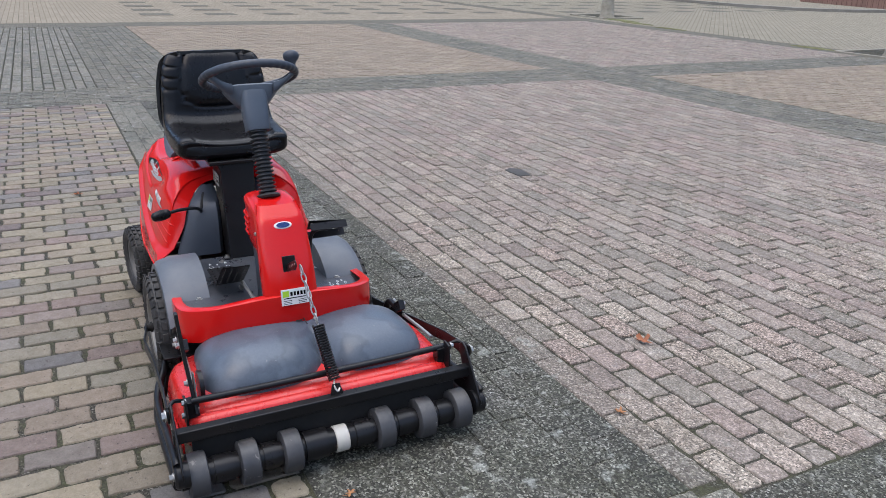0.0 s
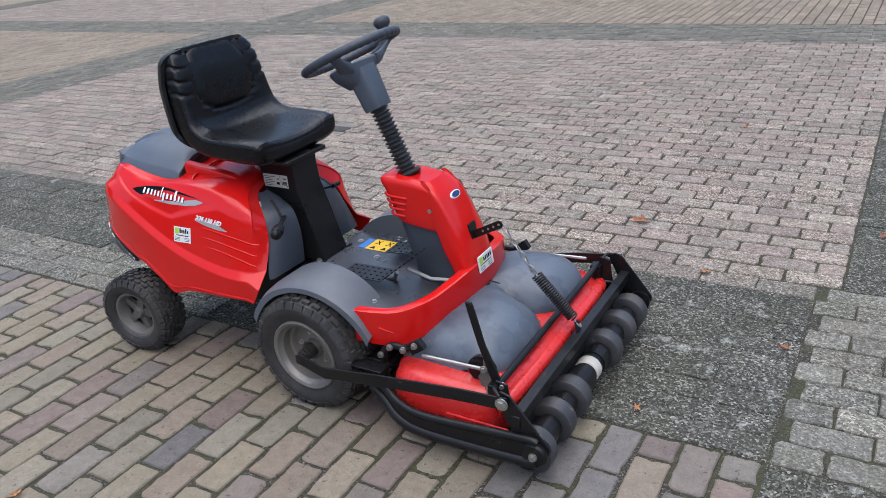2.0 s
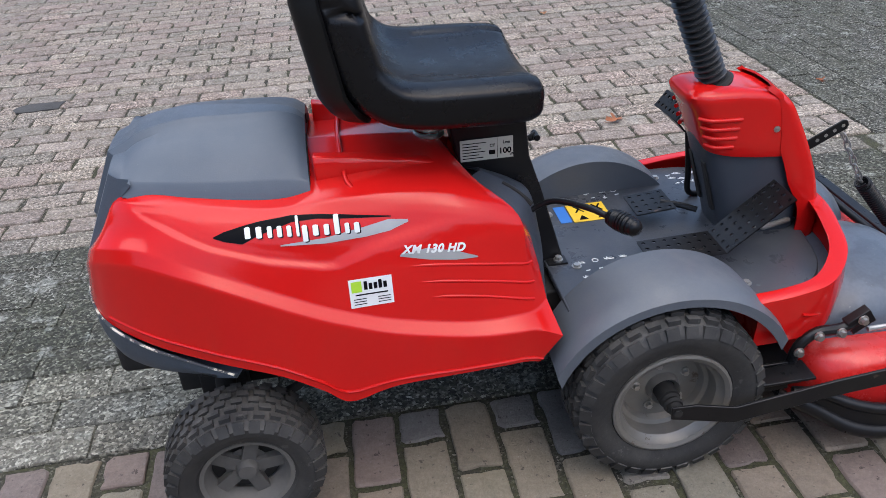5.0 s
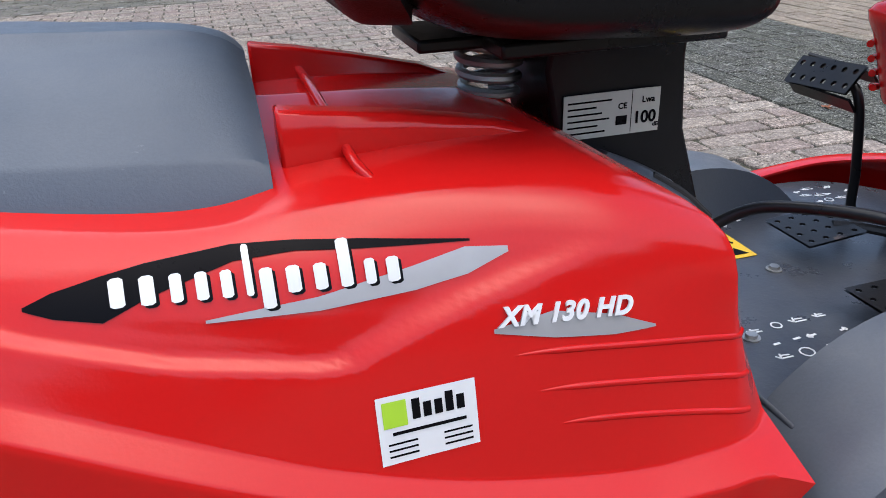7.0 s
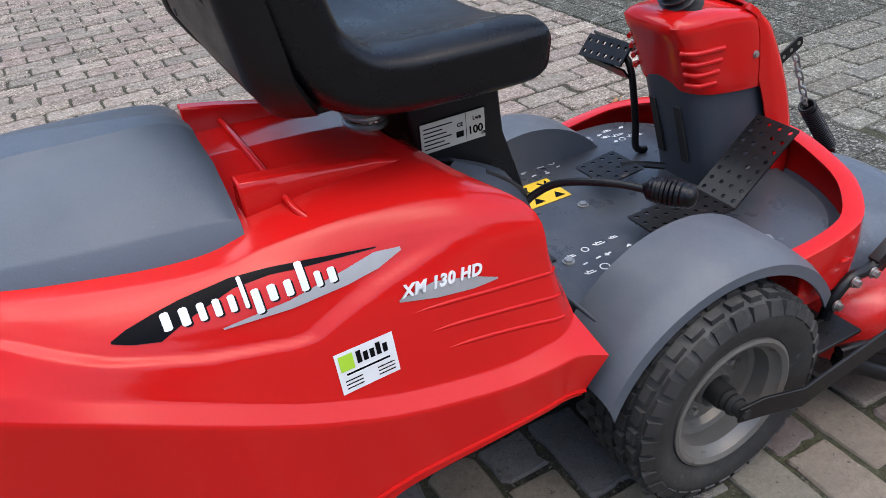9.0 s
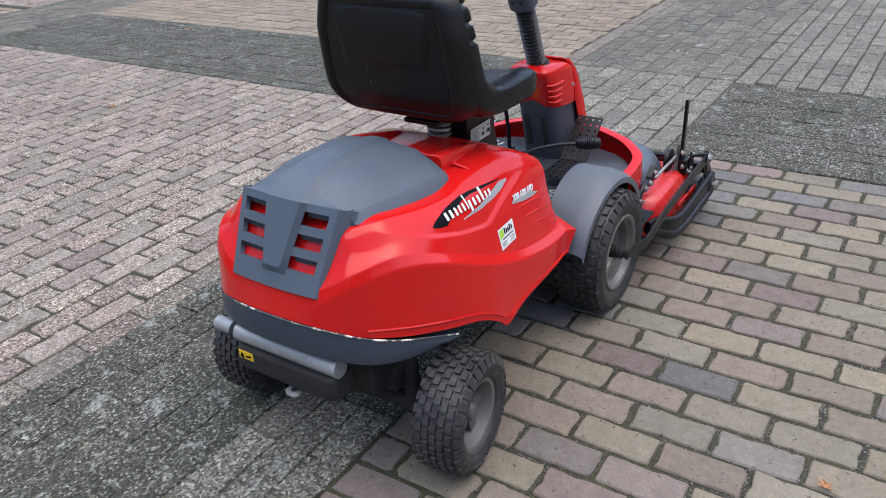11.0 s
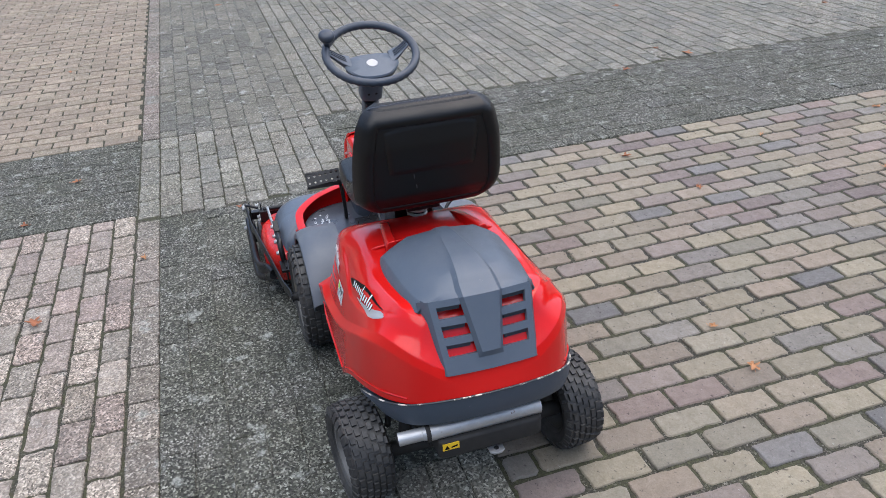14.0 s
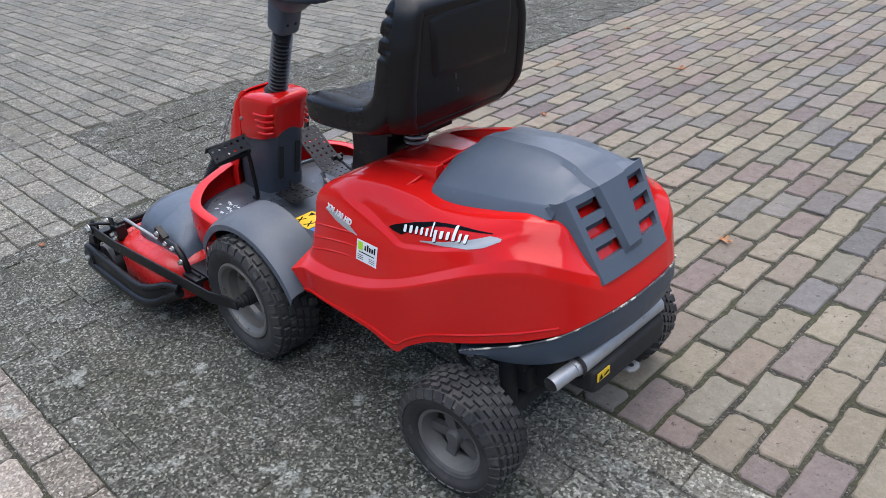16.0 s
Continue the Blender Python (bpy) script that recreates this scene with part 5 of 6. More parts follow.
def build_spring_chain():
    bm = bmesh.new()
    d = Vector((.108, 0, .056)).normalized()
    n = Vector((-d.z, 0, d.x))
    o = Vector((.395, .006, .475))
    plate(bm, [(0, 0), (.125, 0), (.132, .006), (.132, .018), (.125, .024), (0, .024)], o, d, n, 0.004)
    plate(bm, [(-.045, -.02), (.05, -.02), (.05, .02), (-.045, .02)], (.412, .010, .484), (-.2, 0, 1), (0, 1, 0), 0.005)
    bracket = part("spring_bracket", bm, BLACK, mower, "black drilled steel bracket", bevel=0.001)
    for k in range(4):
        bm = bmesh.new()
        p = o + d * (.060 + .020 * k) + n * .012
        rod(bm, p + Vector((0, -.0046, 0)), p + Vector((0, .0006, 0)), 0.004, seg=12)
        part("hole", bm, STEEL, bracket)
    a, b = Vector((.500, .018, .535)), Vector((.592, .035, .385))
    bm = bmesh.new()
    k = 7
    t = (b - a) / k
    dd, u, w = frame_of(b - a)
    for i in range(k):
        c = a + t * (i + .5)
        side = u if i % 2 else w
        L = t.length * 0.62
        loop = [c + dd * (L * math.cos(q)) + side * (.0068 * math.sin(q)) for q in (2 * math.pi * j / 14 for j in range(15))]
        tube(bm, loop, 0.0023, 6)
    part("chain", bm, STEEL, bracket, "zinc plated link chain")
    bm = bmesh.new()
    e = Vector((.712, .045, .246))
    dd, u, w = frame_of(e - b)
    turns, n_pts = 22, 22 * 12
    L = (e - b).length
    pts = [b + dd * (L * (.04 + .92 * i / n_pts)) + .0155 * (math.cos(2 * math.pi * turns * i / n_pts) * u + math.sin(2 * math.pi * turns * i / n_pts) * w) for i in range(n_pts + 1)]
    tube(bm, pts, 0.0030, 6)
    spring = part("tension_spring", bm, BLACK, mower, "black coil spring holding up the deck frame")
    bm = bmesh.new()
    tube(bm, smooth_path([e - dd * .01, e + dd * .012 + u * .006, e + dd * .028, e + dd * .02 - u * .008], 5), 0.003, 6)
    part("hook", bm, STEEL, spring)
    bm = bmesh.new()
    tube(bm, smooth_path([b + dd * .012, b - dd * .006, b - dd * .016 + u * .005, b - dd * .012 - u * .006], 5), 0.003, 6)
    part("hook", bm, STEEL, spring)
    bm = bmesh.new()
    plate(bm, [(-.02, 0), (.02, 0), (.011, .032), (-.011, .032)], (.722, .045, .212), (0, 1, 0), (-.25, 0, 1), 0.005)
    part("lug", bm, BLACK, spring, bevel=0.001)


def build_underside():
    bm = bmesh.new()
    box(bm, (-.50, 0, .265), (.86, .30, .12))
    box(bm, (-.48, 0, .21), (.40, .22, .09))
    box(bm, (-.03, 0, .22), (.22, .40, .14))
    box(bm, (-.84, 0, .235), (.09, .36, .07))
    box(bm, (.24, 0, .29), (.22, .30, .05))
    rod(bm, (0, -.30, .187), (0, .30, .187), 0.028)
    rod(bm, (-.842, -.27, .150), (-.842, .27, .150), 0.022)
    for s in (-1, 1):
        rod(bm, (-.842, s * .20, .15), (-.83, s * .18, .30), 0.020)
        box(bm, (-.80, s * .16, .29), (.16, .05, .06))
        tube(bm, [(-.62, s * .14, .25), (-.70, s * .2, .22), (-.80, s * .235, .20)], 0.010, 8)
    chassis = part("chassis", bm, DARK, mower, "grimy black chassis and engine underneath", bevel=0.006)
    bm = bmesh.new()
    rings(bm, [[Vector((x, y, z)) for x, y in ((-.97, -.135), (-.97, .155), (-1.035, .150), (-1.04, .13), (-1.04, -.12), (-1.03, -.135))] for z in (.258, .316)])
    shield = part("exhaust_shield", bm, DARK, chassis, "black exhaust guard", bevel=0.008)
    bm = bmesh.new()
    rod(bm, (-1.008, -.135, .333), (-1.008, .165, .333), 0.0225, seg=24)
    rod(bm, (-1.008, .165, .333), (-1.008, .185, .333), 0.0225, 0.017, seg=24)
    rod(bm, (-1.005, .18, .331), (-.998, .246, .325), 0.0175, seg=24, caps=False)
    part("exhaust_pipe", bm, EXHAUST, chassis, "heat stained steel exhaust pipe", sharp=50)
    # dark disc painted in for the shade inside the pipe
    bm = bmesh.new()
    rod(bm, (-.999, .2462, .325), (-.9991, .2466, .325), 0.014, seg=20)
    part("exhaust_mouth", bm, DARK, chassis)
    bm = bmesh.new()
    lathe(bm, [(.0235, -.006), (.0245, 0), (.0235, .006)], (-1.008, .172, .333), (0, 1, 0), 24)
    part("clamp", bm, DARK, chassis)
    bm = bmesh.new()
    plate(bm, [(-1.046, -.010), (-1.038, -.020), (-.9, -.026), (-.9, .026), (-1.038, .020), (-1.046, .010)], (0, -.006, .235), (1, 0, 0), (0, 1, 0), 0.007)
    hitch = part("hitch", bm, EXHAUST, chassis, "bare steel tow hitch plate", bevel=0.001)
    # dark disc on the plate for the shade of the pin hole
    bm = bmesh.new()
    rod(bm, (-1.030, -.006, .2425), (-1.030, -.006, .2432), 0.007, seg=16)
    part("pin_hole", bm, DARK, hitch)
    bm = bmesh.new()
    plate(bm, [(0, 0), (.044, 0), (.044, .021), (0, .021)], (-1.0415, .142, .289), (0, -1, 0), (0, 0, 1), -0.0016)
    st = part("warning_sticker", bm, YELLOW, shield, "small yellow warning sticker")
    bm = bmesh.new()
    for shape in ([(.004, .004), (.018, .004), (.011, .017)], [(.022, .006), (.040, .010), (.038, .014), (.022, .010)]):
        plate(bm, shape, (-1.0433, .142, .289), (0, -1, 0), (0, 0, 1), -0.0006)
        part("pictogram", bm, INK, st)
        bm = bmesh.new()
    bm.free()


def flank_strip(bm, rows, side, off=0.0012):
    """A thin decal on the hood's flank: rows of (along, low, high)."""
    vv = []
    for u, lo, hi in rows:
        n = 4
        vv.append([bm.verts.new((u, side * (hood_width(u, lo + (hi - lo) * k / n) + off), lo + (hi - lo) * k / n)) for k in range(n + 1)])
    for a, b in zip(vv, vv[1:]):
        for i in range(len(a) - 1):
            bm.faces.new((a[i], a[i + 1], b[i + 1], b[i]) if side < 0 else (b[i], b[i + 1], a[i + 1], a[i]))


def lerp_rows(pts, n=10):
    out = []
    for a, b in zip(pts, pts[1:]):
        for k in range(n):
            out.append(tuple(x + (y - x) * k / n for x, y in zip(a, b)))
    out.append(pts[-1])
    return out


def side_rows(rows, s):
    """The swoosh sits further back and climbs on the mower's left flank."""
    if s < 0:
        return rows
    out = []
    for u, lo, hi in rows:
        a = (u + .728) / .206
        shift = .552 + .035 * a - (.582 - .011 * a)
        out.append((-.600 - .2 * a, lo + shift, hi + shift))
    return out[::-1]


def build_decals(hood):
    for s in (-1, 1):
        bm = bmesh.new()
        flank_strip(bm, side_rows(lerp_rows([(-.782, .591, .593), (-.765, .584, .598), (-.737, .577, .602), (-.708, .587, .605), (-.652, .599, .608), (-.61, .599, .605), (-.565, .594, .600), (-.485, .587, .5885)], 6), s), s)
        decal = part("flank_decal", bm, INK, hood, "black and silver swoosh decal with white lettering shapes", sharp=60)
        bm = bmesh.new()
        flank_strip(bm, side_rows(lerp_rows([(-.675, .566, .568), (-.60, .561, .570), (-.53, .562, .578), (-.49, .566, .584), (-.457, .576, .580)], 6), s), s, 0.0014)
        part("silver_swoosh", bm, SILVER, decal)
        for mat, off, dx, dz in ((INK, .0018, .0020, -.0020), (PAPER, .0024, 0, 0)):
            bm = bmesh.new()
            x = -.731
            for k in range(12):
                w = (.0150, .0150, .0125, .0125, .0120, .0060, .0140, .0150, .0140, .0140, .0120, .0145)[k]
                tall = .0290 if k in (5, 9) else .0245 if k == 6 else .0160
                lo = .5845 - .00125 * k - (.0085 if k == 6 else 0)
                bar = w * (.62 if k != 5 else .8)
                flank_strip(bm, side_rows([(x + dx + bar * q / 4, lo + dz + .0012 * (q in (0, 4)), lo + dz + tall - .0012 * (q in (0, 4))) for q in range(5)], s), s, off)
                x += w + .0036
            if mat is INK:
                tagged(part("lettering_shadow", bm, INK, decal), kind="stuff")
        tagged(part("lettering_shape", bm, PAPER, decal, "white lettering shapes"), kind="stuff")

        def turned(rows):
            return rows if s < 0 else [(-.79 - u, lo, hi) for u, lo, hi in rows[::-1]]

        bm = bmesh.new()
        flank_strip(bm, turned(lerp_rows([(-.478, .525, .528), (-.43, .513, .533), (-.38, .505, .521), (-.342, .502, .504)], 5)), s)
        model = part("model_decal", bm, SILVER, hood, "small silver decal with white lettering", sharp=60)
        u0, u1 = (-.474, -.372) if s < 0 else (-.316, -.418)
        place = [Vector((u, s * (hood_width(u, z) + .0030), z)) for u, z in ((u0, .5300), (u1, .5200), (u0, .5440))]
        lx, ly = (place[1] - place[0]).normalized(), place[2] - place[0]
        ly = (ly - lx * ly.dot(lx)).normalized()
        cu = bpy.data.curves.new("model_lettering", "FONT")
        cu.body, cu.size, cu.shear, cu.extrude, cu.space_character, cu.offset = "XM 130 HD", 0.0200, 0.3, 0.0010, 1.1, 0.0007
        cu.materials.append(PAPER)
        word = new("model_lettering", cu)
        word.parent = model
        turn = Matrix((lx, ly, lx.cross(ly))).transposed().to_4x4()
        turn.translation = place[0]
        word.matrix_basis = turn
        o = 0.0 if s < 0 else .047
        bm = bmesh.new()
        flank_strip(bm, [(o - .572 + .075 * q / 6, .447, .497) for q in range(7)], s)
        dealer = part("dealer_sticker", bm, PAPER, hood, "white sticker with green square and dark bars", sharp=60)
        bm = bmesh.new()
        x0 = o + (-.568 if s < 0 else -.520)
        flank_strip(bm, [(x0 + .018 * q / 2, .474, .493) for q in range(3)], s, 0.0018)
        part("green_square", bm, GREEN, dealer)
        bm = bmesh.new()
        x1 = o + (-.546 if s < 0 else -.566)
        for k in range(5):
            flank_strip(bm, [(x1 + .0084 * k + .006 * q / 2, .477, .488 + (.004 if k in (0, 3) else 0)) for q in range(3)], s, 0.0018)
        flank_strip(bm, [(o - .562 + .056 * q / 6, .468, .4705) for q in range(7)], s, 0.0018)
        for k in range(3):
            flank_strip(bm, [(o - .566 + .022 * q / 3, .452 + .0045 * k, .4535 + .0045 * k) for q in range(4)], s, 0.0018)
            flank_strip(bm, [(o - .524 + .022 * q / 3, .452 + .0045 * k, .4535 + .0045 * k) for q in range(4)], s, 0.0018)
        tagged(part("print_bar", bm, INK, dealer), kind="stuff")


def flat_sheet(bm, o, ax, ay, w, h, n=0.0):
    o, ax, ay = Vector(o), Vector(ax).normalized(), Vector(ay).normalized()
    o = o + ax.cross(ay) * n
    bm.faces.new([bm.verts.new(o + ax * a + ay * b) for a, b in ((0, 0), (w, 0), (w, h), (0, h))])


def build_stickers(tower, post, floor):
    # sticker and badge on the front shield
    o, ax, ay = Vector((.4395, -.028, .386)), Vector((0, 1, 0)), Vector((-.13, 0, 1))
    bm = bmesh.new()
    plate(bm, [(0, 0), (.088, 0), (.088, .050), (0, .050)], o, ax, ay, 0.004)
    st = part("dealer_sticker", bm, PAPER, tower, "white sticker with green square and dark bars")
    bm = bmesh.new()
    flat_sheet(bm, o + Vector((.0046, 0, 0)) + ay * .027 + ax * .004, ax, ay, .02, .019)
    part("green_square", bm, GREEN, st)
    bm = bmesh.new()
    for k in range(5):
        flat_sheet(bm, o + Vector((.0046, 0, 0)) + ay * .029 + ax * (.028 + .0105 * k), ax, ay, .0075, .013)
    flat_sheet(bm, o + Vector((.0046, 0, 0)) + ay * .021 + ax * .006, ax, ay, .07, .003)
    for k in range(3):
        flat_sheet(bm, o + Vector((.0046, 0, 0)) + ay * (.004 + .005 * k) + ax * .006, ax, ay, .026, .0018)
        flat_sheet(bm, o + Vector((.0046, 0, 0)) + ay * (.004 + .005 * k) + ax * .052, ax, ay, .026, .0018)
    tagged(part("print_bar", bm, INK, st), kind="stuff")
    bm = bmesh.new()
    n = Vector((.80, 0, .48)).normalized()
    lathe(bm, [(0.0, .003), (.019, .003), (.021, 0)], (.352, .011, .617), n, 32)
    for v in bm.verts:
        v.co.y = .011 + (v.co.y - .011) * 1.35
        v.co.z = .617 + (v.co.z - .617) * .55
        v.co.x = .352 + (v.co.x - .352) * .62
    badge = part("badge", bm, PAPER, tower, "oval navy badge with pale rim")
    bm = bmesh.new()
    lathe(bm, [(0.0, .004), (.0155, .004)], (.3526, .011, .6175), n, 32)
    for v in bm.verts:
        v.co.y = .011 + (v.co.y - .011) * 1.35
        v.co.z = .6175 + (v.co.z - .6175) * .55
        v.co.x = .3526 + (v.co.x - .3526) * .62
    part("badge_field", bm, NAVY, badge)
    # data plate with the sound figure on the seat post
    o, ax, ay = Vector((-.335, -.0635, .592)), Vector((1, 0, 0)), Vector((0, 0, 1))
    bm = bmesh.new()
    plate(bm, [(0, 0), (.102, 0), (.102, .0435), (0, .0435)], o, ax, ay, 0.001)
    dp = part("data_plate", bm, surface("aged_plate", (0.44, 0.43, 0.37), 0.4, vary=0.1), post, "pale grey data plate with printed bars and 100")
    nn = ax.cross(ay).normalized()
    bm = bmesh.new()
    for k in range(6):
        flat_sheet(bm, o + nn * .0014 + ax * .004 + ay * (.005 + .006 * k), ax, ay, (.040, .032, .044, .036, .03, .046)[k], .0018)
    flat_sheet(bm, o + nn * .0014 + ax * .055 + ay * .010, ax, ay, .012, .009)
    flat_sheet(bm, o + nn * .0014 + ax * .071 + ay * .002, ax, ay, .0008, .041)
    tagged(part("print_bar", bm, INK, dp), kind="stuff")
    m = Matrix((ax.normalized(), (ay - ax * ay.dot(ax)).normalized(), nn)).transposed().to_4x4()
    for word, size, dx, dy in (("100", .0165, .086, .010), ("dB", .0060, .0985, .005), ("Lwa", .0085, .089, .030), ("CE", .0080, .0615, .026)):
        cu = bpy.data.curves.new("plate_lettering", "FONT")
        cu.body, cu.size, cu.align_x, cu.extrude, cu.offset = word, size, "CENTER", 0.0001, size * .03
        cu.materials.append(INK)
        fig = new("plate_lettering", cu)
        fig.parent = dp
        q = m.copy()
        q.translation = o + nn * .0016 + ax * dx + ay * dy
        fig.matrix_basis = q
    # warning stickers on the floor plate
    bm = bmesh.new()
    plate(bm, [(-.062, .072), (.026, .072), (.026, .152), (-.062, .152)], (0, 0, .3445), (1, 0, 0), (0, 1, 0), 0.0008)
    y = part("warning_sticker", bm, YELLOW, floor, "yellow warning sticker with black pictograms")
    bm = bmesh.new()
    for x in (-.048, -.004):
        for shape in ([(x, .080), (x + .022, .080), (x + .011, .100)], [(x, .115), (x + .003, .112), (x + .022, .142), (x + .019, .145)], [(x + .019, .112), (x + .022, .115), (x + .003, .145), (x, .142)]):
            plate(bm, shape, (0, 0, .3455), (1, 0, 0), (0, 1, 0), 0.0005)
            part("pictogram", bm, INK, y)
            bm = bmesh.new()
    bm.free()
    bm = bmesh.new()
    plate(bm, [(-.092, .075), (-.066, .075), (-.066, .150), (-.092, .150)], (0, 0, .3445), (1, 0, 0), (0, 1, 0), 0.0008)
    part("warning_sticker", bm, BLUE, floor, "faded blue sticker")
    # pale symbols printed on the floor plate: rings, arrows, levers
    rng = random.Random(11)
    bm = bmesh.new()

    def stroke(x, y, a, L, w):
        plate(bm, [(0, -w / 2), (L, -w / 2), (L, w / 2), (0, w / 2)], (x, y, .3442), (math.cos(a), math.sin(a), 0), (-math.sin(a), math.cos(a), 0), 0.0006)

    def symbol(x, y, kind, k):
        if kind == 0:  # ring
            for q in range(10):
                a = 2 * math.pi * q / 10
                stroke(x + k * math.cos(a), y + k * math.sin(a), a + 1.885, k * .64, .0018)
        elif kind == 1:  # arrow
            a = rng.choice((0.2, 1.4, 3.3, 4.6))
            stroke(x, y, a, k * 1.6, .003)
            tip = (x + 1.6 * k * math.cos(a), y + 1.6 * k * math.sin(a))
            for e in (2.5, -2.5):
                stroke(*tip, a + e, k * .8, .003)
        elif kind == 2:  # small machine
            for e, L in ((0, 2.0), (1.2, 1.2), (2.2, .9)):
                stroke(x - k * .8, y, e, k * L, .002)
            stroke(x - k * .6, y + k * .7, -.1, k * 1.5, .002)
        else:  # lettering bar
            stroke(x, y, 0.1, k * 1.2, .0032)

    for cx, cy, sx, sy, nx, ny in ((-.052, -.118, .125, .085, 4, 3), (.262, .218, .085, .075, 4, 3), (.04, .195, .09, .06, 3, 3), (.17, .215, .06, .05, 2, 2)):
        for a in range(nx):
            for b in range(ny):
                symbol(cx + sx * ((a + .5) / nx - .5) + rng.uniform(-.004, .004), cy + sy * ((b + .5) / ny - .5) + rng.uniform(-.004, .004), rng.choice((0, 1, 1, 2, 3)), rng.uniform(.006, .0095))
    tagged(part("printed_symbols", bm, PAPER, floor, "worn white printed control symbols"), kind="stuff")


hood = build_hood()
lid = build_lid()
build_bumper()
for side in (-1, 1):
    build_front_wheel(side)
    build_rear_wheel(side)
    build_fender(side)
build_apron()
floor_plate = build_floor()
tower, col_b, col_d = build_tower()
build_steering_wheel(col_b, col_d)
build_seat()
seat_post = build_seat_mount()
build_fascia()
build_pedals()
build_deck()
build_deck_frame()
build_spring_chain()
build_underside()
build_decals(hood)
build_stickers(tower, seat_post, floor_plate)

# ---- the square: ground sheet, far paving, fields and bands of pavers ----
bm = bmesh.new()
plate(bm, [(-300, -300), (300, -300), (300, 300), (-300, 300)], (0, 0, -0.2575), (1, 0, 0), (0, 1, 0), 0.25)
ground = tagged(part("ground", bm, SOIL), "dark sandy joint filling with moss under the pavers", "ground", kind="structure")

BW, BL = 0.1062, 0.2062  # course and brick pitch


def layout(x0, x1, y0, y1, along, lap=0.5):
    """Bricks of one rectangle in stretcher bond: centre, size along x and y."""
    out = []
    if along == "y":
        x0, x1, y0, y1 = y0, y1, x0, x1
    rows = max(1, round((y1 - y0) / BW))
    pitch = (y1 - y0) / rows
    for r in range(rows):
        yc = y0 + (r + 0.5) * pitch
        a = x1 + (lap * BL if r % 2 else 0.0)
        while a > x0 + 0.03:
            lo, hi = max(a - BL, x0), min(a, x1)
            if hi - lo > 0.045:
                out.append(((lo + hi) / 2, yc, hi - lo, pitch))
            a -= BL
    if along == "y":
        out = [(y, x, w, l) for x, y, l, w in out]
    return out


def brick_points(lx, ly, gap, rng, worn, detail):
    """Vertices and faces of one worn brick round its own centre: ragged outline, flat top near z = 0, narrow rounded edge."""
    hx, hy = lx / 2 - gap, ly / 2 - gap
    corners = ((-hx, -hy), (hx, -hy), (hx, hy), (-hx, hy))
    base = []
    if detail:
        c = [worn * rng.choice((0.5, 0.7, 0.9, 1.3, 2.2)) for _ in range(4)]
        for k in range(4):
            (ax, ay), (bx, by) = corners[k], corners[(k + 1) % 4]
            L = math.hypot(bx - ax, by - ay)
            ux, uy = (bx - ax) / L, (by - ay) / L
            n = 7 if L > 0.12 else 4
            hollow = rng.randrange(1, n) if rng.random() < 0.3 else -9  # a broken bite out of this edge
            depth = worn * rng.uniform(0.6, 1.5)
            for q in range(n + 1):
                d = c[k] + (L - c[k] - c[(k + 1) % 4]) * (q + (rng.uniform(-.3, .3) if 0 < q < n else 0)) / n
                into = worn * 0.32 * rng.uniform(-1, 1) + (depth if q == hollow else depth * .4 if abs(q - hollow) == 1 else 0)
                base.append((ax + ux * d - uy * into, ay + uy * d + ux * into))
    else:
        base = [(x * (1 + rng.uniform(-.4, .3) * worn / hx), y * (1 + rng.uniform(-.4, .3) * worn / hy)) for x, y in corners]
    n = len(base)
    e = min(worn * 0.55, 0.0032)
    dz = [rng.uniform(-0.0013, 0.0004) for _ in base]
    inner = []
    for (x, y), d in zip(base, dz):
        k = e * rng.uniform(0.6, 1.5)
        inner.append((x * (1 - k / hx), y * (1 - k / hy), d))
    vs = [(x, y, -0.03) for x, y in base] + [(x, y, -0.0036 + 1.5 * d) for (x, y), d in zip(base, dz)] + inner
    fs = []
    for a, b in ((0, n), (n, 2 * n)):
        fs += [(a + i, a + (i + 1) % n, b + (i + 1) % n, b + i) for i in range(n)]
    fs.append(tuple(range(2 * n, 3 * n)))
    return vs, fs


def mesh_of(name, vs, fs, mat):
    me = bpy.data.meshes.new(name)
    me.from_pydata(vs, [], fs)
    me.materials.append(mat)
    me.update()
    return me


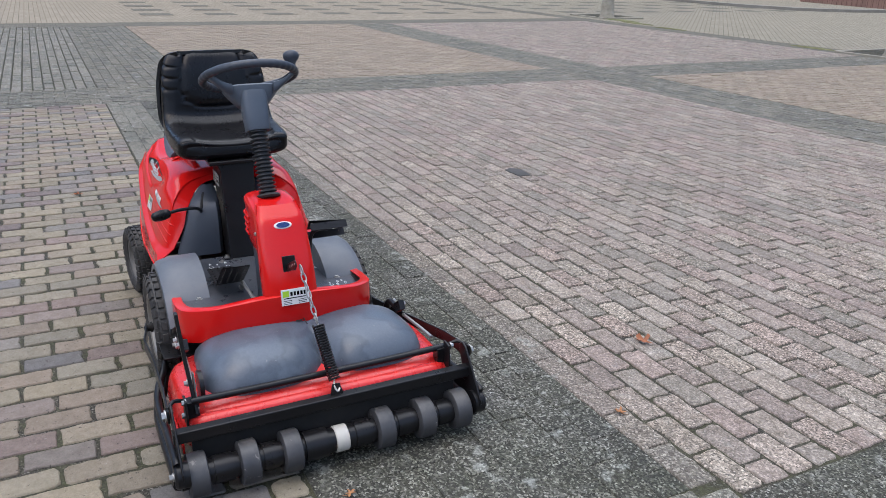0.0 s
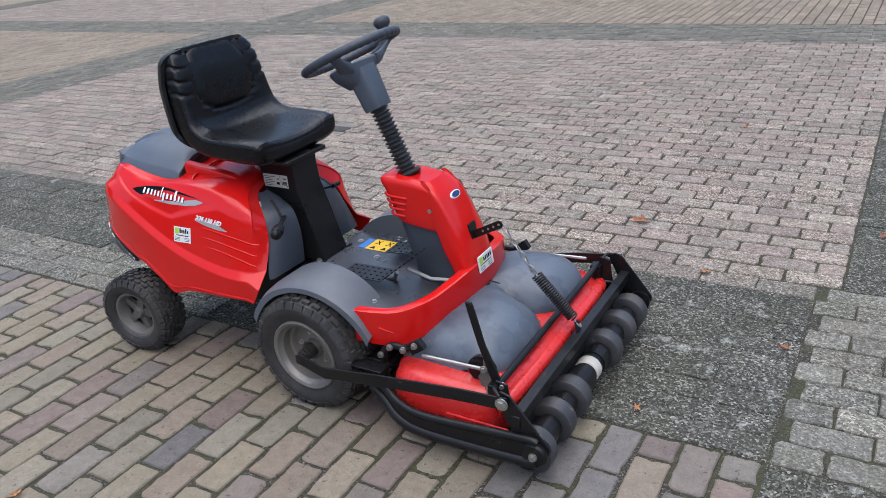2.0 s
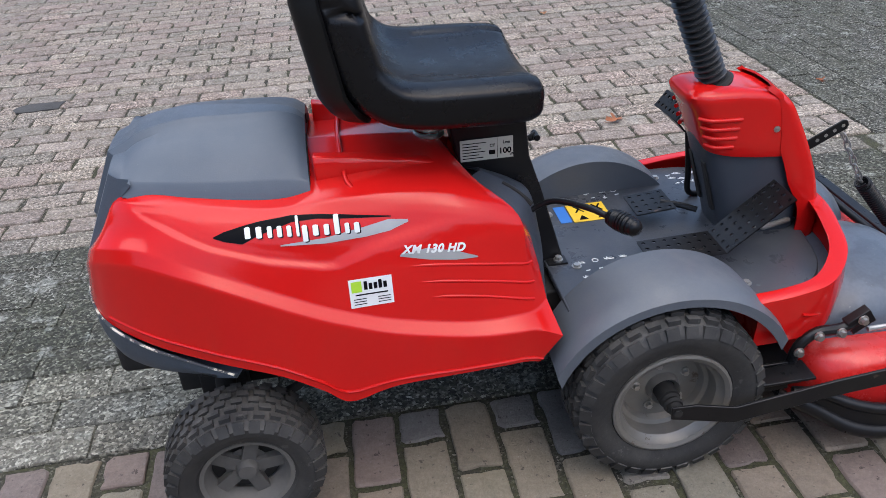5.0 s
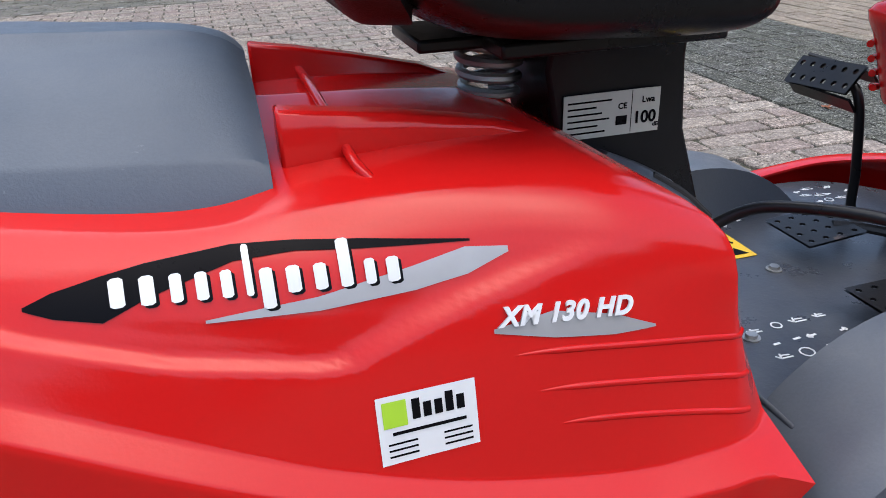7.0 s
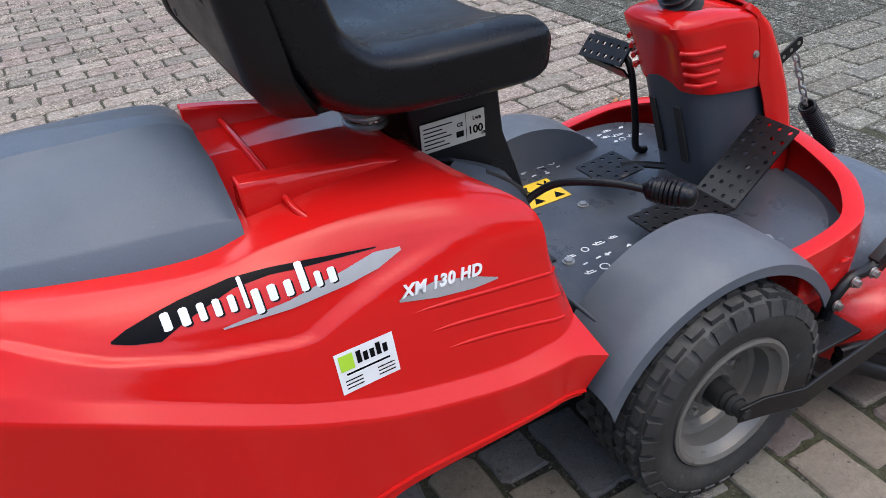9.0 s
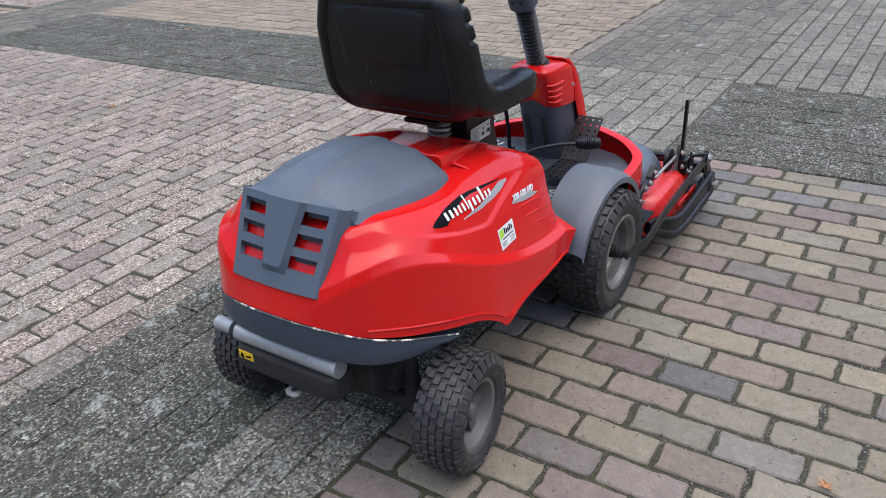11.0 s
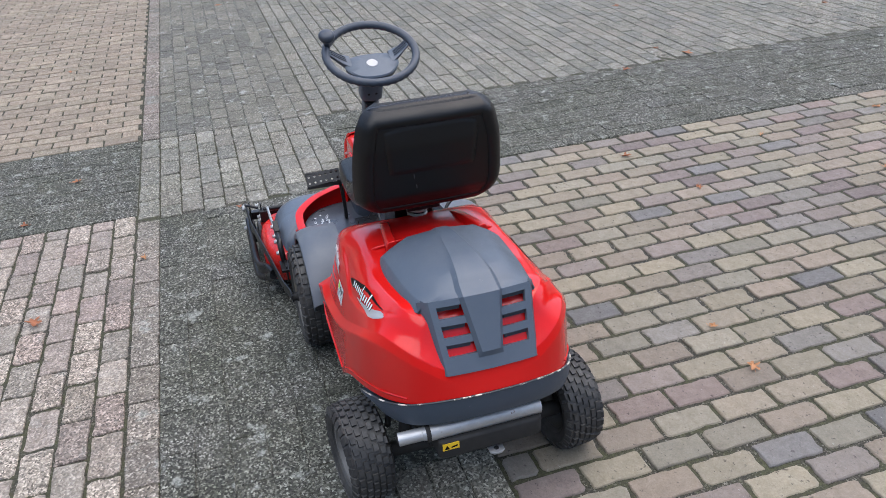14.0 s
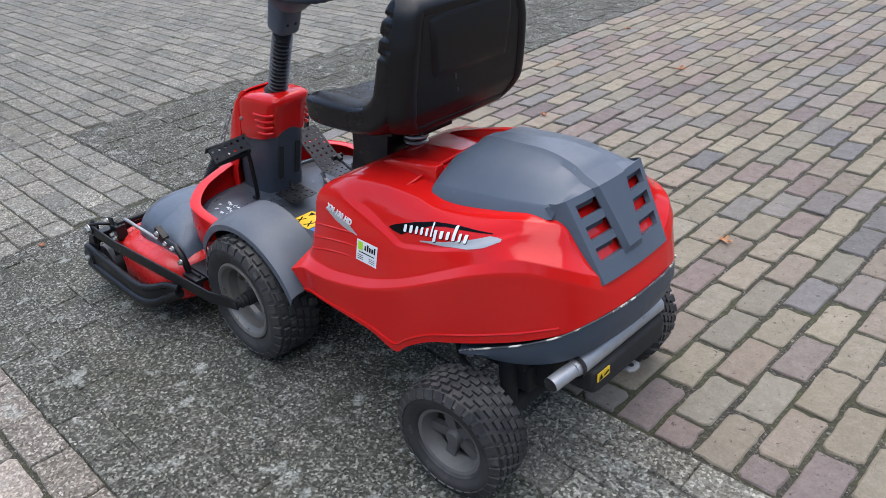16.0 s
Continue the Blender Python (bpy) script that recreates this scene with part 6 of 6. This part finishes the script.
def paving(name, label, key, rect, along, gap=0.0045, worn=0.006, tilt=0.006, drop=0.0, near=None, fine=None, lap=0.5, seed=1):
    """One field or band. near: the stretch whose bricks are objects; fine: the stretch with rounded bricks."""
    rng = random.Random(seed)
    bricks = layout(*rect, along, lap)
    singles, vs, fs = [], [], []
    for x, y, lx, ly in bricks:
        if near and near[0] < x < near[1] and near[2] < y < near[3] and len(singles) < 300:
            singles.append((x, y, lx, ly))
            continue
        detail = bool(fine and fine[0] < x < fine[1] and fine[2] < y < fine[3])
        v, f = brick_points(lx, ly, gap, rng, worn, detail)
        turn, tx, ty, h = rng.gauss(0, 0.010), rng.gauss(0, tilt), rng.gauss(0, tilt), rng.gauss(-0.0015, 0.0013) - drop
        ca, sa = math.cos(turn), math.sin(turn)
        o = len(vs)
        vs += [(x + ca * a - sa * b, y + sa * a + ca * b, c + h + tx * a + ty * b) for a, b, c in v]
        fs += [tuple(i + o for i in q) for q in f]
    field = new(name, mesh_of(name, vs, fs, PAVE[key][1]))
    tagged(field, label, "pavement", kind="structure")
    shapes = {}
    for x, y, lx, ly in singles:
        size = (round(lx / 0.02), round(ly / 0.02))
        if size not in shapes:
            shapes[size] = [mesh_of("brick", *brick_points(lx, ly, gap, rng, worn, True), PAVE[key][0]) for _ in range(14)]
        ob = new("brick", rng.choice(shapes[size]))
        ob.parent = field
        ob.location = (x, y, rng.gauss(-0.0015, 0.0013) - drop)
        ob.rotation_euler = (rng.gauss(0, tilt), rng.gauss(0, tilt), rng.gauss(0, 0.010))
    return field


def far_plane(name, label, mat, x0, x1, y0, y1, z=-0.003):
    b = bmesh.new()
    plate(b, [(x0, y0), (x1, y0), (x1, y1), (x0, y1)], (0, 0, z - 0.002), (1, 0, 0), (0, 1, 0), 0.002)
    return tagged(part(name, b, mat), label, "pavement", kind="structure")


def build_ground():
    paving("paving_brown", "worn brown and purple clay pavers with mossy joints", "brown", (-7.09, -0.08, -7.4, -1.09), "y", gap=0.0062, worn=0.006,
           near=(-2.75, -0.08, -3.2, -1.09), fine=(-4.6, 0, -4.6, -1), seed=3)
    paving("paving_pale", "weathered pinkish grey concrete pavers in stretcher bond", "pale", (-7.09, 0.0, 0.0, 4.76), "x", gap=0.0050, worn=0.0055,
           near=(-2.2, 0.0, 0.0, 2.9), fine=(-4.5, 0, 0, 3.2), seed=4)
    paving("paving_band", "dark mossy concrete paver band under the mower", "dark", (-7.09, -0.08, -0.770, -0.110), "x", gap=0.0016, worn=0.0032, tilt=0.003,
           near=(-3.1, -0.08, -1.09, 0.0), fine=(-4.6, 0, -2, 1), seed=5)
    # grey grit beside the brown pavers, widened and lightened to offset the mower's shadow
    paving("paving_band", "loose grey gritty courses of the band, lightened against the mower's shadow", "grit", (-7.09, -2.15, -1.085, -0.773), "x", gap=0.0016, worn=0.0034, tilt=0.003, near=(-3.1, -2, -1.2, 0), fine=(-4.6, 0, -2, 1), seed=23)
    paving("paving_band", "dark mossy courses of the band beside brown pavers", "dark", (-2.148, -0.08, -1.085, -0.773), "x", gap=0.0016, worn=0.0032, tilt=0.003, near=(-3.1, 0, -1.2, 0), fine=(-4.6, 0, -2, 1), seed=24)
    paving("paving_border", "gritty light border course beside the dark band", "edge", (-7.09, -0.08, -0.110, -0.005), "x", gap=0.0012, worn=0.004, near=(-4, 0, -1, 0), fine=(-4.6, 0, -2, 1), seed=21)
    paving("paving_border", "gritty light border course beyond the crossing", "edge", (1.095, 8.0, -0.110, -0.005), "x", gap=0.0015, worn=0.004, seed=22)
    paving("paving_crossing", "cleaner light grey concrete pavers where bands cross", "clean", (-0.075, 1.09, -1.085, -0.005), "x", gap=0.003, worn=0.005,
           near=(-0.08, 1.1, -1.1, 0.0), fine=(-1, 2, -2, 1), seed=6)
    paving("paving_band", "dark mossy concrete paver band across the square", "dark", (-0.075, 1.05, -7.4, -1.09), "y", gap=0.0016, worn=0.0032, tilt=0.003,
           near=(-0.08, 1.05, -3.2, -1.09), fine=(-1, 2, -4, 0), seed=7)
    paving("paving_band", "dark mossy concrete paver band across the square", "dark", (0.005, 1.1, 0.0, 4.76), "y", gap=0.0016, worn=0.0032, tilt=0.003,
           near=(0.0, 1.1, 0.0, 2.6), fine=(-1, 2, 0, 3), seed=8)
    paving("paving_pale", "weathered light grey concrete pavers in stretcher bond", "clean", (1.055, 8.0, -7.4, -1.09), "x", gap=0.0045, seed=9)
    paving("paving_pink", "reddish brown clay pavers with dark joints", "pink", (1.105, 8.0, 0.0, 4.76), "y", gap=0.005, seed=10)
    paving("paving_band", "dark mossy concrete paver band beyond the crossing", "worn", (1.095, 8.0, -1.085, -0.110), "x", gap=0.004, seed=11)
    paving("paving_band", "dark concrete paver band across the back of the square", "worn", (-8.12, -7.095, -7.4, 4.76), "y", gap=0.003, seed=12)
    paving("paving_band", "dark concrete paver band along the square", "worn", (-16.2, -8.125, -1.085, -0.005), "x", gap=0.003, seed=13)
    paving("paving_pale", "weathered light pavers with dark joints behind the band", "clean", (-16.2, -8.125, -5.5, -1.09), "x", gap=0.008, seed=14)
    paving("paving_pink", "pinkish clay pavers behind the band", "pink", (-16.2, -8.125, 0.0, 4.76), "y", gap=0.0045, seed=15)
    paving("paving_band", "dark concrete paver band along the far side", "worn", (-16.2, 8.0, 4.765, 5.7), "x", gap=0.003, seed=16)
    paving("paving_pink", "pinkish brown clay pavers beyond the far band", "pink", (-7.09, 1.0, 5.705, 11.3), "y", gap=0.0055, seed=17)
    paving("paving_pale", "pale pavers beyond the far band", "pale", (-16.2, -8.1, 5.705, 11.3), "x", gap=0.005, seed=18)
    paving("paving_band", "dark concrete paver band beyond the far band", "worn", (-8.095, -7.095, 5.705, 11.3), "y", gap=0.003, seed=19)
    paving("paving_pale", "pale pavers beside the far band", "pale", (1.1, 8.0, 5.705, 11.3), "x", gap=0.0045, seed=20)
    for x0, x1, y0, y1 in ((-7.09, -0.08, -1.085, -0.113), (-0.075, 1.05, -7.4, -1.09), (0.005, 1.1, 0.0, 4.76), (1.095, 8.0, -1.085, -0.113)):
        far_plane("joint_grit", "grit and algae filling the joints of the dark band", PAVE["dark"][1], x0, x1, y0, y1, -0.0052)
    rng = random.Random(31)  # one broken paver filled with dark asphalt
    b = bmesh.new()
    plate(b, [(-3.32 + .105 * (1 + rng.uniform(-.12, .12)) * sx, 1.31 + .052 * (1 + rng.uniform(-.15, .15)) * sy) for sx, sy in ((-1, -1), (-.3, -1.05), (.4, -1), (1, -.9), (1.02, .1), (1, 1), (.2, 1.05), (-.5, 1), (-1, .9), (-1.03, 0))], (0, 0, -.004), (1, 0, 0), (0, 1, 0), .0065)
    tagged(part("asphalt_patch", b, surface("asphalt_fill", (.055, .053, .05), .9, grain=160, vary=.5, bump_h=.002)), "dark asphalt fill in place of one paver", "pavement", kind="structure")
    far_plane("paving_far", "distant pale pavers", FAR_PALE, -120, -17.2, -60, 11.4)
    for r in range(4):  # rows of darker slabs let into the far field
        for k in range(15):
            far_plane("paving_slab", "dark slab let into the distant pale pavers", FAR_DARK, -19.9 - 1.72 * r, -19.2 - 1.72 * r, .68 + 1.52 * k, 1.42 + 1.52 * k, 0.002)
    far_plane("paving_far_band", "distant dark paver band", FAR_DARK, -17.2, -16.2, -60, 11.4)
    far_plane("paving_far", "distant pale pavers", FAR_PALE, -16.2, -8.12, -60, -5.5)
    far_plane("paving_far", "distant pale pavers", FAR_PALE, -8.12, 8.0, -60, -7.4)
    far_plane("paving_far", "distant pale pavers", FAR_PALE, 8.0, 120, -60, 120)
    far_plane("road", "paved road past the square", FAR_ROAD, -120, 8.0, 11.95, 60)
    far_plane("paving_far_band", "dark gutter of pavers along the road", FAR_DARK, -120, 8.0, 11.3, 11.95, -0.005)

# ---- fallen leaves ----


def leaf_mesh(seed, size):
    rng = random.Random(seed)
    bm = bmesh.new()
    n = 22
    lobes = 5
    rim = []
    for i in range(n):
        t = 2 * math.pi * i / n
        r = 0.5 + 0.28 * math.cos(lobes * t / 1.0) + rng.uniform(-.08, .08)
        rim.append((r * math.cos(t) * size, r * math.sin(t) * size * .8))
    curl = rng.uniform(.3, .7)
    c = bm.verts.new((0, 0, 0.004))
    mid = [bm.verts.new((x * .55, y * .55, .003 + curl * .35 * abs(y))) for x, y in rim]
    out = [bm.verts.new((x, y, .003 + curl * abs(y) * rng.uniform(.3, 1.0) + rng.uniform(0, .006))) for x, y in rim]
    for i in range(n):
        j = (i + 1) % n
        bm.faces.new((c, mid[i], mid[j]))
        bm.faces.new((mid[i], out[i], out[j], mid[j]))
    tube(bm, smooth_path([(-.1 * size, 0, .004), (-.6 * size, .05 * size, .005), (-1.05 * size, .16 * size, .012)], 3), 0.0009, 5)
    return bm


LEAVES = [(-.86, .37, .075, 30), (-.48, -.045, .04, 200), (.105, .535, .045, 80), (-.12, -.5, .035, 10), (-.455, -1.0, .035, 120), (.58, .33, .05, 300), (-.36, -2.54, .06, 45), (-.85, -2.675, .045, 160),
          (-1.87, -2.065, .035, 250), (-2.117, -2.053, .055, 340), (1.14, -3.88, .085, 15), (.99, -3.295, .06, 100), (-1.04, -3.64, .065, 210), (-.33, -4.22, .05, 60), (-.41, -3.36, .035, 130), (2.72, -4.14, .06, 20),
          (4.87, -.69, .075, 70), (2.95, .575, .045, 190), (-.72, 2.0, .05, 280), (.92, 3.23, .05, 40), (1.2, 5.89, .07, 330), (-3.825, -1.51, .055, 100), (1.88, -5.72, .05, 10), (1.35, -3.75, .045, 240)]
for i, (x, y, s, a) in enumerate(LEAVES):
    ob = part("fallen_leaf", leaf_mesh(i + 5, s * .74), LEAF, None, sharp=80)
    ob.location, ob.rotation_euler = (x, y, 0.001), (0, 0, radians(a))
    tagged(ob, "curled dry orange brown leaf lying on pavers", "leaf", "leaves on the square")

# two bare trees in their kerbed pits along the road


def bark_material():
    m, nt, b = mat_base("smooth_grey_bark")
    pos = where(nt, "World")
    big, fine = noise_tex(nt, 5.0, 5, 0.6, pos), noise_tex(nt, 40, 5, 0.7, pos)
    col = ramp(nt, big.outputs["Fac"], [(0.3, (0.17, 0.155, 0.115)), (0.5, (0.29, 0.265, 0.21)), (0.7, (0.36, 0.34, 0.28))])
    link(nt, mixc(nt, span(nt, fine.outputs["Fac"], 0.5, 0.7, 0, 0.5), col, (0.12, 0.115, 0.075)), b.inputs["Base Color"])
    b.inputs["Roughness"].default_value = 0.9
    bump(nt, b, fine.outputs["Fac"], 0.6, 0.01)
    return m


BARK = bark_material()
PIT_KERB = surface("pit_kerb", (.27, .25, .20), .9, grain=20, vary=.35)


def limb(bm, p, d, L, r, depth, rng):
    """A bare limb that bends upwards and forks."""
    pts = [p]
    for _ in range(4):
        d = (d + Vector((rng.uniform(-.25, .25), rng.uniform(-.25, .25), rng.uniform(0, .25)))).normalized()
        pts.append(pts[-1] + d * L / 4)
    tube(bm, pts, r, 8 if depth > 1 else 5, radii=[r * (1 - .13 * k) for k in range(5)])
    if depth:
        for k in (2, 3, 4):
            limb(bm, pts[k], (d + Vector((rng.uniform(-.9, .9), rng.uniform(-.9, .9), rng.uniform(-.1, .5)))).normalized(), L * .68, r * .5, depth - 1, rng)


def build_tree(x, y, seed):
    rng = random.Random(seed)
    tree = thing("tree", (x, y, -.02), "bare tree with smooth pale grey trunk in a kerbed pit", "tree", "trees along the road")
    bm = bmesh.new()
    rows = []
    for z, r in ((-.1, .27), (0, .245), (.08, .205), (.25, .180), (.7, .170), (1.6, .160), (2.6, .150), (3.4, .145), (4.2, .10)):
        off = Vector((.03 * math.sin(z * 1.3 + seed), .03 * math.cos(z * 1.1 + seed), z))
        rows.append([off + Vector((math.cos(a), math.sin(a), 0)) * r * (1 + (.10 if z < .1 else .03) * math.sin(4 * a + z + seed)) for a in (2 * math.pi * k / 28 for k in range(28))])
    rings(bm, rows)
    part("trunk", bm, BARK, tree, "smooth pale grey trunk flared at the root", sharp=80)
    for k in range(5):
        bm = bmesh.new()
        a = 2 * math.pi * k / 5 + seed
        limb(bm, Vector((0, 0, 3.0 + .25 * k)), Vector((math.cos(a), math.sin(a), .9)).normalized(), 2.2, .075, 2, rng)
        part("limb", bm, BARK, tree, sharp=80)
    bm = bmesh.new()
    plate(bm, [(x - .75, y - .62), (x + .75, y - .62), (x + .75, y + .62), (x - .75, y + .62)], (0, 0, -.006), (1, 0, 0), (0, 1, 0), .008)
    tagged(part("tree_pit", bm, SOIL), "bare dark soil round the foot of the tree", "soil", kind="structure")
    for cx, cy, lx, ly in ((x, y - .66, 1.6, .07), (x, y + .66, 1.6, .07), (x - .79, y, .07, 1.25), (x + .79, y, .07, 1.25)):
        bm = bmesh.new()
        box(bm, (cx, cy, .0), (lx, ly, .07))
        tagged(part("pit_edging", bm, PIT_KERB, bevel=.008), "low worn concrete edging of the tree pit", "kerb", kind="structure")


build_tree(-17.5, 13.0, 1)
build_tree(-7.83, 12.0, 4)

# grey pavement edge with its kerb beyond the road, and moss in the gutter
bm = bmesh.new()
kerb = smooth_path([(-60, 27.0, 0), (-30, 23.4, 0), (-22.4, 22.8, 0), (-20.6, 23.0, 0), (-19.3, 23.5, 0), (-18.2, 26.2, 0), (-17.8, 34, 0), (-17.6, 50, 0)], 5)
rings(bm, [[Vector((p.x, p.y, -.02)), Vector((p.x, p.y, .10)), Vector((p.x - .12, p.y + .12, .11)), Vector((p.x - .12, p.y + .12, -.02))] for p in kerb])
tagged(part("kerb", bm, surface("kerb_concrete", (.20, .19, .165), .9, grain=20, vary=.3)), "weathered grey concrete kerb beyond the road", "kerb", kind="structure")
MOSS = surface("moss_cushion", (.150, .150, .075), .95, grain=25, vary=.6, bump_h=.004, spec=.1)
rng = random.Random(19)
for x, y, lx, ly in ((-16.2, 12.5, .7, .2), (-15.2, 12.2, .6, .14), (-13.6, 11.9, .5, .09), (-9.3, 11.6, .5, .10), (-6.6, 11.7, .5, .1)):
    bm = bmesh.new()
    n = 26
    edge = [(lx * (1 + rng.uniform(-.35, .25)) * math.cos(2 * math.pi * i / n), ly * (1 + rng.uniform(-.35, .25)) * math.sin(2 * math.pi * i / n)) for i in range(n)]
    rings(bm, [[Vector((a * k, b * k, h + rng.uniform(0, .006))) for a, b in edge] for k, h in ((1, -.004), (.9, .006), (.6, .014), (.25, .016))], True, True)
    ob = part("moss_patch", bm, MOSS)
    ob.location = (x, y, 0)
    tagged(ob, "low green moss cushion along the gutter", "moss", "moss along the gutter")

# low brick wall beyond the road, and the plain surroundings that close the square
bm = bmesh.new()
plate(bm, [(0, 0), (26, 0), (26, .55), (0, .55)], (-25.8, 31.0, -.01), (.95, -.31, 0), (0, 0, 1), .24)
tagged(part("low_wall", bm, far_paving_material("wall_brick", (.30, .185, .15), 0), bevel=.01), "low red brick wall beyond the road", "wall", kind="structure")
# unseen ring added to block low sky and darken reflections on the flanks
bm = bmesh.new()
rng = random.Random(8)
n = 72
low, top = [], []
for i in range(n):
    t = 2 * math.pi * i / n
    r = 52 + 3 * math.sin(3 * t)
    h = 10 + 3.0 * (i // 3 % 2) + rng.uniform(-1.2, 1.2)
    low.append(Vector((r * math.cos(t), r * math.sin(t), -.2)))
    top.append(Vector((r * math.cos(t), r * math.sin(t), h)))
rings(bm, [low, top], True, False)
tagged(part("backdrop", bm, surface("backdrop_dull", (.16, .13, .11), .9, grain=2.0, vary=.35), sharp=20, solid=.3), "unseen dull ring for houses and trees, added to block low sky", "surroundings", kind="structure")

build_ground()
